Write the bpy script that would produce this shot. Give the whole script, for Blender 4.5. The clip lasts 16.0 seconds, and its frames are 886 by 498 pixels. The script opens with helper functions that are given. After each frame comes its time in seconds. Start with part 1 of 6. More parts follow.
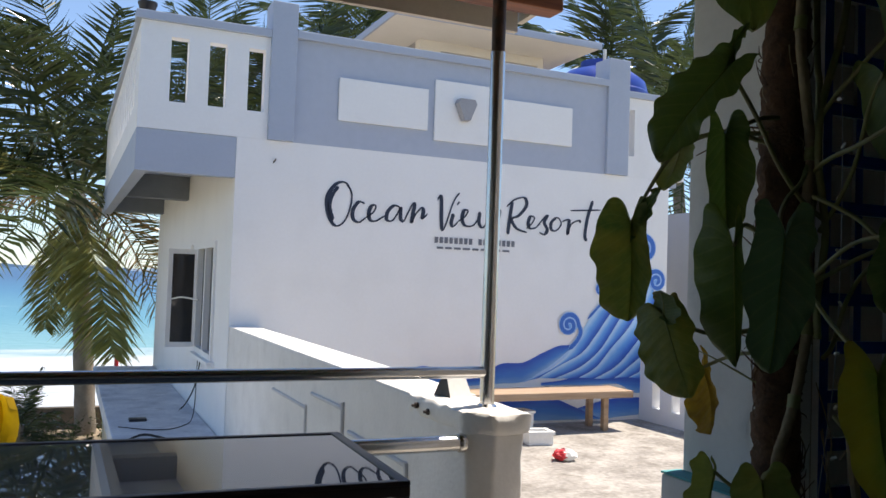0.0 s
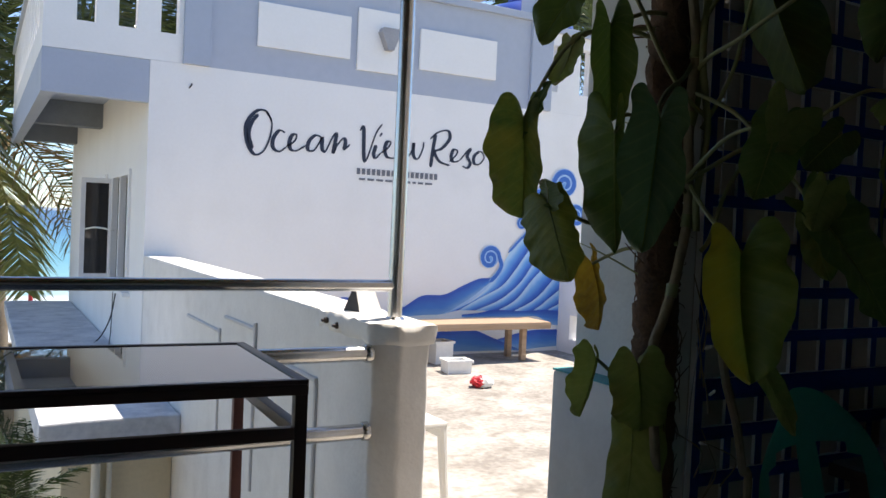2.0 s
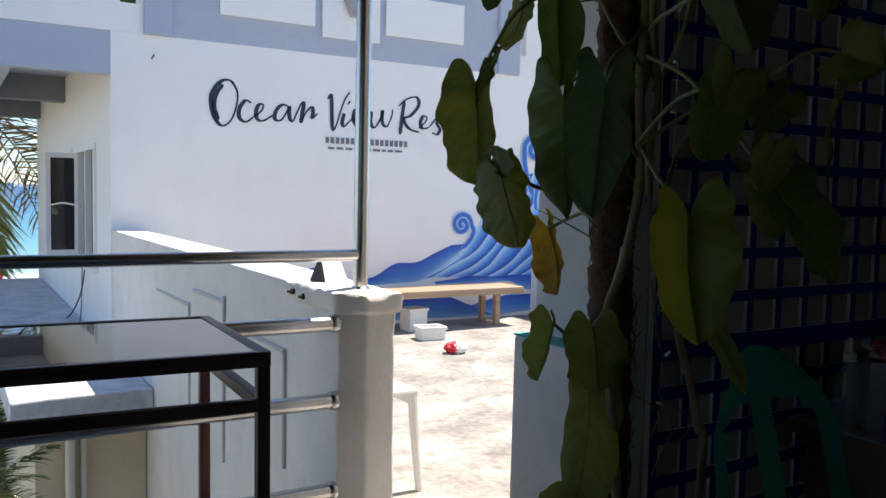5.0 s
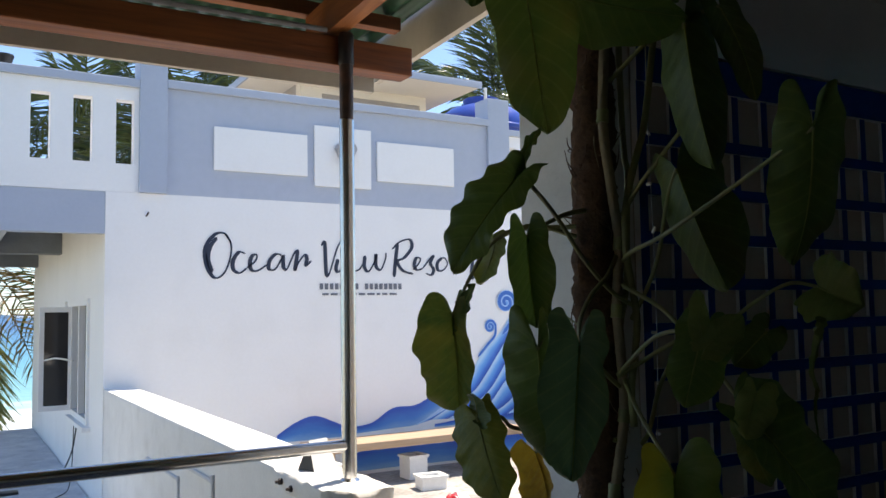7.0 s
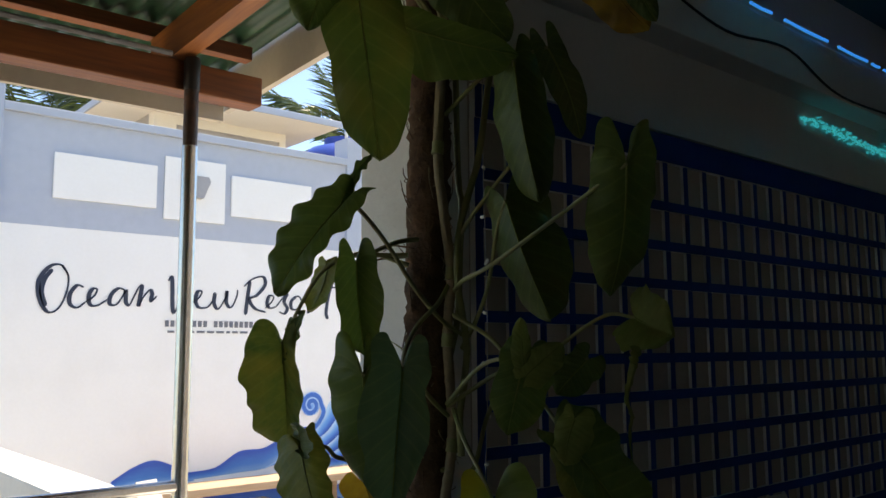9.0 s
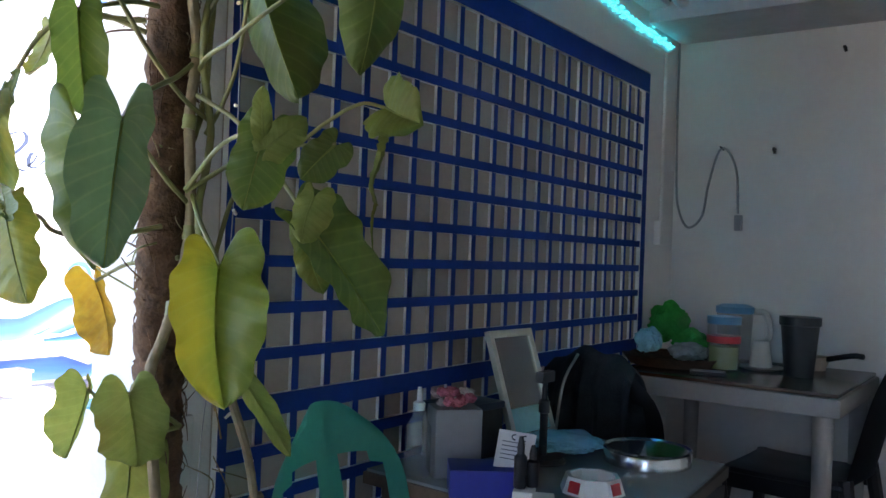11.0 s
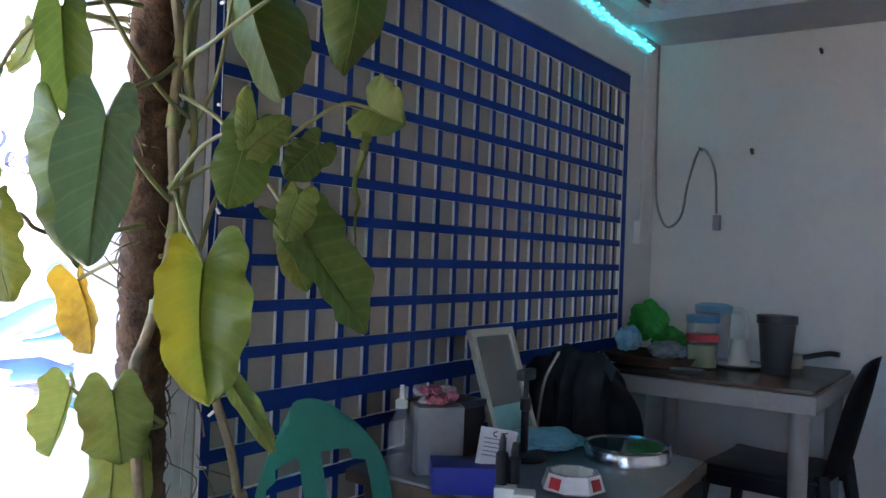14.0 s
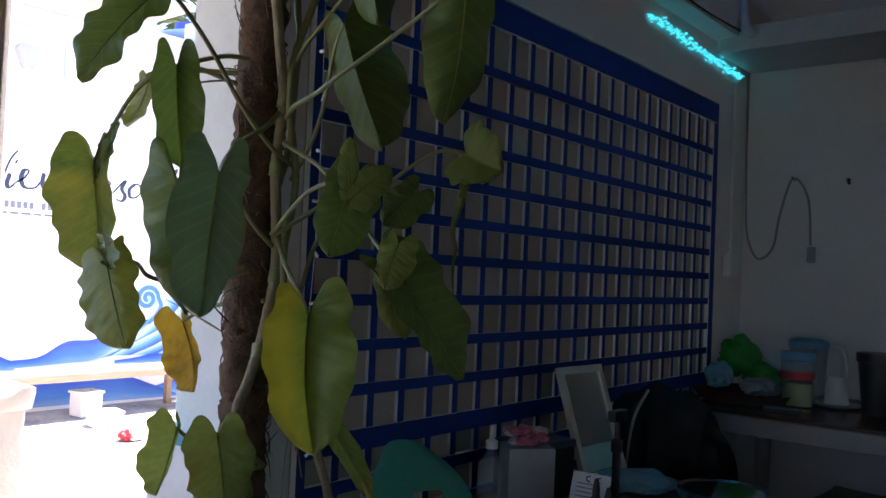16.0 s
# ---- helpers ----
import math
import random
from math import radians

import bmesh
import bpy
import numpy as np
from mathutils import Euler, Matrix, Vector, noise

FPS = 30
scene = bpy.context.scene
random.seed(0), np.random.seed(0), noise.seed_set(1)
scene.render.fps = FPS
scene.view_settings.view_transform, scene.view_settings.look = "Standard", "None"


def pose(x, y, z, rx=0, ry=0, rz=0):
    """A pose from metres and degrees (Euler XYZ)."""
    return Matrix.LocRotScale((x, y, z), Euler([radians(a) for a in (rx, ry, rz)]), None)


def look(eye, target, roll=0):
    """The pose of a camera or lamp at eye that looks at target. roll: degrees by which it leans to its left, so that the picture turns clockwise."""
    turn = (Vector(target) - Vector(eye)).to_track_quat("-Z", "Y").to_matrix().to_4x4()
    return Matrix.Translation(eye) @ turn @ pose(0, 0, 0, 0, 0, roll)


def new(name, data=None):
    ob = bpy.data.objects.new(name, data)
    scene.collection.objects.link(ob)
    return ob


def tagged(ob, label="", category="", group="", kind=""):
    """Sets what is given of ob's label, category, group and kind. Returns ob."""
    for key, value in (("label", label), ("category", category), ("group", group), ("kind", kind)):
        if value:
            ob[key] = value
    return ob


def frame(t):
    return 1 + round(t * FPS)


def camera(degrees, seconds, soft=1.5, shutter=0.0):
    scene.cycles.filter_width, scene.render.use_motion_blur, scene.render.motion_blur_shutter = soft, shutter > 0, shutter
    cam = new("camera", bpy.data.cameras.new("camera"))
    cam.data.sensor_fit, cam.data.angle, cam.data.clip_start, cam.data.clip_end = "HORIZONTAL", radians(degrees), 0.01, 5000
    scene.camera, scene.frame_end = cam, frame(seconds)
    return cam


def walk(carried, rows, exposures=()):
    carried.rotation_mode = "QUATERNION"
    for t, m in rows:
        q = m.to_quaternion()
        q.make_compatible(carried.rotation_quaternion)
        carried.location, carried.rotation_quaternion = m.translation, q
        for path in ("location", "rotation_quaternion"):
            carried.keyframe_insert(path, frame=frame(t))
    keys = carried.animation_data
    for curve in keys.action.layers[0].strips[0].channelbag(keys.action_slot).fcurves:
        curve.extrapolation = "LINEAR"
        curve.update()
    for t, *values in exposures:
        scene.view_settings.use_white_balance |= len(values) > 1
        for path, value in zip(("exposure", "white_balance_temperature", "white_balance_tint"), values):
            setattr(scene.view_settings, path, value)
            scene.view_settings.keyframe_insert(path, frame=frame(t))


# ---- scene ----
cam = camera(56.1, 16.0)
PATH = [
    (0, (-1.133, -6.398, 1.239), (-0.311, -4.576, 1.314), 2.01),
    (0.5, (-1.128, -6.421, 1.222), (-0.305, -4.600, 1.286), 2.09),
    (1, (-1.091, -6.417, 1.173), (-0.227, -4.613, 1.163), 2.45),
    (1.5, (-1.079, -6.431, 1.160), (-0.137, -4.667, 1.121), 2.52),
    (2, (-1.073, -6.438, 1.149), (-0.096, -4.693, 1.094), 2.57),
    (2.5, (-1.065, -6.447, 1.134), (-0.072, -4.714, 1.033), 2.28),
    (3, (-1.057, -6.452, 1.123), (-0.053, -4.730, 0.958), 1.94),
    (3.2, (-1.053, -6.460, 1.117), (-0.043, -4.744, 0.928), 1.81),
    (5.3, (-1.032, -6.457, 1.175), (-0.005, -4.743, 1.076), 0.98),
    (5.5, (-1.026, -6.462, 1.199), (-0.009, -4.740, 1.149), 0.56),
    (6, (-1.015, -6.454, 1.269), (-0.026, -4.716, 1.321), -0.25),
    (6.5, (-1.011, -6.453, 1.312), (-0.030, -4.713, 1.411), -0.68),
    (7, (-0.987, -6.451, 1.370), (0.037, -4.739, 1.515), -0.94),
    (7.5, (-1.001, -6.464, 1.398), (0.093, -4.800, 1.585), -0.48),
    (8, (-0.995, -6.460, 1.420), (0.124, -4.816, 1.632), -0.77),
    (8.5, (-0.976, -6.464, 1.412), (0.200, -4.864, 1.652), -0.96),
    (9, (-0.938, -6.471, 1.343), (0.350, -4.960, 1.587), -0.40),
    (9.5, (-0.890, -6.462, 1.272), (0.524, -5.055, 1.412), 1.23),
    (10, (-0.866, -6.470, 1.202), (0.662, -5.181, 1.259), 2.53),
    (12.3, (-0.822, -6.523, 1.148), (0.842, -5.413, 1.156), 1.47),
    (12.5, (-0.828, -6.526, 1.148), (0.839, -5.422, 1.154), 1.50),
    (13, (-0.834, -6.525, 1.144), (0.840, -5.429, 1.152), 1.44),
    (13.5, (-0.842, -6.514, 1.148), (0.832, -5.419, 1.158), 1.67),
    (14, (-0.851, -6.501, 1.155), (0.800, -5.373, 1.170), 2.11),
    (14.5, (-0.863, -6.499, 1.163), (0.747, -5.312, 1.186), 2.57),
    (15, (-0.866, -6.488, 1.163), (0.724, -5.275, 1.190), 2.80),
    (15.5, (-0.874, -6.494, 1.192), (0.696, -5.256, 1.236), 2.69),
    (16, (-0.876, -6.471, 1.196), (0.666, -5.199, 1.254), 2.43),
]
walk(cam, [(t, look(eye, target, roll)) for t, eye, target, roll in PATH], exposures=[(0.0, 0.8, 7000, 14), (1.5, 1.1, 7000, 14), (3.0, 1.0, 7000, 14), (5.5, 1.04, 6800, 13), (6.5, 0.96, 6850, 13), (7.0, 1.2, 7000, 13), (7.5, 1.32, 7300, 13), (8.0, 1.22, 7500, 13), (9.0, 1.55, 8000, 12), (9.6, 1.75, 7700, 14), (10.0, 2.95, 7250, 19), (10.2, 3.3, 7200, 20), (11.2, 4.75, 7000, 24), (12.3, 5.3, 6800, 29), (13.2, 5.15, 6850, 29), (14.0, 4.75, 6900, 28), (14.6, 3.9, 7000, 26), (15.0, 3.55, 7000, 26), (15.5, 3.42, 7000, 26), (16.0, 3.1, 7000, 26)])

# ---- world, sun, lamps ----
world = bpy.data.worlds.new("sky")
scene.world = world
world.use_nodes = True
wn = world.node_tree.nodes
sky = wn.new("ShaderNodeTexSky")
sky.sky_type, sky.sun_disc = "NISHITA", False
SUN_TO = Vector((0.38, 0.06, 1.0)).normalized()
sky.sun_elevation = math.asin(SUN_TO.z)
sky.sun_rotation = math.atan2(SUN_TO.x, SUN_TO.y)
sky.air_density, sky.dust_density, sky.ozone_density = 1.0, 0.05, 4.0
wl = world.node_tree.links
wtc, wsep, wramp, wmul = wn.new("ShaderNodeTexCoord"), wn.new("ShaderNodeSeparateXYZ"), wn.new("ShaderNodeValToRGB"), wn.new("ShaderNodeMixRGB")
wramp.color_ramp.elements[0].color, wramp.color_ramp.elements[1].color = (0.72, 0.86, 1.06, 1), (1, 1, 1, 1)   # sea haze near the horizon
wramp.color_ramp.elements[1].position = 0.35
wmul.blend_type = "MULTIPLY"
wmul.inputs[0].default_value = 1.0
wl.new(wtc.outputs["Generated"], wsep.inputs[0]); wl.new(wsep.outputs[2], wramp.inputs[0])
wl.new(sky.outputs[0], wmul.inputs[1]); wl.new(wramp.outputs[0], wmul.inputs[2])
wl.new(wmul.outputs[0], wn["Background"].inputs[0])
wn["Background"].inputs[1].default_value = 0.11
sun_data = bpy.data.lights.new("sun", "SUN")
sun_data.energy, sun_data.angle, sun_data.color = 4.2, radians(0.55), (1.0, 0.95, 0.86)
sun = new("sun", sun_data)
sun.matrix_world = look(SUN_TO * 60, (0, 0, 0))

BM = Matrix.Identity(4)      # x along the house wall, y behind it, origin at its corner


# ---- materials ----
def mat(name, col, rough=0.6, col2=None, scale=8.0, fine=60.0, bump=0.1, metal=0.0, spec=0.5, stain=None, vary=0.0, trans=0.0, soft=0.5):
    """Two scales of colour change, fine relief, optional stains (colour, scale, amount)."""
    m = bpy.data.materials.new(name)
    m.use_nodes = True
    nt = m.node_tree
    n, l = nt.nodes, nt.links
    b = n["Principled BSDF"]
    b.inputs["Roughness"].default_value, b.inputs["Metallic"].default_value = rough, metal
    b.inputs["Specular IOR Level"].default_value = spec
    tc = n.new("ShaderNodeTexCoord")
    big, small = n.new("ShaderNodeTexNoise"), n.new("ShaderNodeTexNoise")
    big.inputs["Scale"].default_value, small.inputs["Scale"].default_value = scale, fine
    big.inputs["Detail"].default_value = 5
    for t in (big, small):
        l.new(tc.outputs["Object"], t.inputs["Vector"])
    col2 = col2 or tuple(c * 0.82 for c in col)
    ramp = n.new("ShaderNodeValToRGB")
    ramp.color_ramp.elements[0].position, ramp.color_ramp.elements[1].position = 0.5 - soft * 0.4, 0.5 + soft * 0.4
    ramp.color_ramp.elements[0].color, ramp.color_ramp.elements[1].color = (*col2, 1), (*col, 1)
    mix = n.new("ShaderNodeMath")
    mix.operation = "MULTIPLY_ADD"
    mix.inputs[1].default_value, mix.inputs[2].default_value = 0.35, 0.0
    l.new(small.outputs["Fac"], mix.inputs[0])
    add = n.new("ShaderNodeMath")
    add.operation = "MULTIPLY_ADD"
    add.inputs[1].default_value = 0.65
    l.new(big.outputs["Fac"], add.inputs[0]); l.new(mix.outputs[0], add.inputs[2])
    l.new(add.outputs[0], ramp.inputs[0])
    out = ramp.outputs[0]
    if stain:
        sc, ssc, amt = stain
        sn, sr, sm = n.new("ShaderNodeTexNoise"), n.new("ShaderNodeValToRGB"), n.new("ShaderNodeMixRGB")
        sn.inputs["Scale"].default_value, sn.inputs["Detail"].default_value = ssc, 8
        sr.color_ramp.elements[0].position, sr.color_ramp.elements[1].position = 0.52, 0.75
        sr.color_ramp.elements[1].color = (amt, amt, amt, 1)
        l.new(tc.outputs["Object"], sn.inputs["Vector"]); l.new(sn.outputs["Fac"], sr.inputs[0]); l.new(sr.outputs[0], sm.inputs[0])
        l.new(out, sm.inputs[1]); sm.inputs[2].default_value = (*sc, 1)
        out = sm.outputs[0]
    if vary:
        oi, hs, mm = n.new("ShaderNodeObjectInfo"), n.new("ShaderNodeHueSaturation"), n.new("ShaderNodeMapRange")
        mm.inputs[3].default_value, mm.inputs[4].default_value = 1 - vary, 1 + vary
        l.new(oi.outputs["Random"], mm.inputs[0]); l.new(mm.outputs[0], hs.inputs["Value"]); l.new(out, hs.inputs["Color"])
        out = hs.outputs[0]
    l.new(out, b.inputs["Base Color"])
    if bump:
        bp = n.new("ShaderNodeBump")
        bp.inputs["Strength"].default_value, bp.inputs["Distance"].default_value = bump, 0.01
        l.new(add.outputs[0], bp.inputs["Height"]); l.new(bp.outputs[0], b.inputs["Normal"])
    if trans:
        tr, ms = n.new("ShaderNodeBsdfTranslucent"), n.new("ShaderNodeMixShader")
        ms.inputs[0].default_value = trans
        l.new(out, tr.inputs[0]); l.new(b.outputs[0], ms.inputs[1]); l.new(tr.outputs[0], ms.inputs[2])
        l.new(ms.outputs[0], n["Material Output"].inputs[0])
    return m


def wood(name, a, b, axis=0, rough=0.55, scale=1.0):
    """Stretched grain along one axis."""
    m = mat(name, a, rough, b, 3 * scale, 30 * scale, 0.25)
    n, l = m.node_tree.nodes, m.node_tree.links
    mp = n.new("ShaderNodeMapping")
    s = [14.0, 14.0, 14.0]
    s[axis] = 0.9
    mp.inputs["Scale"].default_value = s
    tc = [x for x in n if x.type == "TEX_COORD"][0]
    l.new(tc.outputs["Object"], mp.inputs[0])
    for x in n:
        if x.type == "TEX_NOISE":
            l.new(mp.outputs[0], x.inputs["Vector"])
            x.inputs["Scale"].default_value = 1.2 * scale if x.inputs["Scale"].default_value < 20 else 6 * scale
    return m


def glow(name, col, strength):
    m = bpy.data.materials.new(name)
    m.use_nodes = True
    b = m.node_tree.nodes["Principled BSDF"]
    b.inputs["Base Color"].default_value = (*col, 1)
    b.inputs["Emission Color"].default_value, b.inputs["Emission Strength"].default_value = (*col, 1), strength
    return m


def clear_film(name, col, veil):
    """Thin clear plastic: mostly seen through, with a faint veil and gloss."""
    m = mat(name, col, 0.12, bump=0, spec=0.8)
    n, l = m.node_tree.nodes, m.node_tree.links
    tr, ms = n.new("ShaderNodeBsdfTransparent"), n.new("ShaderNodeMixShader")
    ms.inputs[0].default_value = veil
    l.new(tr.outputs[0], ms.inputs[1]); l.new(n["Principled BSDF"].outputs[0], ms.inputs[2])
    l.new(ms.outputs[0], n["Material Output"].inputs[0])
    return m


def ramp_paint(name, stops):
    """Brush gradient across a painted band, from its own UV."""
    m = mat(name, (0.5, 0.5, 0.5), 0.55, bump=0.05)
    n, l = m.node_tree.nodes, m.node_tree.links
    uv, sep, cr = n.new("ShaderNodeUVMap"), n.new("ShaderNodeSeparateXYZ"), n.new("ShaderNodeValToRGB")
    noise_n, ad = n.new("ShaderNodeTexNoise"), n.new("ShaderNodeMath")
    noise_n.inputs["Scale"].default_value = 9
    ad.operation = "MULTIPLY_ADD"; ad.inputs[1].default_value = 0.25
    l.new(uv.outputs[0], sep.inputs[0]); l.new(noise_n.outputs[0], ad.inputs[0]); l.new(sep.outputs[1], ad.inputs[2])
    l.new(ad.outputs[0], cr.inputs[0])
    el = cr.color_ramp.elements
    for i, (p, c) in enumerate(stops):
        e = el[i] if i < 2 else el.new(p)
        e.position, e.color = p, (*c, 1)
    l.new(cr.outputs[0], n["Principled BSDF"].inputs["Base Color"])
    return m


WHITE = mat("white_wall_paint", (0.87, 0.865, 0.855), 0.65, (0.82, 0.815, 0.805), 1.6, 40, 0.12, stain=((0.73, 0.725, 0.71), 2.2, 0.35))
OLDWHITE = mat("weathered_white_paint", (0.77, 0.755, 0.72), 0.8, (0.68, 0.665, 0.635), 6, 60, 0.5, stain=((0.52, 0.50, 0.46), 5, 0.4))
GREYBLUE = mat("blue_grey_wall_paint", (0.42, 0.47, 0.565), 0.65, (0.38, 0.43, 0.525), 2, 40, 0.12)
ROUGHGREY = mat("rough_grey_paint", (0.45, 0.495, 0.585), 0.9, (0.41, 0.455, 0.545), 14, 200, 0.45)
CONCRETE = mat("yard_concrete", (0.47, 0.44, 0.395), 0.9, (0.23, 0.21, 0.185), 3.2, 30, 0.9, stain=((0.17, 0.15, 0.125), 6.5, 0.9), soft=0.32)
FLOOR = mat("porch_concrete", (0.24, 0.23, 0.215), 0.75, (0.16, 0.155, 0.145), 2, 40, 0.25)
INNER = mat("cream_inner_wall", (0.78, 0.745, 0.71), 0.7, (0.71, 0.68, 0.645), 1.5, 50, 0.12, stain=((0.5, 0.48, 0.45), 3, 0.3))
BEIGE = mat("beige_panel", (0.50, 0.43, 0.355), 0.75, (0.41, 0.35, 0.29), 4, 60, 0.25)
BLUE = mat("blue_lattice_paint", (0.005, 0.058, 0.31), 0.62, (0.004, 0.040, 0.22), 6, 50, 0.15, spec=0.2)
TURQ = mat("turquoise_paint", (0.10, 0.42, 0.44), 0.7, (0.08, 0.33, 0.36), 8, 60, 0.3)
CREAMBOARD = mat("cream_board", (0.60, 0.55, 0.48), 0.75, (0.52, 0.475, 0.41), 3, 50, 0.15, stain=((0.38, 0.33, 0.27), 5, 0.4))
GREYFRAMESIDE = mat("grey_frame_and_shaded_side", (0.40, 0.37, 0.34), 0.75, (0.34, 0.31, 0.29), 3, 50, 0.12)
CEILING = mat("teal_ceiling_board", (0.04, 0.17, 0.20), 0.6, (0.03, 0.12, 0.15), 3, 50, 0.1)
STEEL = mat("stainless_steel", (0.62, 0.61, 0.59), 0.24, (0.5, 0.49, 0.475), 8, 90, 0.03, metal=1.0)
DARKPAINT = mat("dark_smoked_metal", (0.05, 0.035, 0.03), 0.5, (0.03, 0.022, 0.02), 20, 90, 0.3, metal=0.4)
BROWNMETAL = mat("dark_brown_steel", (0.045, 0.022, 0.018), 0.4, (0.03, 0.015, 0.013), 12, 80, 0.12)
REDWOOD = wood("red_brown_timber", (0.36, 0.115, 0.032), (0.10, 0.028, 0.012))
REDWOOD_Y = wood("red_brown_timber_along", (0.44, 0.155, 0.04), (0.17, 0.052, 0.018), 1)
BENCHWOOD = wood("weathered_bench_wood", (0.50, 0.36, 0.24), (0.30, 0.20, 0.12))
DESKWOOD = wood("brown_desk_wood", (0.16, 0.10, 0.06), (0.08, 0.05, 0.03))
GREENROOF = mat("green_roof_sheet", (0.03, 0.10, 0.055), 0.4, (0.02, 0.07, 0.04), 4, 50, 0.05)
BARK = mat("palm_bark", (0.30, 0.26, 0.21), 0.9, (0.17, 0.14, 0.11), 6, 50, 0.8)
FROND = mat("palm_frond", (0.072, 0.098, 0.036), 0.2, (0.032, 0.048, 0.020), 2, 20, 0, vary=0.35, trans=0.35)
# brighter copy of the frond colour, with the sunlight painted in
FRONDLIT = mat("sunlit_yellow_frond", (0.42, 0.40, 0.15), 0.30, (0.20, 0.24, 0.07), 2, 20, 0, vary=0.15, trans=0.5)
FRONDDRY = mat("dry_palm_frond", (0.34, 0.24, 0.10), 0.6, (0.22, 0.14, 0.06), 2, 20, 0, trans=0.25)
COIR = mat("coconut_fibre", (0.17, 0.088, 0.045), 0.95, (0.05, 0.026, 0.015), 28, 140, 1.0)
VINE = mat("vine_stem", (0.24, 0.25, 0.08), 0.5, (0.18, 0.16, 0.06), 14, 80, 0.3)
VINEGREY = mat("woody_vine", (0.32, 0.24, 0.14), 0.8, (0.18, 0.13, 0.07), 16, 90, 0.5)
LEAFMATS = {
    "g": mat("green_leaf", (0.125, 0.185, 0.030), 0.5, (0.075, 0.130, 0.025), 9, 70, 0.35, spec=0.35, stain=((0.19, 0.17, 0.03), 9, 0.7), trans=0.42),
    "d": mat("deep_green_leaf", (0.105, 0.155, 0.028), 0.5, (0.055, 0.095, 0.020), 9, 70, 0.35, spec=0.35, stain=((0.13, 0.12, 0.025), 10, 0.6), trans=0.35),
    "b": mat("blue_green_leaf", (0.105, 0.175, 0.075), 0.45, (0.075, 0.135, 0.055), 6, 70, 0.25, spec=0.4, stain=((0.13, 0.19, 0.05), 7, 0.5), trans=0.28),
    "y": mat("yellowing_leaf", (0.20, 0.21, 0.032), 0.52, (0.085, 0.140, 0.025), 6, 70, 0.35, spec=0.35, stain=((0.34, 0.26, 0.035), 7, 0.8), trans=0.4, soft=0.35),
    "p": mat("pale_green_leaf", (0.24, 0.275, 0.065), 0.52, (0.135, 0.185, 0.035), 9, 70, 0.35, spec=0.35, stain=((0.20, 0.17, 0.04), 13, 0.6), trans=0.42),
    "Y": mat("yellow_green_leaf", (0.175, 0.225, 0.028), 0.5, (0.115, 0.175, 0.022), 4.2, 60, 0.3, stain=((0.20, 0.21, 0.03), 8, 0.7), trans=0.36, soft=0.3),
    "o": mat("dying_yellow_leaf", (0.55, 0.35, 0.03), 0.5, (0.30, 0.15, 0.02), 12, 50, 0.3, stain=((0.14, 0.08, 0.02), 16, 0.9), trans=0.4),
}


def veined(m):
    """Side veins that run from the midrib to the edge of a leaf blade, by its UV (along, across)."""
    n, l = m.node_tree.nodes, m.node_tree.links
    b = n["Principled BSDF"]
    uv, sep, ab, sl, sn, pw, mx, dk = [n.new("ShaderNode" + k) for k in ("UVMap", "SeparateXYZ", "Math", "Math", "Math", "Math", "MixRGB", "MixRGB")]
    ab.operation, sl.operation, sn.operation, pw.operation = "ABSOLUTE", "MULTIPLY_ADD", "SINE", "POWER"
    fr = n.new("ShaderNodeMath"); fr.operation = "MULTIPLY"; fr.inputs[1].default_value = 52
    hf = n.new("ShaderNodeMath"); hf.operation = "MULTIPLY_ADD"; hf.inputs[1].default_value = hf.inputs[2].default_value = 0.5
    l.new(uv.outputs[0], sep.inputs[0]); l.new(sep.outputs[1], ab.inputs[0])
    sl.inputs[1].default_value = -0.22
    l.new(ab.outputs[0], sl.inputs[0]); l.new(sep.outputs[0], sl.inputs[2]); l.new(sl.outputs[0], fr.inputs[0]); l.new(fr.outputs[0], sn.inputs[0])
    l.new(sn.outputs[0], hf.inputs[0]); l.new(hf.outputs[0], pw.inputs[0]); pw.inputs[1].default_value = 14
    src = b.inputs["Base Color"].links[0].from_socket
    mx.blend_type = "MIX"
    fac = n.new("ShaderNodeMath"); fac.operation = "MULTIPLY"; fac.inputs[1].default_value = 0.11
    l.new(pw.outputs[0], fac.inputs[0]); l.new(fac.outputs[0], mx.inputs[0]); l.new(src, mx.inputs[1]); mx.inputs[2].default_value = (0.34, 0.38, 0.12, 1)
    l.new(mx.outputs[0], b.inputs["Base Color"])
    for k in n:
        if k.type == "BSDF_TRANSLUCENT":
            l.new(mx.outputs[0], k.inputs[0])
    bp = n.new("ShaderNodeBump")
    bp.inputs["Strength"].default_value, bp.inputs["Distance"].default_value = 0.16, 0.004
    l.new(hf.outputs[0], bp.inputs["Height"])
    if b.inputs["Normal"].links:
        l.new(b.inputs["Normal"].links[0].from_socket, bp.inputs["Normal"])
    l.new(bp.outputs[0], b.inputs["Normal"])


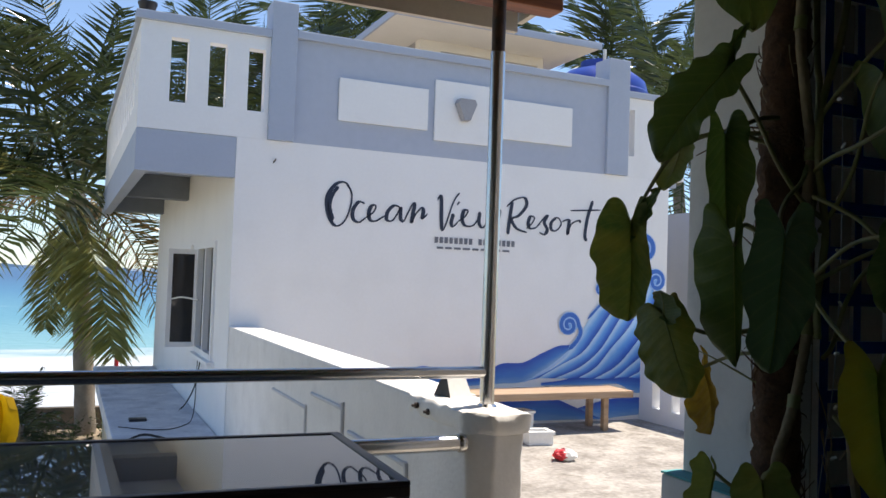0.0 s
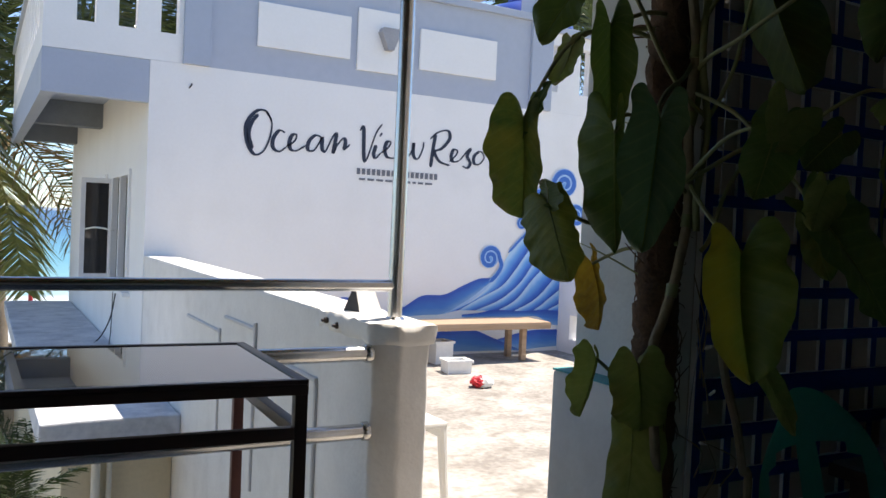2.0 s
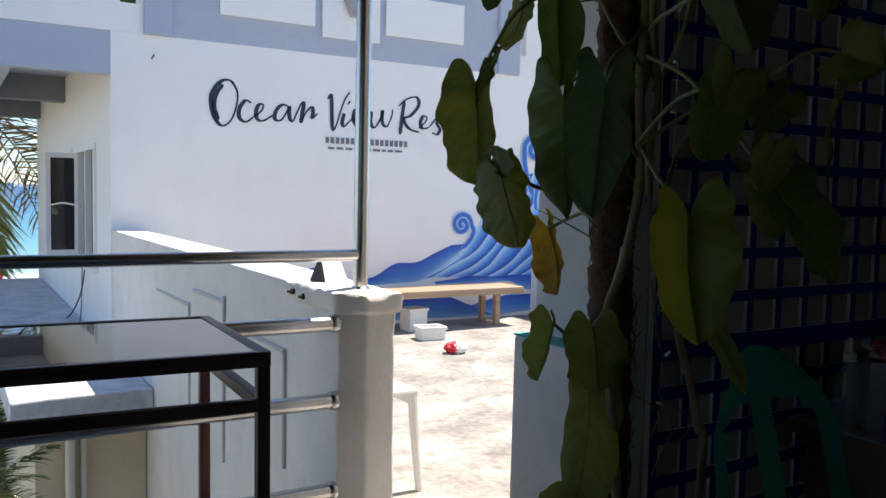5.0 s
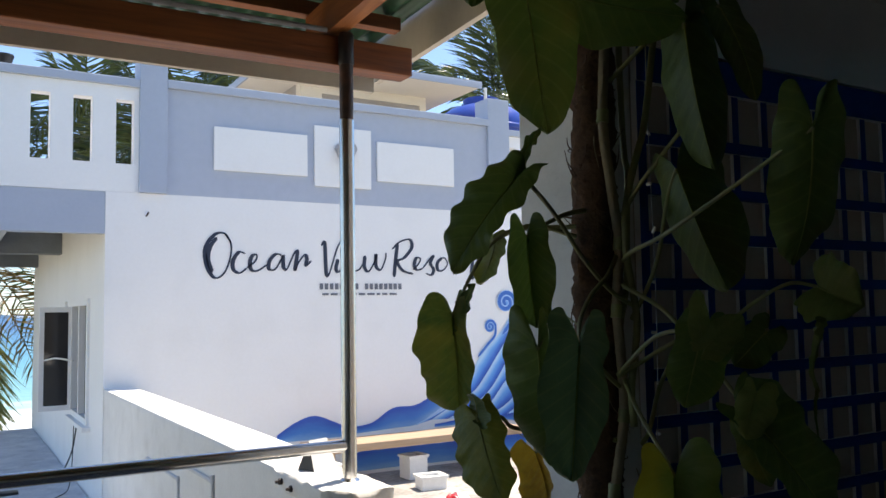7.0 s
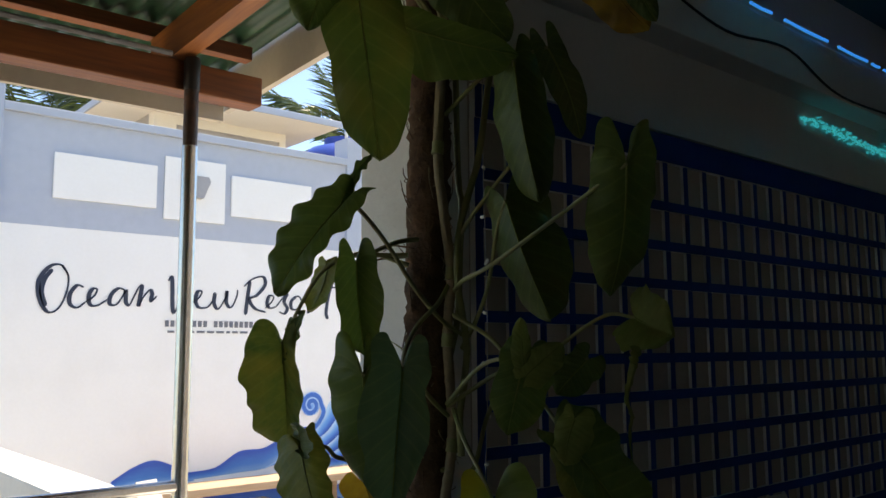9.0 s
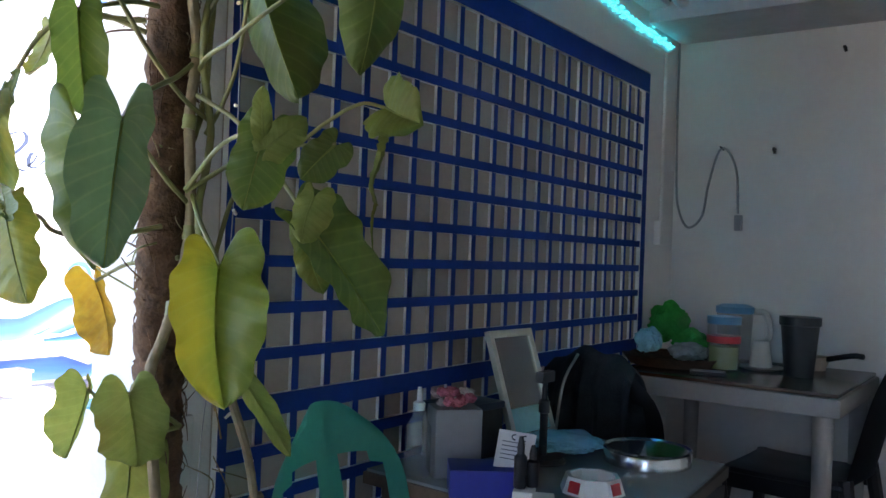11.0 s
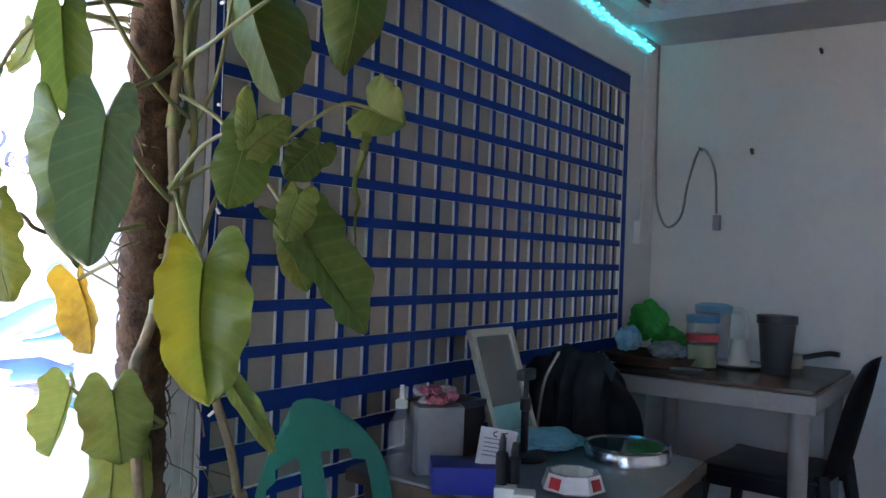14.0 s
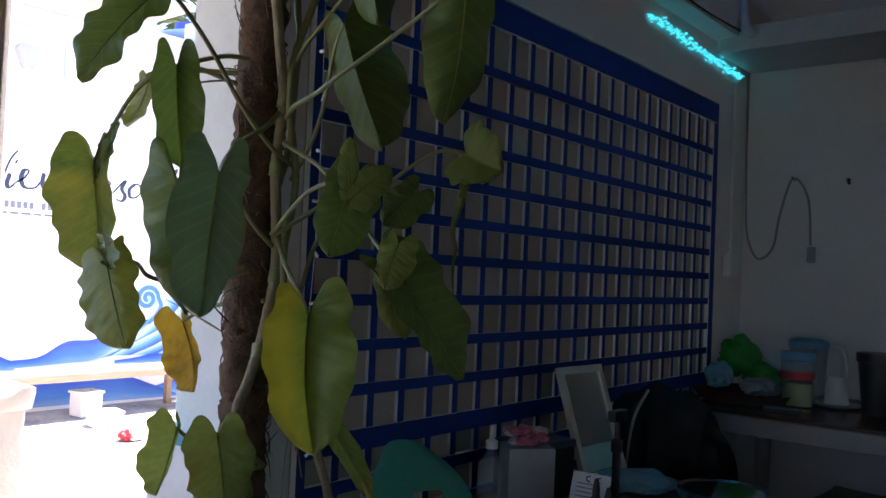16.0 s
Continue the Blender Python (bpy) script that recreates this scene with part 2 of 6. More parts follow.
def half_turned(m, col):
    """One half of the blade has yellowed, with an uneven border along the midrib."""
    n, l = m.node_tree.nodes, m.node_tree.links
    b = n["Principled BSDF"]
    uv, sep, ns, ad, rp, mx = [n.new("ShaderNode" + k) for k in ("UVMap", "SeparateXYZ", "TexNoise", "Math", "ValToRGB", "MixRGB")]
    tc = [k for k in n if k.type == "TEX_COORD"][0]
    ns.inputs["Scale"].default_value, ns.inputs["Detail"].default_value = 22, 4
    l.new(tc.outputs["Object"], ns.inputs["Vector"]); l.new(uv.outputs[0], sep.inputs[0])
    ad.operation = "MULTIPLY_ADD"; ad.inputs[1].default_value = 0.9
    l.new(ns.outputs["Fac"], ad.inputs[0]); l.new(sep.outputs[1], ad.inputs[2])
    rp.color_ramp.elements[0].position, rp.color_ramp.elements[1].position = 0.45, 1.05
    l.new(ad.outputs[0], rp.inputs[0]); l.new(rp.outputs[0], mx.inputs[0])
    src = b.inputs["Base Color"].links[0].from_socket
    mx.inputs[2].default_value = (*col, 1)
    l.new(src, mx.inputs[1]); l.new(mx.outputs[0], b.inputs["Base Color"])
    for k in n:
        if k.type == "BSDF_TRANSLUCENT":
            l.new(mx.outputs[0], k.inputs[0])


half_turned(LEAFMATS["Y"], (0.31, 0.285, 0.022))
for leaf_mat in LEAFMATS.values():
    veined(leaf_mat)
INK = mat("navy_sign_paint", (0.012, 0.02, 0.045), 0.5, (0.02, 0.03, 0.06), 10, 60, 0.05)
WAVE = ramp_paint("wave_paint", [(0.10, (0.012, 0.06, 0.36)), (1.05, (0.42, 0.64, 0.86)), (0.38, (0.04, 0.17, 0.62)), (0.72, (0.13, 0.38, 0.76))])
WAVEDARK = ramp_paint("deep_wave_paint", [(0.05, (0.25, 0.45, 0.70)), (1.0, (0.02, 0.09, 0.45)), (0.5, (0.05, 0.22, 0.60))])
CURLPAINT = mat("curl_blue_paint", (0.035, 0.16, 0.56), 0.55, (0.03, 0.14, 0.52), 7, 40, 0.05)
HALO = mat("pale_blue_paint", (0.30, 0.52, 0.82), 0.6, (0.42, 0.60, 0.83), 7, 40, 0.05)
BLUETANK = mat("blue_plastic", (0.015, 0.05, 0.32), 0.35, (0.01, 0.04, 0.26), 4, 30, 0.05)
WHITEPLASTIC = mat("white_plastic", (0.75, 0.74, 0.70), 0.45, (0.66, 0.65, 0.61), 6, 50, 0.05)
FOAM = mat("white_foam", (0.82, 0.82, 0.80), 0.8, (0.74, 0.74, 0.72), 30, 160, 0.2)
RED = mat("red_plastic", (0.62, 0.03, 0.04), 0.4, (0.5, 0.02, 0.03), 10, 50, 0.1)
GREENPLASTIC = mat("green_plastic", (0.06, 0.50, 0.37), 0.38, (0.05, 0.42, 0.31), 5, 60, 0.06)
BLACKPLASTIC = mat("dark_plastic", (0.018, 0.018, 0.022), 0.42, (0.012, 0.012, 0.015), 8, 60, 0.08)
YELLOW = mat("yellow_cloth", (0.75, 0.48, 0.01), 0.7, (0.62, 0.36, 0.01), 6, 60, 0.2, trans=0.3)
DARKGLASS = mat("dark_window_glass", (0.02, 0.02, 0.022), 0.06, (0.03, 0.025, 0.02), 2, 10, 0)
CABLE = mat("black_cable", (0.015, 0.015, 0.015), 0.5, bump=0)
GREYCABLE = mat("grey_cable", (0.32, 0.32, 0.33), 0.5, bump=0)
SAND = mat("beach_ground", (0.42, 0.36, 0.27), 0.95, (0.24, 0.22, 0.13), 0.35, 6, 0.4, stain=((0.07, 0.10, 0.03), 0.5, 0.8))
# emissive colour for the cyan light that falls on the wall
WALLGLOW = glow("cyan_wall_glow", (0.008, 0.50, 0.60), 0.17)
BEAMGLOW = glow("blue_light_line", (0.01, 0.22, 0.80), 0.34)


# ---- builders ----
def mesh_of(name, bm, *materials):
    me = bpy.data.meshes.new(name)
    bmesh.ops.recalc_face_normals(bm, faces=bm.faces)
    bm.to_mesh(me)
    bm.free()
    for m in materials:
        me.materials.append(m)
    return me


def smooth(ob, angle=40):
    for p in ob.data.polygons:
        p.use_smooth = True
    ob.data.set_sharp_from_angle(angle=radians(angle))
    return ob


def structure(name, bm, material, label, m=None, category="structure"):
    ob = new(name, mesh_of(name, bm, *(material if isinstance(material, tuple) else (material,))))
    if m is not None:
        ob.matrix_world = m
    return tagged(ob, label, category, kind="structure")


def thing(name, m, label, category, group=""):
    ob = new(name)
    ob.empty_display_size = 0.05
    ob.matrix_world = m
    return tagged(ob, label, category, group)


def part(name, bm, material, parent, label="", soft=True):
    ob = new(name, mesh_of(name, bm, *(material if isinstance(material, tuple) else (material,))))
    ob.parent = parent
    if soft:
        smooth(ob)
    return tagged(ob, label) if label else ob


def box(x0, x1, y0, y1, z0, z1, bevel=0.0, bm=None, rough=0.0):
    b2 = bmesh.new()
    bmesh.ops.create_cube(b2, size=1)
    bmesh.ops.transform(b2, verts=b2.verts, matrix=Matrix.Translation(((x0 + x1) / 2, (y0 + y1) / 2, (z0 + z1) / 2)) @ Matrix.Diagonal((x1 - x0, y1 - y0, z1 - z0, 1)))
    if bevel:
        bmesh.ops.bevel(b2, geom=b2.edges[:], offset=bevel, segments=2, affect="EDGES", profile=0.6)
    if bm is None:
        return b2
    join(bm, b2)
    return bm


def join(bm, other, m=None):
    me = bpy.data.meshes.new("tmp")
    if m is not None:
        bmesh.ops.transform(other, matrix=m, verts=other.verts)
    other.to_mesh(me)
    other.free()
    bm.from_mesh(me)
    bpy.data.meshes.remove(me)
    return bm


def turned(profile, steps=24, bm=None, m=None):
    """A body of revolution about z from (radius, height) rows."""
    b2 = bmesh.new()
    rings = []
    for r, z in profile:
        rings.append([b2.verts.new((r * math.cos(2 * math.pi * i / steps), r * math.sin(2 * math.pi * i / steps), z)) for i in range(steps)])
    for a, b in zip(rings, rings[1:]):
        for i in range(steps):
            b2.faces.new((a[i], a[(i + 1) % steps], b[(i + 1) % steps], b[i]))
    for ring, r in ((rings[0], profile[0][0]), (rings[-1], profile[-1][0])):
        if r > 1e-4:
            b2.faces.new(ring)
    if m is not None:
        bmesh.ops.transform(b2, matrix=m, verts=b2.verts)
    return b2 if bm is None else join(bm, b2)


def curve_pts(pts, n=8):
    """Smooth points through the given ones."""
    P = [Vector(p) for p in pts]
    if len(P) < 3:
        return [P[0].lerp(P[-1], i / n) for i in range(n + 1)]
    P = [2 * P[0] - P[1]] + P + [2 * P[-1] - P[-2]]
    out = []
    for i in range(1, len(P) - 2):
        a, b, c, d = P[i - 1:i + 3]
        for k in range(n):
            t = k / n
            out.append(0.5 * ((2 * b) + (c - a) * t + (2 * a - 5 * b + 4 * c - d) * t * t + (3 * b - a - 3 * c + d) * t ** 3))
    return out + [P[-2]]


def tube(pts, r, steps=8, bm=None, taper=None, n=6, lump=0.0):
    b2 = bmesh.new()
    path = curve_pts(pts, n)
    rings = []
    side = None
    for i, p in enumerate(path):
        d = (path[min(i + 1, len(path) - 1)] - path[max(i - 1, 0)]).normalized()
        if side is None:
            side = d.orthogonal().normalized()
        side = (side - d * side.dot(d)).normalized()
        up = d.cross(side)
        t = i / (len(path) - 1)
        rad = r if taper is None else r + (taper - r) * t
        rings.append([b2.verts.new(p + (side * math.cos(2 * math.pi * k / steps) + up * math.sin(2 * math.pi * k / steps)) * rad * (1 + lump * random.uniform(-1, 1))) for k in range(steps)])
    for a, b in zip(rings, rings[1:]):
        for k in range(steps):
            b2.faces.new((a[k], a[(k + 1) % steps], b[(k + 1) % steps], b[k]))
    b2.faces.new(rings[0]); b2.faces.new(rings[-1])
    return b2 if bm is None else join(bm, b2)


def strip(pts, w0, w1=None, n=8, lift=0.0):
    """A flat brush stroke in the x-z plane."""
    bm = bmesh.new()
    path = curve_pts([(x, 0, z) for x, z in pts], n)
    prev = None
    for i, p in enumerate(path):
        d = (path[min(i + 1, len(path) - 1)] - path[max(i - 1, 0)]).normalized()
        nrm = Vector((-d.z, 0, d.x))
        down = max(0.0, -d.z)
        w = (w0 + ((w1 or w0) - w0) * down) / 2
        if i in (0, len(path) - 1):
            w *= 0.35
        pair = (bm.verts.new(p + nrm * w + Vector((0, lift, 0))), bm.verts.new(p - nrm * w + Vector((0, lift, 0))))
        if prev:
            bm.faces.new((prev[0], prev[1], pair[1], pair[0]))
        prev = pair
    return bm


def wall_with_holes(x0, x1, z0, z1, y0, y1, holes, bm=None):
    """A wall in the x-z plane, from y0 to y1 thick, with rectangular openings cut through."""
    bm = bm or bmesh.new()
    xs = sorted({x0, x1, *[h[0] for h in holes], *[h[1] for h in holes]})
    zs = sorted({z0, z1, *[h[2] for h in holes], *[h[3] for h in holes]})
    solid = lambda i, k: 0 <= i < len(xs) - 1 and 0 <= k < len(zs) - 1 and not any(h[0] - 1e-6 <= xs[i] and xs[i + 1] <= h[1] + 1e-6 and h[2] - 1e-6 <= zs[k] and zs[k + 1] <= h[3] + 1e-6 for h in holes)
    V = {}
    vert = lambda i, k, y: V.setdefault((i, k, y), bm.verts.new((xs[i], y, zs[k]))) if (i, k, y) not in V else V[(i, k, y)]
    for i in range(len(xs) - 1):
        for k in range(len(zs) - 1):
            if not solid(i, k):
                continue
            bm.faces.new((vert(i, k, y0), vert(i + 1, k, y0), vert(i + 1, k + 1, y0), vert(i, k + 1, y0)))
            bm.faces.new((vert(i, k, y1), vert(i, k + 1, y1), vert(i + 1, k + 1, y1), vert(i + 1, k, y1)))
            for di, dk, a, b in ((-1, 0, (i, k), (i, k + 1)), (1, 0, (i + 1, k), (i + 1, k + 1)), (0, -1, (i, k), (i + 1, k)), (0, 1, (i, k + 1), (i + 1, k + 1))):
                if not solid(i + di, k + dk):
                    bm.faces.new((vert(*a, y0), vert(*b, y0), vert(*b, y1), vert(*a, y1)))
    return bm


def roughen(bm, amount, scale=9.0, cuts=0):
    if cuts:
        bmesh.ops.subdivide_edges(bm, edges=bm.edges[:], cuts=cuts, use_grid_fill=True)
    for v in bm.verts:
        v.co += Vector(noise.noise_vector(v.co * scale)) * amount
    return bm


# ---- ground, sea, far distance ----
def ground_sheet():
    bm = bmesh.new()
    rows = [-4000, -60, -14, -7, -3, 0, 3, 10, 20, 30, 40, 90, 4500]
    cols = [-4500, -60, -20, -8, -3, 0, 3, 8, 20, 60, 4500]
    h = lambda x, y: -3.1 if y < 3 else max(-5.4, -3.1 - (y - 3) * 0.052)
    grid = [[bm.verts.new((x, y, h(x, y))) for x in cols] for y in rows]
    for a, b in zip(grid, grid[1:]):
        for i in range(len(cols) - 1):
            bm.faces.new((a[i], a[i + 1], b[i + 1], b[i]))
    return structure("ground", bm, SAND, "sandy beach ground with patches of scrub", category="ground")


ground_sheet()


def sea_material():
    m = bpy.data.materials.new("sea_water")
    m.use_nodes = True
    n, l = m.node_tree.nodes, m.node_tree.links
    b = n["Principled BSDF"]
    geo, sep = n.new("ShaderNodeNewGeometry"), n.new("ShaderNodeSeparateXYZ")
    l.new(geo.outputs["Position"], sep.inputs[0])
    rng = n.new("ShaderNodeMapRange")
    rng.inputs[1].default_value, rng.inputs[2].default_value = 36, 420
    l.new(sep.outputs[1], rng.inputs[0])
    cr = n.new("ShaderNodeValToRGB")
    el = cr.color_ramp.elements
    el[0].position, el[0].color = 0.0, (0.22, 0.34, 0.36, 1)
    el[1].position, el[1].color = 1.0, (0.035, 0.10, 0.20, 1)
    for p, c in ((0.07, (0.15, 0.31, 0.34)), (0.16, (0.085, 0.24, 0.31)), (0.45, (0.045, 0.155, 0.26))):
        e = el.new(p); e.color = (*c, 1)
    l.new(rng.outputs[0], cr.inputs[0])
    mp, ns, wr = n.new("ShaderNodeMapping"), n.new("ShaderNodeTexNoise"), n.new("ShaderNodeValToRGB")
    mp.inputs["Scale"].default_value = (0.035, 0.16, 1)
    l.new(geo.outputs["Position"], mp.inputs[0]); l.new(mp.outputs[0], ns.inputs["Vector"])
    ns.inputs["Scale"].default_value, ns.inputs["Detail"].default_value = 1.0, 7
    foam_r = n.new("ShaderNodeMapRange")
    foam_r.inputs[1].default_value, foam_r.inputs[2].default_value, foam_r.inputs[3].default_value, foam_r.inputs[4].default_value = 50, 66, 0.30, -0.16
    l.new(sep.outputs[1], foam_r.inputs[0])
    ad = n.new("ShaderNodeMath"); ad.operation = "ADD"
    l.new(ns.outputs["Fac"], ad.inputs[0]); l.new(foam_r.outputs[0], ad.inputs[1])
    wr.color_ramp.elements[0].position, wr.color_ramp.elements[1].position = 0.60, 0.72
    l.new(ad.outputs[0], wr.inputs[0])
    mx = n.new("ShaderNodeMixRGB")
    l.new(wr.outputs[0], mx.inputs[0]); l.new(cr.outputs[0], mx.inputs[1]); mx.inputs[2].default_value = (0.50, 0.53, 0.54, 1)
    l.new(mx.outputs[0], b.inputs["Base Color"])
    b.inputs["Roughness"].default_value = 0.45
    b.inputs["Specular IOR Level"].default_value = 0.25
    bp, n2 = n.new("ShaderNodeBump"), n.new("ShaderNodeTexNoise")
    n2.inputs["Scale"].default_value = 0.6
    l.new(geo.outputs["Position"], n2.inputs["Vector"])
    l.new(n2.outputs["Fac"], bp.inputs["Height"]); bp.inputs["Strength"].default_value, bp.inputs["Distance"].default_value = 0.5, 0.4
    l.new(bp.outputs[0], b.inputs["Normal"])
    return m


bm = bmesh.new()
vs = [bm.verts.new(p) for p in ((-4500, 27, -4.6), (4500, 27, -4.6), (4500, 4400, -4.6), (-4500, 4400, -4.6))]
bm.faces.new(vs)
structure("water", bm, sea_material(), "turquoise sea with white surf along the beach", category="sea")
bm = bmesh.new()
prev = None
for i in range(41):
    x = -900 + i * 45
    top = 5 + 9 * noise.noise((x * 0.004, 3.1, 0)) + 6 * noise.noise((x * 0.02, 9.0, 0))
    pair = (bm.verts.new((x, 3000 + 60 * math.sin(i), -8)), bm.verts.new((x, 3000 + 60 * math.sin(i), max(2, top))))
    if prev:
        bm.faces.new((prev[0], pair[0], pair[1], prev[1]))
    prev = pair
structure("backdrop", bm, mat("far_hills", (0.62, 0.68, 0.74), 1.0, bump=0), "faint blue headland on the sea horizon", category="headland")

# yard slab, porch slab
bm = bmesh.new()
b2 = box(0.02, 4.1, -4.95, 0.02, -0.6, 0.0)
join(bm, b2)
yard = structure("pavement", bm, CONCRETE, "sunlit worn concrete yard in front of the wall", BM, "yard")
bm = box(-3.6, 4.6, -9.2, -4.95, -3.2, -0.006)
structure("floor", bm, FLOOR, "grey concrete porch floor", category="floor")
bm = box(-3.6, -0.03, -4.95, -3.80, -3.2, -0.010)
structure("porch_edge", bm, FLOOR, "concrete porch edge under the railing", BM, "floor")

# ---- the white house ----
bm = wall_with_holes(0.0, 4.12, -3.2, 2.275, 0.0, 0.2, [])
structure("wall_south", bm, WHITE, "large white painted house wall with a lettered sign and a mural", BM, "wall")
bm = bmesh.new()
for z0, z1, y0, y1 in ((-3.2, 0.50, 0.2, 5.4), (1.50, 2.223, 0.2, 5.4), (0.50, 1.50, 0.2, 0.68), (0.50, 1.50, 1.66, 2.1), (0.50, 1.50, 3.3, 5.4)):
    box(0.0, 0.16, y0, y1, z0, z1, bm=bm)
structure("wall_west", bm, WHITE, "white side wall of the house with an open casement window", BM, "wall")
bm = box(0.0, 6.0, 5.4, 5.6, -3.2, 2.2)
structure("wall_north", bm, WHITE, "white rear wall of the house", BM, "wall")
bm = box(6.0, 6.2, 0.2, 5.6, -3.2, 2.2)
structure("wall_east", bm, WHITE, "white far side wall of the house", BM, "wall")
# roof terrace slab with its overhang
bm = box(-0.629, 4.3, 0.112, 6.3, 2.225, 2.270)
structure("terrace_slab", bm, GREYBLUE, "blue-grey terrace slab overhanging the side wall", BM, "slab")
structure("terrace_fascia", box(-0.72, -0.001, 0.006, 0.11, 1.965, 2.274), GREYBLUE, "blue-grey front fascia of the terrace overhang", BM, "fascia")
# unseen layer over the slab, added to bounce warm light onto the soffit
structure("terrace_bounce_floor", box(-0.5, 4.3, 0.25, 5.6, 2.272, 2.280), CONCRETE, "unseen concrete-coloured terrace floor, added to bounce warm light", BM, "terrace floor")
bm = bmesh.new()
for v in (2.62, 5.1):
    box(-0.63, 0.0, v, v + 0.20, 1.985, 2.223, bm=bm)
# the shade under the slab is put into this dark grey
structure("terrace_beam", bm, mat("shaded_grey_paint", (0.22, 0.24, 0.27), 0.8), "beams under the terrace overhang, darkened to their shaded tone", BM, "beam")
bm = box(-0.72, -0.63, 0.112, 6.3, 1.965, 2.272)
structure("terrace_edge_beam", bm, GREYBLUE, "blue-grey edge beam of the terrace overhang", BM, "beam")
# terrace parapet
bm = wall_with_holes(-0.72, 0.229, 2.276, 3.07, 0.0, 0.10, [(-0.505, -0.378, 2.487, 2.968), (-0.227, -0.097, 2.487, 2.968), (0.066, 0.194, 2.487, 2.968)])
structure("parapet_pierced", bm, WHITE, "white terrace parapet with three tall slots", BM, "parapet")
bm = box(-0.76, 0.229, -0.03, 0.13, 3.07, 3.135, 0.006)
structure("parapet_cap", bm, GREYBLUE, "blue-grey cap on the pierced parapet", BM, "parapet")
m90 = BM @ pose(-0.62, 0.10, 0, 0, 0, 90)
bm = wall_with_holes(0.0, 5.4, 2.276, 3.07, 0.0, 0.10, [(0.30 + i * 0.30, 0.43 + i * 0.30, 2.487, 2.968) for i in range(16)])
structure("parapet_side", bm, WHITE, "white side parapet with a row of tall slots", m90, "parapet")
bm = box(0.03, 5.4, -0.03, 0.13, 3.07, 3.134, 0.006)
structure("parapet_side_cap", bm, GREYBLUE, "blue-grey cap on the side parapet", m90, "parapet")
bm = box(0.43, 3.37, 0.0, 0.12, 2.276, 3.09)
structure("parapet_front", bm, ROUGHGREY, "blue-grey rendered terrace parapet", BM, "parapet")
bm = box(0.43, 3.37, -0.04, 0.15, 3.09, 3.155, 0.006)
structure("parapet_front_cap", bm, GREYBLUE, "blue-grey cap of the terrace parapet", BM, "parapet")
for i, (x0, x1, zt) in enumerate(((0.229, 0.43, 3.36), (3.37, 3.61, 3.36))):
    bm = box(x0, x1, -0.035, 0.19, 2.276, zt, 0.006)
    structure(f"terrace_post_{i + 1}", bm, GREYBLUE, "square blue-grey terrace corner post", BM, "post")
bm = wall_with_holes(3.61, 4.3, 2.276, 3.02, 0.0, 0.10, [(3.635, 3.70, 2.47, 2.91), (3.96, 4.09, 2.47, 2.91)])
structure("parapet_end", bm, WHITE, "white pierced parapet beyond the corner post", BM, "parapet")
bm = box(3.61, 4.32, -0.03, 0.13, 3.02, 3.08, 0.006)
structure("parapet_end_cap", bm, GREYBLUE, "blue-grey cap of the end parapet", BM, "parapet")
for x0, x1, z0, z1 in ((0.788, 1.564, 2.488, 2.834), (1.627, 2.149, 2.413, 2.927), (2.208, 2.990, 2.490, 2.840)):
    t = thing("wall_panel", BM @ pose((x0 + x1) / 2, 0, (z0 + z1) / 2), "raised white rectangular panel on the parapet", "panel", "panels on the parapet")
    w, h = (x1 - x0) / 2, (z1 - z0) / 2
    part("panel", box(-w, w, -0.022, -0.002, -h, h, 0.004), WHITE, t, soft=False)
lamp = thing("wall_lamp", BM @ pose(1.90, -0.024, 2.69), "unlit grey wedge-shaped wall lamp on the panel", "wall lamp")
bm = bmesh.new()
q = [(-0.095, 0.05), (-0.075, 0.09), (0.075, 0.09), (0.095, 0.05), (0.03, -0.09), (-0.03, -0.09)]
fr, bk = [bm.verts.new((x * 0.9, -0.07, z)) for x, z in q], [bm.verts.new((x, 0.0, z)) for x, z in q]
bm.faces.new(fr); bm.faces.new(bk[::-1])
for i in range(6):
    bm.faces.new((fr[i], bk[i], bk[(i + 1) % 6], fr[(i + 1) % 6]))
part("shade", bm, mat("grey_lamp_metal", (0.36, 0.36, 0.38), 0.5), lamp, soft=False)
part("backplate", box(-0.05, 0.05, -0.006, 0.001, -0.06, 0.06), STEEL, lamp)

# upper roof house behind the terrace
up = thing("roof_house", BM @ pose(0, 0, 0), "white flat-roofed room standing on the roof terrace", "roof room")
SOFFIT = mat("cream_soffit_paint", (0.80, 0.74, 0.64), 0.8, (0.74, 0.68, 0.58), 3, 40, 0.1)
part("wall", wall_with_holes(2.18, 3.70, 2.281, 3.80, 1.72, 1.86, [(2.42, 3.62, 2.9, 3.70)]), SOFFIT, up, soft=False)
part("window_frame", wall_with_holes(2.42, 3.62, 2.9, 3.70, 1.735, 1.80, [(2.47, 3.57, 2.95, 3.65)]), GREYFRAMESIDE, up, soft=False)
part("window_panel", box(2.47, 3.57, 1.76, 1.775, 2.95, 3.65), mat("pale_shutter", (0.62, 0.60, 0.55), 0.7), up)
# west side is greyer than the cream walls: its shade is in the colour
part("side_wall", box(2.18, 2.32, 1.86, 4.0, 2.281, 3.80), GREYFRAMESIDE, up)
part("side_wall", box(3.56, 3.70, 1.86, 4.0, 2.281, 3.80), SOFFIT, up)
part("roof", box(1.66, 4.02, 1.08, 4.3, 3.80, 3.862, 0.004), SOFFIT, up)
part("fascia", box(1.64, 4.04, 1.056, 1.077, 3.795, 3.868, 0.004), GREYBLUE, up, "blue-grey fascia board")
part("fascia", box(1.636, 1.657, 1.08, 4.3, 3.795, 3.868, 0.004), GREYBLUE, up, "blue-grey fascia board")
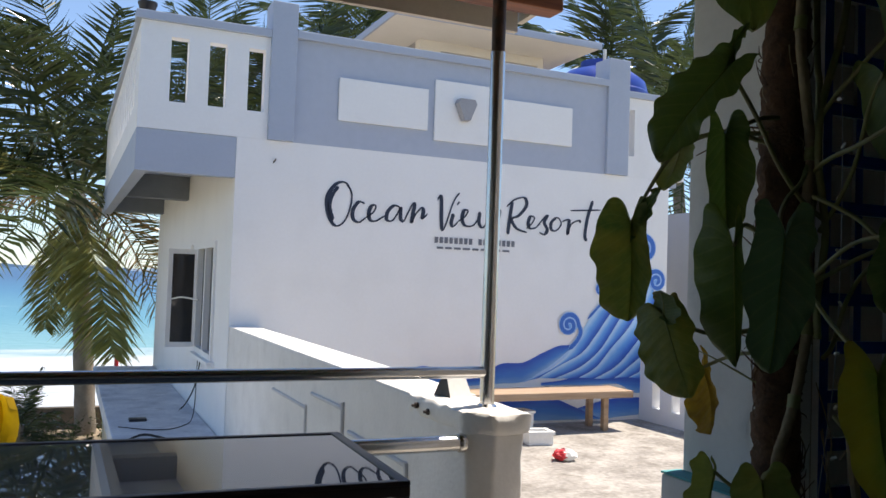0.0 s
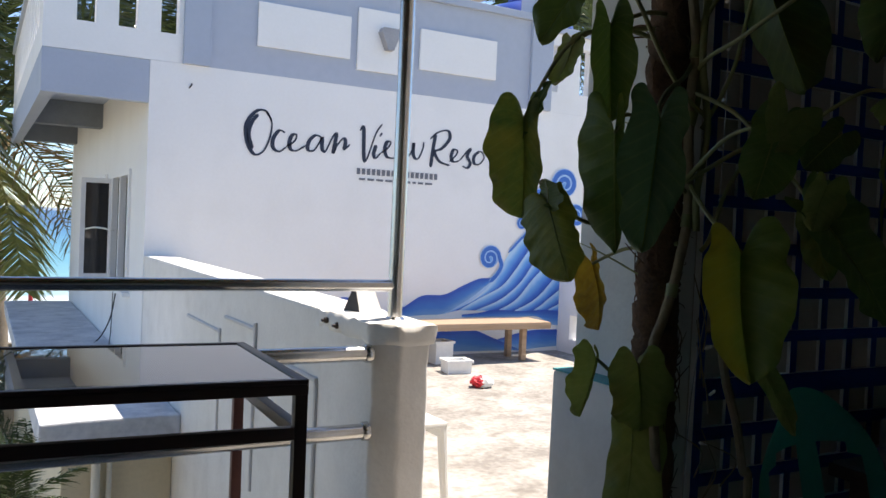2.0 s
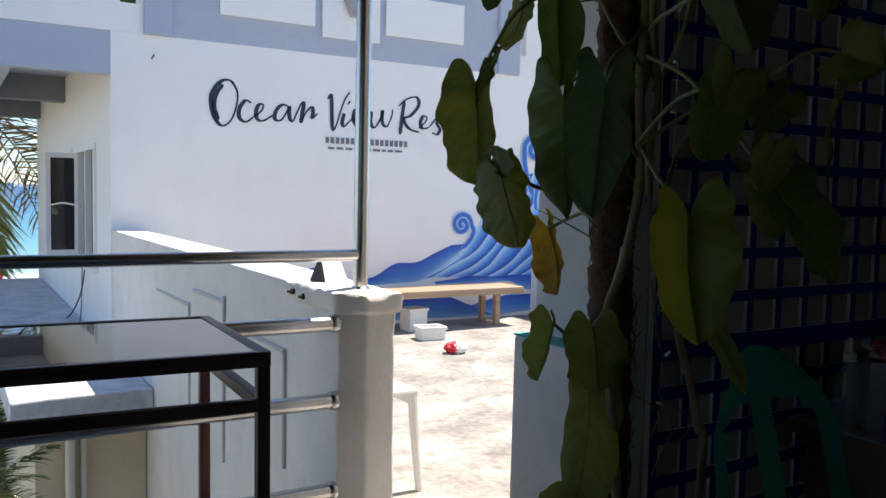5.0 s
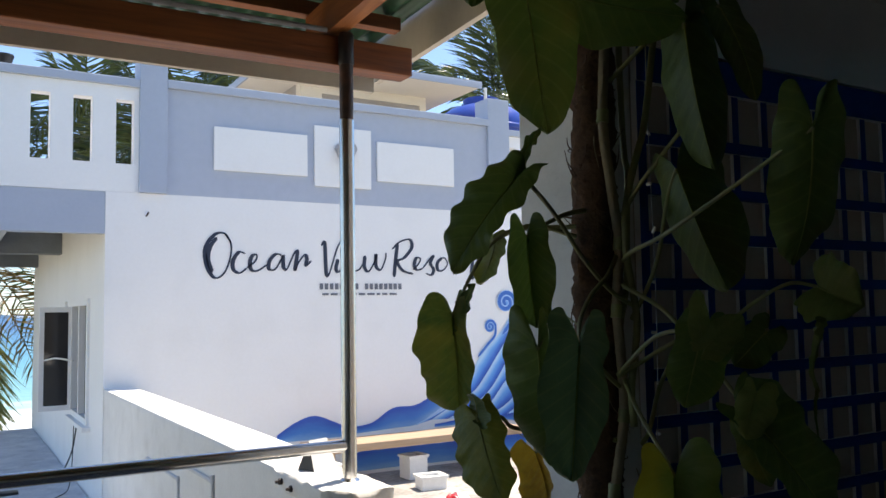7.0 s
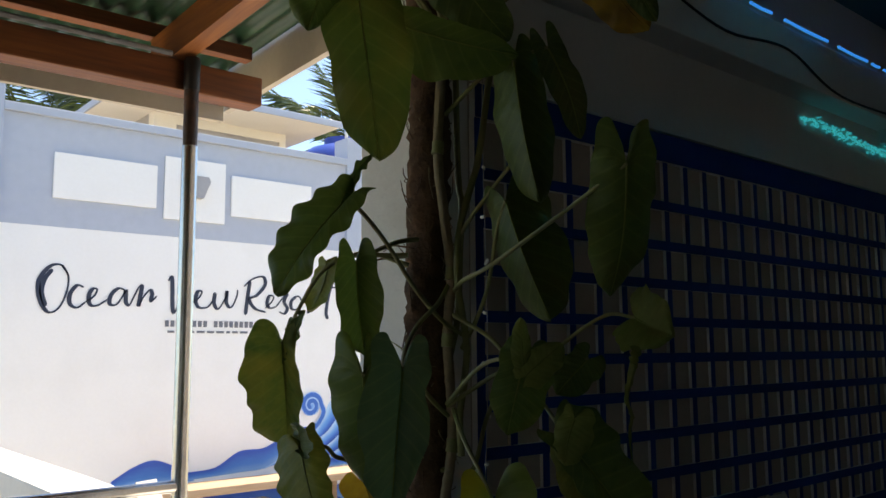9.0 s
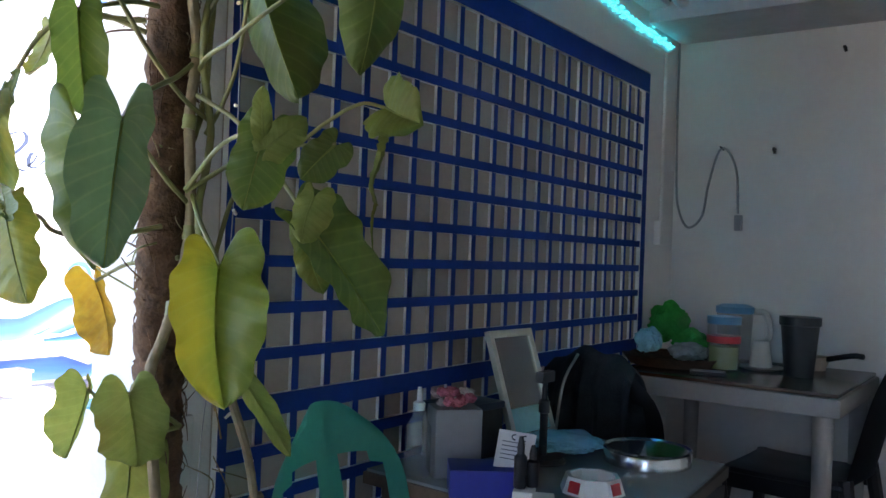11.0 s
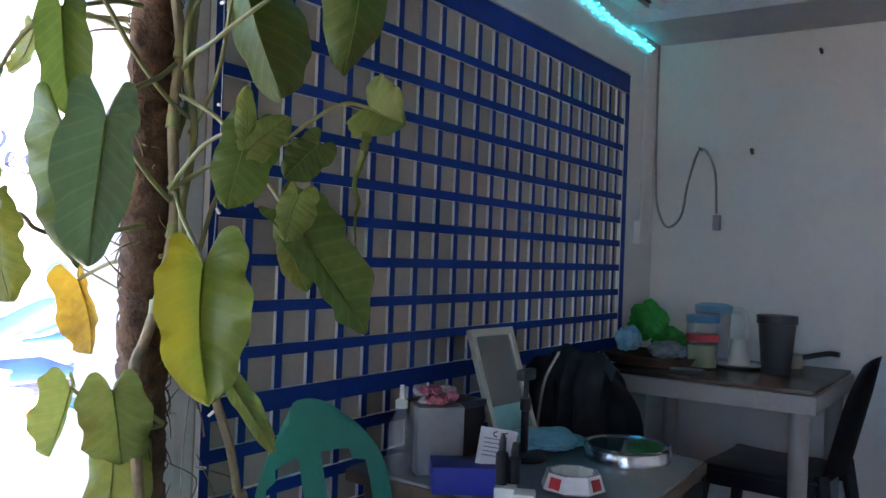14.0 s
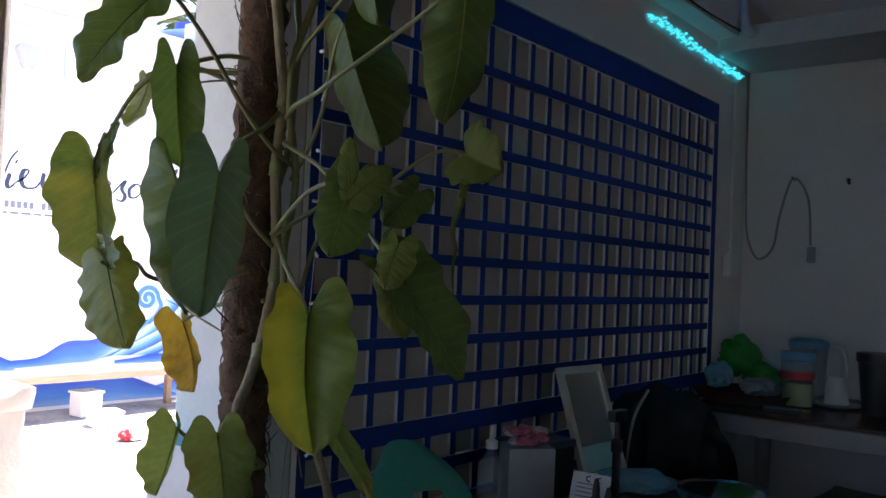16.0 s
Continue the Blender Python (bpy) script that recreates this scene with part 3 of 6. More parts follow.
tank = thing("water_tank", BM @ pose(4.62, 1.95, 2.271), "blue plastic water tank standing on the roof", "water tank")
part("tank_body", turned([(0.56, 0), (0.58, 0.05), (0.58, 1.30), (0.55, 1.40), (0.40, 1.52), (0.22, 1.58), (0.22, 1.66), (0.0, 1.67)], 32), BLUETANK, tank)
for k in range(5):
    part("rib", turned([(0.581, 0.2 + k * 0.25), (0.600, 0.22 + k * 0.25), (0.600, 0.26 + k * 0.25), (0.581, 0.28 + k * 0.25)], 32), BLUETANK, tank)
vent = thing("vent_pipe", BM @ pose(4.28, 1.35, 2.281), "thin white vent pipe beside the tank", "pipe")
part("pipe", turned([(0.018, 0), (0.018, 1.62), (0.0, 1.62)], 10), WHITEPLASTIC, vent)
cap = thing("chimney_pot", BM @ pose(-0.68, 0.06, 3.136), "small dark pot on the parapet corner", "pot")
part("pot_body", turned([(0.05, 0), (0.065, 0.05), (0.07, 0.06), (0.07, 0.075), (0.0, 0.08)], 16), BLACKPLASTIC, cap)

# west window
win = thing("window_1", BM @ pose(-0.002, 0, 0), "white framed casement window, one sash swung open", "window")
win["kind"] = "structure"
bm = bmesh.new()
for y0, y1, z0, z1 in ((0.68, 0.73, 0.50, 1.50), (1.61, 1.66, 0.50, 1.50), (0.73, 1.61, 0.50, 0.55), (0.73, 1.61, 1.45, 1.50), (1.15, 1.19, 0.55, 1.45)):
    box(-0.02, 0.10, y0, y1, z0, z1, bm=bm)
part("window_frame", bm, WHITE, win, soft=False)
part("pane", box(0.03, 0.036, 0.73, 1.15, 0.55, 1.45), DARKGLASS, win)
part("pane", box(0.03, 0.036, 1.19, 1.61, 0.55, 1.45), DARKGLASS, win)
part("window_sill", box(-0.06, 0.10, 0.58, 1.64, 0.465, 0.50, 0.004), WHITE, win)
sash = part("sash", wall_with_holes(-0.275, 0.0, 0.535, 1.445, 1.662, 1.69, [(-0.235, -0.04, 0.58, 1.40)]), WHITE, win, "white open sash", soft=False)
ob = part("sash_pane", box(-0.235, -0.04, 1.674, 1.679, 0.58, 1.40), DARKGLASS, sash)
part("window_stay", tube([(-0.23, 1.655, 0.98), (-0.15, 1.55, 1.0), (-0.03, 1.4, 0.98)], 0.008), WHITEPLASTIC, sash)
win2 = thing("window_2", BM @ pose(-0.002, 1.7, 0), "white framed closed window further along the wall", "window")
win2["kind"] = "structure"
bm = bmesh.new()
for y0, y1, z0, z1 in ((0.40, 0.45, 0.50, 1.50), (1.55, 1.60, 0.50, 1.50), (0.45, 1.55, 0.50, 0.55), (0.45, 1.55, 1.45, 1.50)):
    box(-0.02, 0.10, y0, y1, z0, z1, bm=bm)
part("window_frame", bm, WHITE, win2, soft=False)
part("pane", box(0.03, 0.036, 0.45, 1.55, 0.55, 1.45), DARKGLASS, win2)

# low white wall from the house to the railing post
bm = box(0.0, 0.235, -3.72, -0.002, -3.2, 0.835, 0.012)
roughen(bm, 0.006, 5, 3)
structure("wall_low", bm, OLDWHITE, "low white painted wall between yard and lower terrace", BM, "wall")


def prism(outline, z0, z1, bevel=0.0):
    """An upright body over a plan outline."""
    b2 = bmesh.new()
    lo, hi = [b2.verts.new((x, y, z0)) for x, y in outline], [b2.verts.new((x, y, z1)) for x, y in outline]
    b2.faces.new(lo[::-1]); b2.faces.new(hi)
    for i in range(len(lo)):
        k = (i + 1) % len(lo)
        b2.faces.new((lo[i], lo[k], hi[k], hi[i]))
    if bevel:
        bmesh.ops.bevel(b2, geom=b2.edges[:], offset=bevel, segments=2, affect="EDGES", profile=0.6)
    return b2


bm = prism([(-0.004, -3.68), (-0.004, -4.115), (0.068, -4.168), (0.170, -4.160), (0.170, -3.68)], -3.2, 0.80, 0.008)
bmesh.ops.bisect_plane(bm, geom=bm.verts[:] + bm.edges[:] + bm.faces[:], plane_co=(0, 0, -0.05), plane_no=(0, 0, 1))
for k in range(16):
    bmesh.ops.bisect_plane(bm, geom=bm.verts[:] + bm.edges[:] + bm.faces[:], plane_co=(0, 0, 0.0 + k * 0.05), plane_no=(0, 0, 1))
for k in range(8):
    bmesh.ops.bisect_plane(bm, geom=bm.verts[:] + bm.edges[:] + bm.faces[:], plane_co=(0.01 + k * 0.025, 0, 0), plane_no=(1, 0, 0))
roughen(bm, 0.007, 16)
smooth(structure("wall_end_post", bm, OLDWHITE, "thick chipped white end post of the low wall", BM, "post"), 60)
bm = prism([(-0.010, -3.64), (-0.012, -4.11), (0.050, -4.182), (0.193, -4.178), (0.196, -3.64)], 0.770, 0.842, 0.022)
for k in range(9):
    bmesh.ops.bisect_plane(bm, geom=bm.verts[:] + bm.edges[:] + bm.faces[:], plane_co=(0.0 + k * 0.025, 0, 0), plane_no=(1, 0, 0))
    bmesh.ops.bisect_plane(bm, geom=bm.verts[:] + bm.edges[:] + bm.faces[:], plane_co=(0, -4.14 + k * 0.055, 0), plane_no=(0, 1, 0))
roughen(bm, 0.010, 15)
smooth(structure("wall_end_cap", bm, OLDWHITE, "uneven mortar cap of the end post", BM, "cap"), 60)
# grey tubes draw the bent shadow lines on the wall
for v0, v1, zt, zl in ((-1.55, -2.285, 0.572, 0.05), (-2.378, -2.885, 0.660, -0.05), (-2.976, -3.64, 0.577, 0.15)):
    pt = thing("wall_shadow_line", BM @ pose(-0.002, v1, 0), "thin bent grey shadow line on the low wall, built as a tube", "pipe", "conduits on the low wall")
    part("conduit", tube([(0, v0 - v1, zt - 0.002), (0, 0.05, zt), (0, 0.012, zt - 0.005), (0, 0.0, zt - 0.03), (0, -0.002, zl)], 0.010, 8, lump=0.06), mat("grey_shadow_line", (0.60, 0.60, 0.61), 0.8, (0.52, 0.52, 0.53), 9, 60, 0.2), pt)
for y, z in ((-3.742, 0.806), (-3.845, 0.800)):
    ht = thing("wall_bolt", BM @ pose(-0.006, y, z), "rusty bolt stub in the wall post", "bolt", "bolts in the wall post")
    part("bolt_head", turned([(0.011, 0), (0.011, 0.014), (0.006, 0.016), (0.005, 0.026), (0.0, 0.027)], 8, m=pose(0, 0, 0, 0, -90, 0)), DARKPAINT, ht)
card = thing("tent_sign", BM @ pose(0.10, -3.79, 0.836, 0, 0, 22), "small folded white tent card on the post, shaded inside painted black", "tent card")
bm = bmesh.new()
vs = [bm.verts.new(p) for p in ((-0.055, -0.042, 0), (0.055, -0.042, 0), (0.042, 0, 0.105), (-0.042, 0, 0.105), (-0.055, 0.042, 0), (0.055, 0.042, 0))]
bm.faces.new((vs[0], vs[1], vs[2], vs[3]))
# ends and back are black for the shade inside the fold
for q in ((4, 3, 2, 5), (0, 3, 4), (1, 5, 2)):
    bm.faces.new([vs[k] for k in q]).material_index = 1
part("card", bm, (WHITEPLASTIC, mat("card_inside_shade", (0.04, 0.038, 0.036), 0.6)), card, soft=False)

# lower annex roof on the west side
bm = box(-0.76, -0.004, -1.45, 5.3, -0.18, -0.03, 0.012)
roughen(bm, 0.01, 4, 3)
# bluish tone holds the house's shadow; the dark blotches are weathering
structure("annex_roof", bm, mat("shaded_white_roof", (0.66, 0.675, 0.70), 0.85, (0.44, 0.47, 0.53), 3.5, 30, 0.5, stain=((0.30, 0.32, 0.36), 5, 0.7), soft=0.35), "weathered white roof slab of the lower annex, toned bluish as in shade", BM, "roof")
bm = box(-0.62, -0.006, -1.25, 5.2, -3.2, -0.182)
structure("annex_wall", bm, mat("warm_white_wall", (0.72, 0.64, 0.48), 0.8, (0.6, 0.53, 0.4), 3, 40, 0.2), "cream wall below the landing", BM, "wall")
pipe_ = thing("downpipe", BM @ pose(-0.44, -1.29, -3.1), "white downpipe on the wall below the landing", "pipe")
part("pipe", tube([(0, 0, 0), (0, 0, 1.5), (0, 0, 2.91)], 0.026, 10), WHITEPLASTIC, pipe_)
part("pipe", tube([(0.075, 0.01, 0), (0.075, 0.01, 1.5), (0.075, 0.01, 2.91)], 0.016, 10), WHITEPLASTIC, pipe_)
tile_ = thing("roof_tile_offcut", BM @ pose(-0.17, -0.62, -0.03, 0, 0, 12), "small white tile lying on the landing", "tile")
part("tile", box(-0.045, 0.045, -0.06, 0.06, 0.0, 0.012, 0.002), FOAM, tile_)
cb = thing("roof_cable", BM @ pose(0, 0, 0), "black power cable trailing from the window over the roof", "cable")
part("wire", tube([(-0.02, 1.2, 0.46), (-0.05, 1.3, 0.2), (-0.12, 1.6, -0.03), (-0.3, 1.5, -0.045), (-0.5, 1.9, -0.045), (-0.68, 1.6, -0.045)], 0.006, 6), CABLE, cb)
part("wire", tube([(-0.12, 1.6, -0.03), (-0.25, 1.2, -0.045), (-0.45, 1.0, -0.045), (-0.6, 0.6, -0.045)], 0.005, 6), CABLE, cb)
part("wire", tube([(-0.03, 1.3, 0.45), (-0.10, 0.9, 0.05), (-0.2, 0.7, -0.02), (-0.42, 0.55, -0.022), (-0.70, 0.75, -0.022)], 0.004, 6), CABLE, cb)
part("wire", tube([(-0.70, 0.1, -0.022), (-0.55, 0.2, 0.01), (-0.38, 0.12, -0.02), (-0.33, 0.05, -0.022)], 0.010, 6), CABLE, cb)
part("socket_box", box(-0.60, -0.46, 1.0, 1.12, -0.06, -0.01, 0.006), BLACKPLASTIC, cb)

# mural on the white wall
mural = thing("wave_mural", BM @ pose(0, 0, 0), "blue painted ocean wave mural on the white wall", "mural")


def band(name, a, b, material, lift, parent=mural, n=6):
    """A painted band between two curves, with its gradient from the first to the second."""
    bm = bmesh.new()
    uvl = bm.loops.layers.uv.new("UVMap")
    A, Bc = curve_pts([(x, 0, z) for x, z in a], n), curve_pts([(x, 0, z) for x, z in b], n)
    k = 6
    rows = [[bm.verts.new(p.lerp(q, j / k) + Vector((0, -lift, 0))) for j in range(k + 1)] for p, q in zip(A, Bc)]
    for r, s in zip(rows, rows[1:]):
        for j in range(k):
            fc = bm.faces.new((r[j], s[j], s[j + 1], r[j + 1]))
            for lp, vv in zip(fc.loops, (j, j, j + 1, j + 1)):
                lp[uvl].uv = (0, vv / k)
    return part(name, bm, material, parent, soft=False)


STRANDS = [
    [(2.56, 0.37), (2.81, 0.46), (3.00, 0.59), (3.14, 0.77), (3.26, 0.95), (3.46, 1.13), (3.61, 1.32)],
    [(2.72, 0.40), (2.94, 0.51), (3.17, 0.62), (3.31, 0.77), (3.41, 0.90), (3.56, 1.10), (3.71, 1.34)],
    [(2.89, 0.395), (3.15, 0.49), (3.35, 0.63), (3.48, 0.79), (3.61, 0.98), (3.74, 1.16), (3.82, 1.37)],
    [(3.13, 0.39), (3.33, 0.49), (3.50, 0.67), (3.68, 0.85), (3.80, 1.03), (3.88, 1.18), (3.93, 1.31)],
    [(3.31, 0.385), (3.42, 0.43), (3.54, 0.49), (3.66, 0.59), (3.83, 0.78), (3.94, 0.96), (4.00, 1.12)],
    [(3.52, 0.382), (3.61, 0.43), (3.70, 0.495), (3.78, 0.55), (3.86, 0.61), (3.94, 0.70), (4.01, 0.84)],
    [(3.67, 0.38), (3.72, 0.40), (3.78, 0.425), (3.83, 0.45), (3.89, 0.48), (3.94, 0.515), (4.01, 0.57)],
    [(3.70, 0.37), (3.75, 0.37), (3.80, 0.37), (3.85, 0.37), (3.90, 0.37), (3.95, 0.37), (4.01, 0.37)],
]
for k in range(7):
    band("wave_band", STRANDS[k + 1], STRANDS[k], WAVE, 0.0045 + k * 0.0007)
band("wave_swell", [(1.30, 0.33), (1.46, 0.33), (1.62, 0.33), (1.79, 0.33), (1.95, 0.33)], [(1.30, 0.39), (1.46, 0.48), (1.62, 0.52), (1.79, 0.46), (1.95, 0.385)], WAVEDARK, 0.003)
LEFT_LOW = [(1.90, 0.34), (2.15, 0.35), (2.37, 0.36), (2.56, 0.37), (2.72, 0.44), (2.89, 0.54), (3.05, 0.655), (3.15, 0.785)]
band("wave_swell", LEFT_LOW, [(1.90, 0.40), (2.13, 0.42), (2.34, 0.53), (2.56, 0.54), (2.75, 0.62), (2.92, 0.685), (3.05, 0.70), (3.16, 0.80)], WAVEDARK, 0.0035)
band("wave_band", [(2.57, 0.365), (2.66, 0.395), (2.78, 0.445), (2.90, 0.515), (3.00, 0.59), (3.08, 0.68), (3.15, 0.78)], [(2.56, 0.372), (2.65, 0.405), (2.72, 0.445), (2.84, 0.51), (2.96, 0.592), (3.06, 0.67), (3.15, 0.79)], HALO, 0.0038)
band("wave_trough", [(2.75, 0.335), (2.94, 0.335), (3.31, 0.33), (3.58, 0.33), (3.76, 0.25), (3.95, 0.255)], [(2.75, 0.36), (2.94, 0.375), (3.10, 0.40), (3.40, 0.385), (3.68, 0.395), (3.95, 0.36)], WAVEDARK, 0.0105)
band("wave_trough", [(1.95, 0.03), (2.2, 0.03), (2.5, 0.03), (2.8, 0.025), (3.1, 0.02), (3.4, 0.015)], [(1.95, 0.17), (2.19, 0.23), (2.48, 0.21), (2.80, 0.24), (3.10, 0.14), (3.40, 0.02)], WAVEDARK, 0.0045)
band("wave_trough", [(3.15, 0.115), (3.30, 0.06), (3.42, 0.02), (3.60, 0.03), (3.95, 0.05)], [(3.15, 0.125), (3.28, 0.155), (3.42, 0.185), (3.60, 0.205), (3.95, 0.20)], WAVEDARK, 0.004)


def curl(cx, cz, r, turn, stem):
    """A painted curl: its stem rises from the wave and winds inwards, counter-clockwise for turn 1."""
    bm = bmesh.new()
    bm.faces.new([bm.verts.new((cx + r * 0.86 * math.cos(a * math.pi / 12), -0.0125, cz + r * 0.86 * math.sin(a * math.pi / 12))) for a in range(24)])
    part("curl_centre", bm, CURLPALE, mural, soft=False)
    pts = list(stem)
    for k in range(24):
        a = (0 if turn > 0 else math.pi) + turn * 2 * math.pi * 1.75 * k / 23
        rr = r * (1 - 0.88 * k / 23)
        pts.append((cx + rr * math.cos(a), cz + rr * math.sin(a)))
    part("curl_edge", strip(pts, r * 0.50, r * 0.50, 4, -0.0130), HALO, mural, soft=False)
    part("curl", strip(pts, r * 0.36, r * 0.36, 4, -0.0140), CURLPAINT, mural, soft=False)


CURLPALE = mat("mid_blue_paint", (0.22, 0.46, 0.80), 0.55, (0.12, 0.34, 0.72), 12, 40, 0.05)
curl(3.02, 0.875, 0.105, 1, [(3.03, 0.655), (3.11, 0.73), (3.15, 0.81)])
curl(3.36, 1.205, 0.060, 1, [(3.22, 0.93), (3.33, 1.04), (3.41, 1.12)])
curl(3.545, 1.43, 0.100, 1, [(3.50, 1.13), (3.62, 1.27), (3.655, 1.36)])
curl(3.84, 1.60, 0.135, -1, [(3.82, 1.16), (3.76, 1.28), (3.715, 1.44)])
curl(3.99, 1.30, 0.105, -1, [(3.86, 1.02), (3.85, 1.12), (3.87, 1.22)])

# lettered sign
sign = thing("wall_lettering", BM @ pose(0, 0, 0), "navy brush-script words Ocean View Resort painted on the wall", "lettering")


def letter(ch, *strokes):
    bm = bmesh.new()
    for k, s in enumerate(strokes):
        if ch == "i" and k == 1:
            part("letter_dot", strip(s, 0.014, 0.034, 7, -0.005), INK, sign, soft=False)
        else:
            join(bm, strip(s, 0.014, 0.034, 7, -0.005))
    part("letter_" + ch, bm, INK, sign, soft=False)


letter('O', [(0.931, 1.916), (0.878, 1.992), (0.796, 1.978), (0.726, 1.869), (0.741, 1.728), (0.801, 1.644), (0.874, 1.681), (0.922, 1.803), (0.927, 1.916), (0.878, 1.992)], [(0.816, 1.959), (0.767, 1.888), (0.748, 1.792), (0.781, 1.686)])
letter('c', [(1.043, 1.836), (0.992, 1.848), (0.945, 1.781), (0.948, 1.709), (0.999, 1.683), (1.056, 1.724)])
letter('e', [(1.056, 1.724), (1.122, 1.777), (1.137, 1.826), (1.103, 1.824), (1.080, 1.774), (1.091, 1.710), (1.142, 1.702), (1.218, 1.750)])
letter('a', [(1.345, 1.832), (1.293, 1.837), (1.243, 1.785), (1.236, 1.719), (1.289, 1.717), (1.346, 1.808), (1.354, 1.825), (1.358, 1.735), (1.385, 1.707)])
letter('n', [(1.385, 1.707), (1.451, 1.848), (1.477, 1.858), (1.456, 1.708), (1.489, 1.776), (1.541, 1.837), (1.560, 1.806), (1.553, 1.747), (1.600, 1.791)])
letter('V', [(1.686, 1.914), (1.718, 1.939), (1.740, 1.658), (1.831, 1.899), (1.887, 1.988)])
letter('i', [(1.838, 1.807), (1.819, 1.730), (1.838, 1.697), (1.883, 1.742)], [(1.869, 1.882), (1.890, 1.914)])
letter('e', [(1.883, 1.742), (1.947, 1.789), (1.974, 1.841), (1.936, 1.839), (1.920, 1.770), (1.950, 1.712), (2.026, 1.717), (2.071, 1.771)])
letter('w', [(2.088, 1.840), (2.082, 1.746), (2.122, 1.705), (2.186, 1.804), (2.193, 1.856), (2.193, 1.752), (2.237, 1.721), (2.283, 1.810), (2.290, 1.871)])
letter('R', [(2.405, 1.957), (2.382, 1.799), (2.367, 1.659)], [(2.348, 1.901), (2.425, 1.967), (2.524, 1.992), (2.547, 1.923), (2.470, 1.830), (2.401, 1.796), (2.454, 1.716), (2.559, 1.687)])
letter('e', [(2.554, 1.722), (2.613, 1.778), (2.632, 1.823), (2.591, 1.829), (2.569, 1.766), (2.595, 1.724), (2.655, 1.736)])
letter('s', [(2.655, 1.736), (2.734, 1.830), (2.764, 1.849), (2.735, 1.785), (2.768, 1.725), (2.739, 1.679), (2.687, 1.694)])
letter('o', [(2.858, 1.837), (2.808, 1.790), (2.810, 1.727), (2.862, 1.721), (2.912, 1.778), (2.890, 1.830), (2.858, 1.837)])
letter('r', [(2.922, 1.805), (2.984, 1.827), (2.996, 1.801), (2.985, 1.692), (3.018, 1.784), (3.091, 1.825), (3.124, 1.809)])
letter('t', [(3.247, 2.017), (3.197, 1.868), (3.170, 1.702), (3.188, 1.640)], [(3.003, 1.910), (3.341, 1.938)])
FADED = mat("thin_sign_paint", (0.17, 0.18, 0.21), 0.6, (0.13, 0.14, 0.17), 10, 60, 0.05)
random.seed(5)
x = 1.672
while x < 2.44:          # small unread address lines
    w = 0.030 if abs(x - 2.04) > 0.03 else 0.0
    if w:
        part("address_bar", box(x, x + w, -0.006, -0.002, 1.552, 1.602), FADED, sign, soft=False)
    x += 0.046
x = 1.695
while x < 2.40:
    w = random.uniform(0.03, 0.07)
    part("address_bar", box(x, x + w, -0.006, -0.002, 1.503, 1.521), FADED, sign, soft=False)
    x += w + 0.022
nail = thing("wall_nail", BM @ pose(0.285, -0.002, 2.10), "small rusty nail stub in the white wall", "nail")
part("nail_body", tube([(0, 0.01, 0), (0.01, -0.02, 0.02), (0.012, -0.03, 0.03)], 0.006, 6), DARKPAINT, nail)

# yard: bench, boxes, bag, far low wall
bench = thing("bench", BM @ pose(2.43, -0.33, 0), "long weathered plank bench against the mural wall", "bench")
part("plank", box(-1.0, 0.94, -0.19, 0.17, 0.285, 0.345, 0.008), BENCHWOOD, bench)
for x, y in ((-0.85, -0.11), (-0.85, 0.10), (0.70, -0.11), (0.70, 0.12)):
    part("leg", box(x - 0.024, x + 0.024, y - 0.026, y + 0.026, 0, 0.284, 0.004), BENCHWOOD, bench)


def foam_box(m, w, d, h, label):
    t = thing("foam_box", m, label, "foam box", "foam boxes in the yard")
    bm = box(-w / 2, w / 2, -d / 2, d / 2, 0, 0.02, 0.004)
    for x0, x1, y0, y1 in ((-w / 2, -w / 2 + 0.025, -d / 2, d / 2), (w / 2 - 0.025, w / 2, -d / 2, d / 2), (-w / 2 + 0.025, w / 2 - 0.025, -d / 2, -d / 2 + 0.025), (-w / 2 + 0.025, w / 2 - 0.025, d / 2 - 0.025, d / 2)):
        box(x0, x1, y0, y1, 0.02, h, bm=bm)
    part("tray", bm, FOAM, t)
    part("rim", wall_with_holes(-w / 2 - 0.012, w / 2 + 0.012, -d / 2 - 0.012, d / 2 + 0.012, 0, 0.02, [(-w / 2 + 0.025, w / 2 - 0.025, -d / 2 + 0.025, d / 2 - 0.025)]), FOAM, t, soft=False).matrix_basis = pose(0, 0, h, 90, 0, 0)


foam_box(BM @ pose(2.25, -0.80, 0, 0, 0, -8), 0.20, 0.16, 0.085, "low open white foam box lying on the concrete")
foam_box(BM @ pose(2.34, -0.36, 0, 0, 0, 4), 0.17, 0.16, 0.17, "small upright white foam box by the wall")
bag = thing("plastic_bag", BM @ pose(2.13, -1.38, 0), "crumpled red and white plastic bag on the concrete", "plastic bag")
bm = bmesh.new()
bmesh.ops.create_icosphere(bm, subdivisions=3, radius=1)
for v in bm.verts:
    v.co = Vector((v.co.x * 0.088, v.co.y * 0.07, max(0, v.co.z * 0.045 + 0.036))) + Vector(noise.noise_vector(v.co * 2.3)) * 0.020 + Vector(noise.noise_vector(v.co * 6.1)) * 0.009
    v.co.z = max(0.002, v.co.z)
for fc in bm.faces:
    fc.material_index = 1 if fc.calc_center_median().x < -0.035 or noise.noise(fc.calc_center_median() * 17) > 0.25 else 0
part("bag_body", bm, (WHITEPLASTIC, RED), bag, soft=False)
part("bag_handle", tube([(-0.07, 0, 0.025), (-0.105, -0.02, 0.055), (-0.08, -0.04, 0.075)], 0.010, 6, taper=0.004), RED, bag)
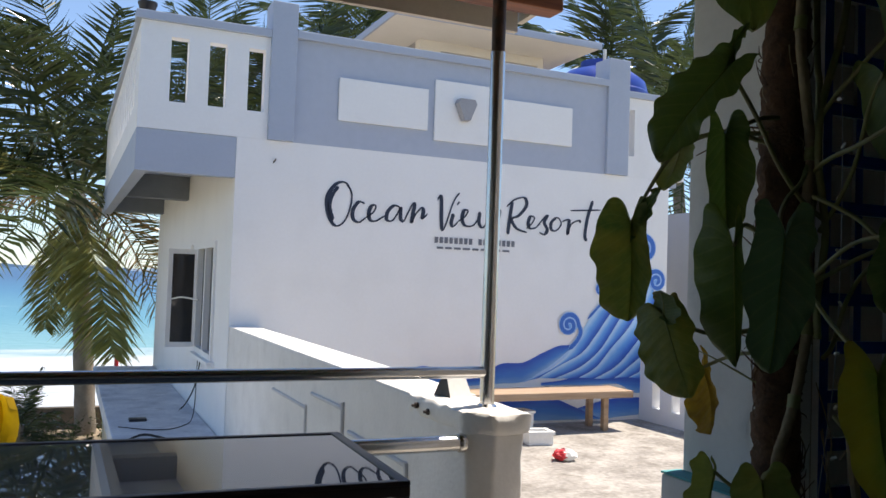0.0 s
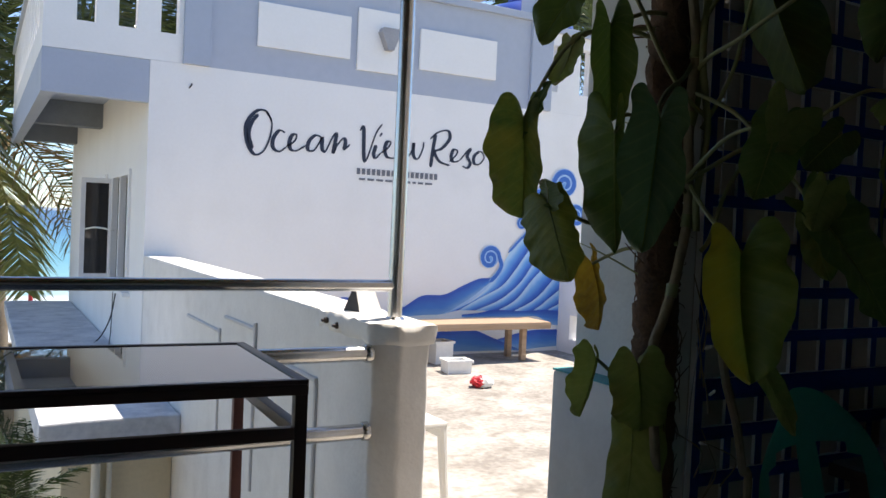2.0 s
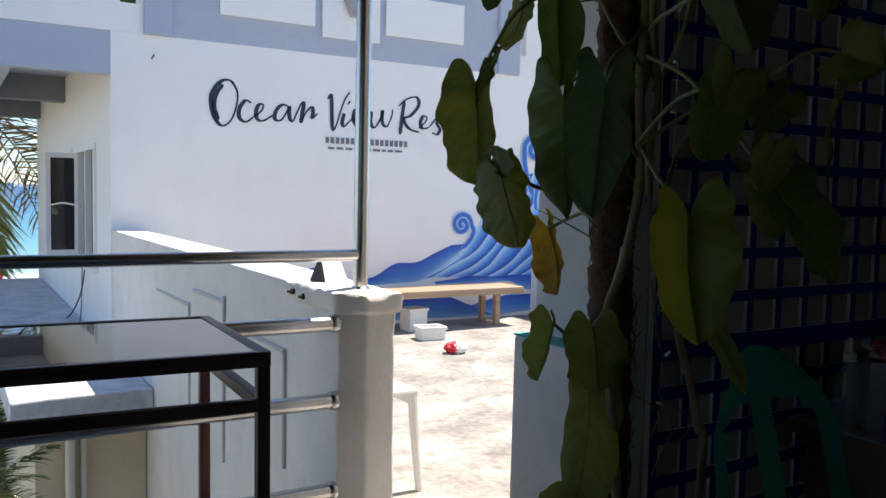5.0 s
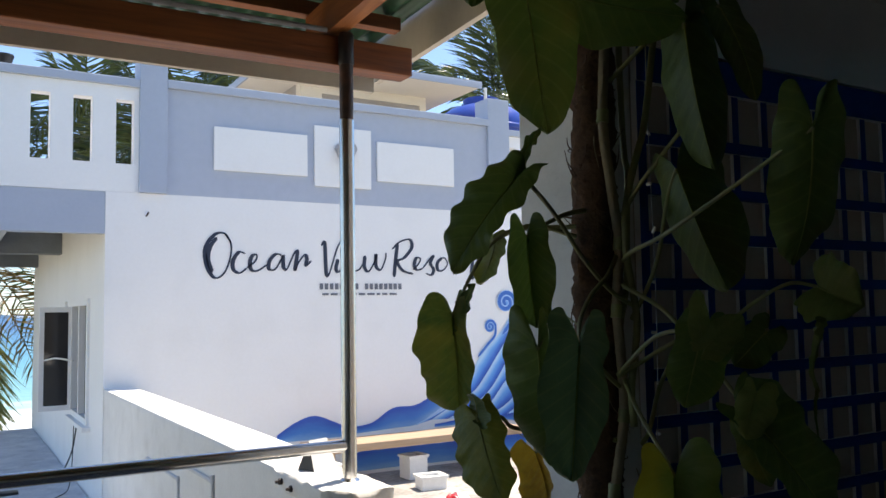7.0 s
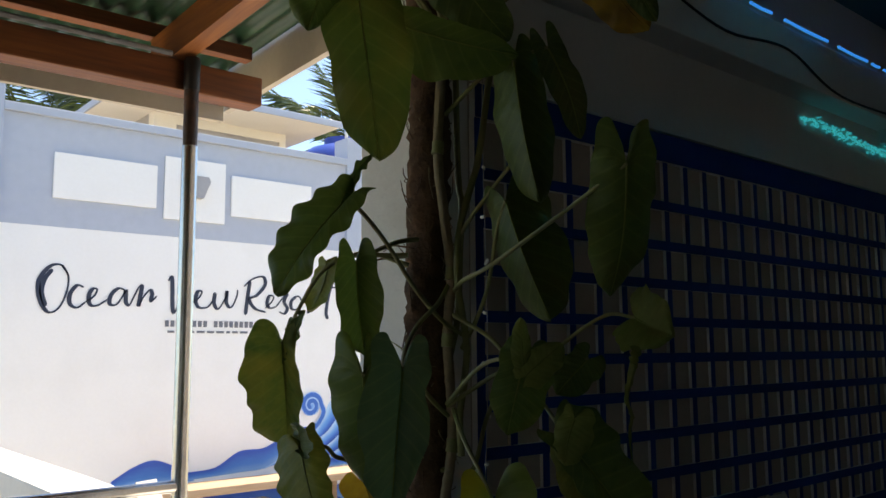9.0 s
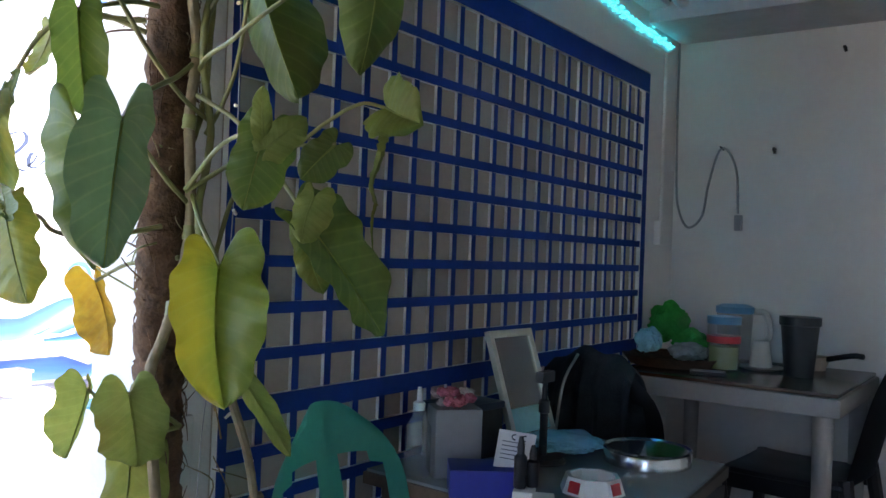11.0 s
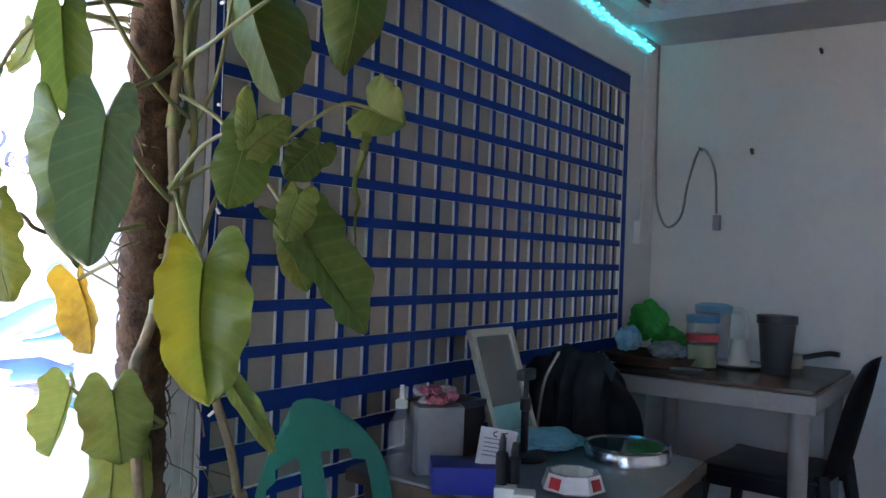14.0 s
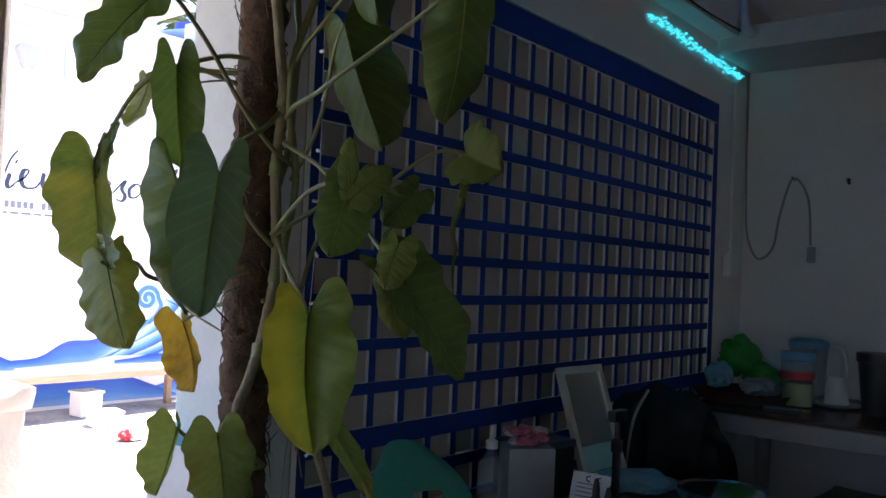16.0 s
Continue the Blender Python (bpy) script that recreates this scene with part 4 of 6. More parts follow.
bm = wall_with_holes(-2.6, 0.0, 0.0, 0.72, 0.0, 0.12, [(-0.30 - i * 0.27, -0.19 - i * 0.27, 0.13, 0.36) for i in range(8)])
structure("wall_pierced", bm, WHITE, "low white yard wall with square drain openings", BM @ pose(3.95, -0.002, 0, 0, 0, 90), "wall")

# railing: pole, rails
RUSTPAINT = mat("rusty_brown_paint", (0.075, 0.035, 0.022), 0.55, (0.03, 0.018, 0.014), 26, 90, 0.3, stain=((0.16, 0.06, 0.03), 14, 0.6))
rail = thing("railing", BM @ pose(0.111, -4.022, 0), "stainless steel railing of four round bars", "railing")
part("top_rail", tube([(-0.01, 0.0, 0.95), (-3.2, 0.02, 0.95)], 0.019, 14), STEEL, rail)
for z in (0.746, 0.504, 0.218):
    bar = part("rail_bar", tube([(-0.112, -0.078, z), (-3.2, -0.058, z)], 0.0245, 14), STEEL, rail)
    part("flange", turned([(0.030, 0), (0.030, 0.012), (0.027, 0.02)], 16, m=pose(-0.116, -0.078, z, 0, -90, 0)), STEEL, bar)
pole = thing("roof_pole", BM @ pose(0.111, -4.022, 0.83), "slim round steel pole carrying the porch roof", "pole")
part("shaft", turned([(0.024, 0), (0.024, 1.155)], 18), STEEL, pole)
part("upper_shaft", turned([(0.0215, 1.150), (0.0225, 1.2), (0.0225, 1.44), (0.0, 1.44)], 18), RUSTPAINT, pole, "dark painted top section")
part("tape_wrap", turned([(0.0235, 1.335), (0.0255, 1.34), (0.0250, 1.39), (0.0262, 1.43), (0.0235, 1.434)], 18), BLACKPLASTIC, pole, "black tape under the beam")
part("base_flange", turned([(0.034, 0.0), (0.034, 0.012), (0.026, 0.02)], 18), STEEL, pole)

# porch roof timbers
bm = box(-3.4, 0.372, -3.995, -3.905, 2.170, 2.268, 0.006)
structure("beam_eave", bm, REDWOOD, "red-brown timber eave beam", BM, "beam")
conduit = thing("beam_conduit", BM @ pose(0, -4.006, 2.278), "thin grey conduit along the eave beam", "conduit")
part("conduit", tube([(-3.3, 0, 0.0), (0.05, 0, 0.0)], 0.009, 8), GREYCABLE, conduit)
bm = box(-3.4, 0.46, -3.515, -3.49, 2.238, 2.436)
structure("eave_fascia", bm, CREAMBOARD, "cream painted fascia board outside the beam", BM, "fascia")
SLOPE = 0.045
for i, u in enumerate((0.09, -1.05, -2.2)):
    bm = bmesh.new()
    vs = []
    for v, dz in ((-3.80, 0.0), (-9.2, 5.4 * SLOPE)):
        vs.append([bm.verts.new((u + a, v, z + dz)) for a, z in ((-0.03, 2.270), (0.03, 2.270), (0.03, 2.385), (-0.03, 2.385))])
    for k in range(4):
        bm.faces.new((vs[0][k], vs[0][(k + 1) % 4], vs[1][(k + 1) % 4], vs[1][k]))
    bm.faces.new(vs[0]); bm.faces.new(vs[1][::-1])
    structure(f"rafter_{i + 1}", bm, REDWOOD_Y, "red-brown timber rafter under the roof", BM, "rafter")
for i in range(8):
    v = -3.80 - i * 0.62
    z = 2.388 + i * 0.62 * SLOPE
    bm = box(-3.4, 0.42, v - 0.025, v + 0.025, z, z + 0.05, 0.003)
    structure(f"purlin_{i + 1}", bm, REDWOOD, "red-brown roof purlin", BM, "purlin")
bm = bmesh.new()
prev = None
for i in range(300):
    u = -3.45 + i * 0.0131
    z = 2.462 + 0.011 * math.sin(i * math.pi / 3)
    pair = (bm.verts.new((u, -3.46, z - 0.015)), bm.verts.new((u, -9.2, z + 5.6 * SLOPE)))
    if prev:
        bm.faces.new((prev[0], pair[0], pair[1], prev[1]))
    prev = pair
smooth(structure("roof_sheet", bm, GREENROOF, "green corrugated metal porch roof", BM, "roof"), 80)
bm = bmesh.new()
vs = [[bm.verts.new((u, v, z + (-3.5 - v) * SLOPE)) for v, z in ((-3.48, 2.285), (-9.2, 2.285), (-9.2, 2.575), (-3.48, 2.575))] for u in (0.475, 0.50)]
for a in range(4):
    bm.faces.new((vs[0][a], vs[0][(a + 1) % 4], vs[1][(a + 1) % 4], vs[1][a]))
bm.faces.new(vs[0]); bm.faces.new(vs[1][::-1])
structure("barge_board", bm, CREAMBOARD, "cream barge board at the roof end", BM, "fascia")

# glass table by the railing
REDBROWNMETAL = mat("red_brown_steel", (0.17, 0.055, 0.045), 0.5, (0.10, 0.035, 0.03), 12, 80, 0.15)
tb = thing("glass_table", BM @ pose(-0.418, -4.695, -0.004, -1.0, 0, -3.3), "glass-topped table with a dark brown steel frame", "table")
W = 1.9
SMOKED = mat("smoked_glass", (0.10, 0.105, 0.115), 0.02, (0.085, 0.09, 0.10), 2, 9, 0, spec=0.5)
SMOKED.node_tree.nodes["Principled BSDF"].inputs["IOR"].default_value = 2.1
ob = part("tabletop", box(-W, -0.026, 0.02, 0.637, 0.787, 0.794), SMOKED, tb, "dark glass top", soft=False)
for y in (0.0, 0.635):
    part("frame_rail", box(-W, 0.0, y, y + 0.025, 0.762, 0.786, 0.002), BROWNMETAL, tb)
    part("stretcher", box(-W, -0.03, y, y + 0.025, 0.662, 0.690, 0.002), BROWNMETAL, tb)
for x0, x1, y0, y1 in ((-0.0255, 0.0, 0.0, 0.66), (-W, -0.026, 0.0, 0.0195), (-W, -0.026, 0.6375, 0.66)):
    part("edge_trim", box(x0, x1, y0, y1, 0.7865, 0.797, 0.0015), BROWNMETAL, tb)
part("end_rail", box(-0.03, -0.001, 0.025, 0.635, 0.762, 0.786, 0.002), BROWNMETAL, tb)
part("end_rail", box(-0.03, -0.001, 0.025, 0.635, 0.662, 0.690, 0.002), BROWNMETAL, tb)
# back legs get a lighter red-brown than the front ones
for x, y in ((-0.03, 0), (-0.03, 0.63), (-W, 0), (-W, 0.63)):
    part("leg", box(x, x + 0.029, y, y + 0.03, 0, 0.7615, 0.002), BROWNMETAL if y == 0 else REDBROWNMETAL, tb, "" if y == 0 else "lighter red-brown back leg")


# ---- palms ----
def frond(length, droop, seed, material, n=40, twist=0.0, splay=1.0, wide=1.0):
    """One feather leaf along +x: a tapering rib and narrow leaflets that hang more towards the tip."""
    rnd = random.Random(seed)
    bm = bmesh.new()
    pts = []
    for i in range(n + 1):
        t = i / n
        pts.append(Vector((length * (t - 0.10 * droop * t * t), length * twist * t * t, length * (0.42 * t - 0.75 * droop * t * t))))
    for i in range(n):
        a, b = pts[i], pts[i + 1]
        w = 0.020 * (1 - i / n) + 0.004
        bm.faces.new([bm.verts.new(p) for p in (a + Vector((0, w, 0)), a - Vector((0, w, 0)), b - Vector((0, w, 0)), b + Vector((0, w, 0)))])
        t = i / n
        if t < 0.16:
            continue
        for k in range(2):
            for s in (-1, 1):
                if rnd.random() < 0.06:
                    continue
                p = a.lerp(b, k * 0.5 + rnd.uniform(-0.15, 0.15))
                ll = length * 0.31 * (math.sin(math.pi * (0.18 + 0.78 * t)) ** 0.7) * rnd.uniform(0.75, 1.12)
                d1 = Vector((0.62 + rnd.uniform(-0.12, 0.12), s * 0.80 * splay, 0.10 - 0.5 * rnd.random())).normalized()
                d2 = Vector((0.50, s * 0.40 * splay, -0.9 + 0.5 * rnd.random())).normalized()
                m1 = p + d1 * ll * 0.5
                e = m1 + d2.lerp(d1, 0.35 + 0.4 * rnd.random()) * ll * 0.58
                hw = Vector((0.0135, 0, 0.016 * rnd.uniform(-1, 1.4))) * length / 2.6 * wide
                q = [bm.verts.new(c) for c in (p - hw * 0.6, p + hw * 0.6, m1 + hw, m1 - hw)]
                bm.faces.new(q)
                bm.faces.new((q[3], q[2], bm.verts.new(e)))
    return mesh_of("frond", bm, material)


FRONDS = [frond(2.9, dr, sd, FROND, twist=tw) for dr, sd, tw in ((0.25, 1, 0.05), (0.5, 2, -0.08), (0.75, 3, 0.1), (1.0, 4, -0.1), (1.35, 5, 0.06))] + [frond(2.4, 1.5, 6, FRONDDRY)]
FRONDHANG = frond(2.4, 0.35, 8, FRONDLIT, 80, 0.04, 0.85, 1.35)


def palm(x, y, z0, top, lean, label, count=22, size=1.0, seed=0, extra=(), fall=100):
    rnd = random.Random(seed)
    t = thing("palm_tree", pose(x, y, z0), label, "palm tree", "coconut palms round the house")
    h = top - z0
    bm = tube([(0, 0, 0), (lean[0] * 0.2, lean[1] * 0.2, h * 0.35), (lean[0] * 0.6, lean[1] * 0.6, h * 0.7), (lean[0], lean[1], h)], 0.145 * size, 12, taper=0.10 * size, n=14, lump=0.07)
    part("trunk", bm, BARK, t)
    for i in range(count):
        k = i / count
        me = FRONDS[min(4, int(k * 5))] if i < count - 2 else FRONDS[5]
        ob = new("frond", me)
        ob.parent = t
        s = size * rnd.uniform(0.8, 1.12)
        ob.matrix_basis = pose(lean[0], lean[1], h - 0.1, rnd.uniform(-30, 30), -66 + fall * k ** 0.85 + rnd.uniform(-9, 9), i * 137.5 + rnd.uniform(-18, 18)) @ Matrix.Diagonal((s, s, s, 1))
    # hanging fronds take the sunlit colour
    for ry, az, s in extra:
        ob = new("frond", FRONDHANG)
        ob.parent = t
        tagged(ob, "hanging frond in a sunlit yellow-green")
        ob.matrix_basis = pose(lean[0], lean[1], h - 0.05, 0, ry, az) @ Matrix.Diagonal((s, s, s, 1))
    if size > 0.7:
        for k in range(7):
            a = k * 0.9
            ob = part("coconut", turned([(0.0, -0.13), (0.06, -0.11), (0.095, -0.02), (0.085, 0.06), (0.04, 0.11), (0.0, 0.12)], 10), NUT, t)
            ob.matrix_basis = pose(lean[0] + 0.19 * math.cos(a) * size, lean[1] + 0.19 * math.sin(a) * size, h - 0.22 - 0.07 * (k % 2))
    return t


NUT = mat("green_coconut_husk", (0.16, 0.15, 0.04), 0.5, (0.10, 0.11, 0.03), 6, 40, 0.1)


def P_(az, dist, z):
    """A place by bearing from the porch, degrees east of ahead, and distance."""
    return (-1.1 + dist * math.sin(radians(az - 3.5)), -6.4 + dist * math.cos(radians(az - 3.5)), z)


palm(-0.68, 7.5, -3.4, 2.36, (-0.36, 0.0), "coconut palm with drooping green fronds, hanging ones coloured as sunlit", 19, 1.2, 3, ((58, -78, 1.28), (70, -112, 0.95), (-6, -142, 0.8)), 74)
PALMS = [
    # bearing, distance, base z, crown z, lean, size, count
    (-7.5, 13.0, -3.6, 4.6, (0.2, 0.3), 0.95, 23),
    (13.0, 20.0, -3.6, 5.2, (-0.5, 0.3), 1.05, 23),
    (17.5, 18.0, -3.7, 4.6, (0.3, 0.3), 1.05, 23),
    (23.0, 22.0, -3.7, 7.0, (-0.5, 0.2), 1.15, 23),
    (27.0, 25.0, -3.7, 7.2, (-0.5, 0.2), 1.15, 23),
    (38.0, 20.0, -3.2, 6.3, (0.4, 0.2), 1.15, 23),
    (44.5, 17.0, -3.2, 4.6, (-0.3, 0.3), 1.05, 23),
    (49.5, 15.0, -3.2, 1.8, (0.2, 0.3), 0.9, 23),
    (1.0, 11.6, -3.3, -0.75, (0.05, 0.1), 0.30, 16),
    (3.4, 11.0, -3.3, -1.15, (0.05, 0.1), 0.24, 14),
    (6.6, 8.0, -3.3, -1.3, (0.05, 0.1), 0.40, 16),
]
for i, (az, d, z0, top, lean, size, cnt) in enumerate(PALMS):
    x, y, z = P_(az, d, z0)
    palm(x, y, z0, top, lean, "tall coconut palm with green fronds, some dry" if top > 0 else "young palm low beside the house", cnt, size, i + 4)
palm(-0.93, -1.95, -3.2, -0.26, (0.02, 0.0), "young palm with dark fronds beside the landing", 18, 0.14, 40)
cl = thing("yellow_cloth", pose(-1.30, -2.5, 0.0), "yellow cloth hanging on a pole over the lower terrace", "cloth")
bm = bmesh.new()
rows = [[bm.verts.new((-0.30 + (0.29 + 0.03 * math.sin(1 + j * 0.7)) * (i / 10), 0.03 * math.sin(i * 1.9 + j * 0.5), 0.12 + 0.62 * j / 12 - 0.05 * (i / 10) ** 2)) for i in range(11)] for j in range(13)]
for a, b in zip(rows, rows[1:]):
    for i in range(10):
        bm.faces.new((a[i], a[i + 1], b[i + 1], b[i]))
part("cloth_sheet", bm, YELLOW, cl)
part("pole", tube([(-0.31, 0.03, -3.1), (-0.31, 0.03, 0.80)], 0.014, 8), DARKPAINT, cl)
bm = box(-9.0, 3.0, 8.0, 8.25, -3.9, -0.98, 0.02)
roughen(bm, 0.06, 2, 5)
structure("beach_wall", bm, mat("dark_beach_wall", (0.16, 0.13, 0.10), 0.9, (0.08, 0.07, 0.05), 2, 20, 0.5), "low dark wall at the edge of the beach", category="wall")
bm = box(-9.0, 3.0, 6.8, 7.95, -3.9, -1.30, 0.02)
structure("beach_ledge", bm, mat("tan_ledge", (0.36, 0.29, 0.21), 0.9, (0.26, 0.21, 0.15), 2, 20, 0.5), "tan earth ledge in front of the beach wall", category="ledge")
rnd = random.Random(21)
for c in range(5):
    sh = thing("shrub", pose(-3.0 + c * 0.62 + rnd.uniform(-0.2, 0.2), 7.2 + rnd.uniform(-0.3, 0.2), -1.31), "dark leafy shrub in front of the beach wall", "shrub", "shrubs by the beach wall")
    bm = bmesh.new()
    for k in range(420):
        p = Vector((rnd.gauss(0, 0.20), rnd.gauss(0, 0.14), abs(rnd.gauss(0.12, 0.13))))
        d, u = Vector((rnd.uniform(-1, 1), rnd.uniform(-1, 1), rnd.uniform(-0.4, 0.8))).normalized() * 0.07, Vector((rnd.uniform(-1, 1), rnd.uniform(-1, 1), 0)).normalized() * 0.018
        bm.faces.new([bm.verts.new(q) for q in (p, p + d * 0.5 + u, p + d, p + d * 0.5 - u)])
    part("foliage", bm, FROND, sh, soft=False)
    part("stem", tube([(0, 0, -0.02), (0.02, 0, 0.15), (0.0, 0.02, 0.3)], 0.012, 6, taper=0.004), BARK, sh)
bs = thing("beach_post", pose(-0.30, 8.6, -3.2), "thin red post beside the palm", "post")
part("post", tube([(0, 0, 0), (0, 0, 3.15)], 0.035, 8), RED, bs)

# ---- lattice wall and pillar ----
TV = -5.192
bm = box(0.16, 2.83, TV + 0.0125, TV + 0.25, -0.02, 2.62)
structure("wall_lattice_back", bm, BEIGE, "beige wall panel behind the blue lattice", category="wall")
bm = box(0.13, 0.235, TV + 0.010, TV + 0.262, 0.0, 2.62, 0.006)
roughen(bm, 0.004, 8, 4)
smooth(structure("pillar", bm, OLDWHITE, "white painted pillar at the end of the lattice wall", category="pillar"), 60)
bm = box(0.072, 0.19, TV + 0.005, TV + 0.268, -0.02, 0.835, 0.008)
roughen(bm, 0.004, 8, 4)
smooth(structure("pillar_base", bm, OLDWHITE, "white base block of the pillar", category="pillar"), 60)
bm = box(0.073, 0.128, TV + 0.012, TV + 0.266, 0.8352, 0.8395)
structure("pillar_ledge", bm, TURQ, "turquoise painted ledge on the pillar base", category="ledge")
bm = box(2.375, 2.68, TV - 0.004, TV + 0.0195, 0.0, 2.62)
structure("wall_strip", bm, INNER, "cream wall strip beside the lattice", category="wall")
bm = box(0.236, 2.375, TV - 0.004, TV + 0.0195, 1.925, 2.62)
structure("wall_over_lattice", bm, INNER, "cream wall above the lattice", category="wall")
lattice = thing("lattice_panel", pose(0, TV, 0), "blue painted square lattice with white inner edges", "lattice")
tagged(lattice, kind="structure")


def slat(x0, x1, z0, z1, front):
    bm = box(x0, x1, front, 0.0120, z0, z1)
    for fc in bm.faces:
        fc.normal_update()
        fc.material_index = 0 if fc.normal.y < -0.5 else 1
    return part("slat", bm, (BLUE, WHITE), lattice, soft=False)


for i in range(-5, 18):
    x = 0.748 + 0.0975 * i - 0.00046 * i * i + random.uniform(-0.002, 0.002)
    w = 0.0215
    if x > 0.25:
        slat(x - w / 2, x + w / 2, 0.02, 1.875, 0.002 + random.uniform(0, 0.002))
slat(0.24, 2.37, 1.842, 1.918, -0.0055)
slat(2.328, 2.372, 0.02, 1.841, -0.0046)
slat(0.238, 0.262, 0.02, 1.841, -0.0046)
for z in (1.722, 1.615, 1.513, 1.415, 1.322, 1.228, 1.131, 1.033, 0.937):
    slat(0.24, 2.35, z - 0.0125, z + 0.0125, -0.002 + random.uniform(0, 0.001))
slat(0.24, 2.35, 0.806, 0.852, -0.0032)
for k in range(7):
    z = 0.735 - k * 0.097
    slat(0.24, 2.35, z - 0.014, z + 0.014, -0.002)

# ---- inner walls, ceiling ----
BX = 2.68
bm = wall_with_holes(-9.2, TV + 0.03, 0.0, 2.62, 0.0, 0.15, [(-7.02, -6.17, 0.0, 1.90)])
structure("wall_back", bm, INNER, "cream wall behind the small table with a doorway", pose(BX, 0, 0, 0, 0, 90) @ pose(0, -0.15, 0), "wall")
door = thing("door_1", pose(BX, -6.17, 0), "dark open doorway with a cream wooden frame", "doorway")
door["kind"] = "structure"
bm = bmesh.new()
for y0, y1, z0, z1 in ((-0.008, 0.036, 0, 1.945), (-0.92, -0.85, 0, 1.945), (-0.85, 0.0, 1.88, 1.945)):
    box(-0.022, 0.10, y0, y1, z0, z1, 0.004, bm=bm)
part("door_frame", bm, INNER, door)
# near-black panel stands for the darkness inside the doorway
part("opening_fill", box(0.10, 0.14, -0.84, -0.01, 0.01, 1.875, 0.004), mat("dark_opening_fill", (0.03, 0.028, 0.03), 0.6), door, "dark panel for the unlit opening")
# out-of-view wall, added to keep daylight off the porch from behind
bm = box(-3.6, 2.83, -9.35, -9.2, -3.2, 2.9)
structure("wall_unseen_rear", bm, INNER, "unseen cream wall added behind the porch to hold back light", category="wall")
# added wall out of view; its opening sets how much light comes in
bm = box(-3.6, -3.45, -9.2, -4.3, -3.2, 0.9)
for y0, y1, z0, z1 in ((-9.2, -7.25, 0.9, 2.9), (-7.25, -6.75, 1.95, 2.9), (-6.75, -4.3, 0.9, 2.9)):
    box(-3.6, -3.45, y0, y1, z0, z1, bm=bm)
structure("wall_unseen_west", bm, INNER, "unseen cream wall added on the west, its gap letting light in", category="wall")
# the ceiling hole is added, out of view, for the cyan sheet above
bm = wall_with_holes(0.50, 2.83, -9.2, -4.94, 0.0, 0.06, [(1.15, 1.50, -5.62, -5.50)])
bmesh.ops.transform(bm, matrix=Matrix(((1, 0, 0, 0), (0, 0, 1, 0), (0, 1, 0, 2.60), (0, 0, 0, 1))), verts=bm.verts)
structure("ceiling", bm, CEILING, "teal painted board ceiling of the inner porch", category="ceiling")
# unseen sheet added so that cyan daylight reaches the desk
bm = box(1.13, 1.52, -5.64, -5.48, 2.664, 2.667)
structure("roof_added_sheet", bm, mat("cyan_desk_tint_sheet", (0.02, 0.62, 0.80), 0.4, (0.02, 0.55, 0.72), 5, 40, 0.05, trans=0.8), "unseen translucent cyan sheet, added to tint the light on the desk", category="roof light")
bm = box(2.30, 2.68, -9.2, -5.21, 2.105, 2.20, 0.006)
structure("beam_ceiling", bm, mat("pale_beam_paint", (0.62, 0.60, 0.58), 0.7), "pale painted beam along the rear wall", category="beam")
bm = box(0.30, 2.68, TV - 0.10, TV - 0.005, 2.16, 2.33, 0.006)
structure("beam_lattice", bm, INNER, "cream beam above the lattice wall", category="beam")
glow_marks = thing("wall_glow", pose(0, TV, 0), "cyan light along the wall top, made of glowing flakes and tubes", "rope light")
for i in range(11):
    bm = bmesh.new()
    for k in range(21):          # glowing flakes that stand for the patch of cyan light on the plaster
        x, z = 1.70 + (i + random.random()) * 0.082, 2.102 - 0.0032 * i + random.gauss(0, 0.006 + 0.006 * abs(math.sin(i * 1.3)))
        w, h = random.uniform(0.003, 0.011), random.uniform(0.001, 0.004)
        box(x, x + w, -0.016 + random.uniform(-0.004, 0.004), -0.008, z - h, z + h, bm=bm)
    part("glow_segment", bm, WALLGLOW, glow_marks, soft=False)
# glowing tubes for the broken blue line of light above the beam
for x0, x1 in ((1.0, 1.18), (1.24, 1.36), (1.44, 1.72), (1.80, 2.02), (2.06, 2.12), (2.16, 2.32)):
    part("glow_segment", tube([(x0, -0.106, 2.34), ((x0 + x1) / 2, -0.106, 2.338), (x1, -0.106, 2.341)], 0.0055, 6), BEAMGLOW, glow_marks)
w = thing("beam_wire", pose(0, TV - 0.105, 0), "thin dark wire looping along the beam", "wire")
part("wire", tube([(0.8, 0, 2.27), (1.1, 0, 2.22), (1.45, 0, 2.25), (1.8, 0, 2.17), (2.45, 0, 2.19)], 0.004, 6), CABLE, w)
vp_ = thing("ceiling_conduit", pose(2.28, TV - 0.13, 0), "white plastic conduit beside the beam end", "conduit")
part("pipe", tube([(0, 0, 2.59), (0, 0, 2.3), (0.0, 0, 2.215)], 0.017, 12), WHITEPLASTIC, vp_)
part("elbow", tube([(0, 0, 2.23), (0.0, -0.01, 2.18), (0.03, -0.03, 2.165), (0.10, -0.04, 2.163)], 0.020, 12), WHITEPLASTIC, vp_)
cord = thing("power_cord", pose(BX - 0.012, 0, 0), "grey power cord hung on a nail with its plug", "power cord")
part("wire", tube([(0, -5.205, 2.11), (0, -5.205, 1.85), (0, -5.21, 1.54), (-0.01, -5.225, 1.40), (-0.01, -5.27, 1.312), (-0.01, -5.33, 1.36), (-0.01, -5.355, 1.50), (-0.012, -5.405, 1.645), (-0.01, -5.465, 1.56), (-0.01, -5.48, 1.37)], 0.005, 8), GREYCABLE, cord)
part("plug", box(-0.022, 0.006, -5.497, -5.467, 1.30, 1.365, 0.006), GREYCABLE, cord)
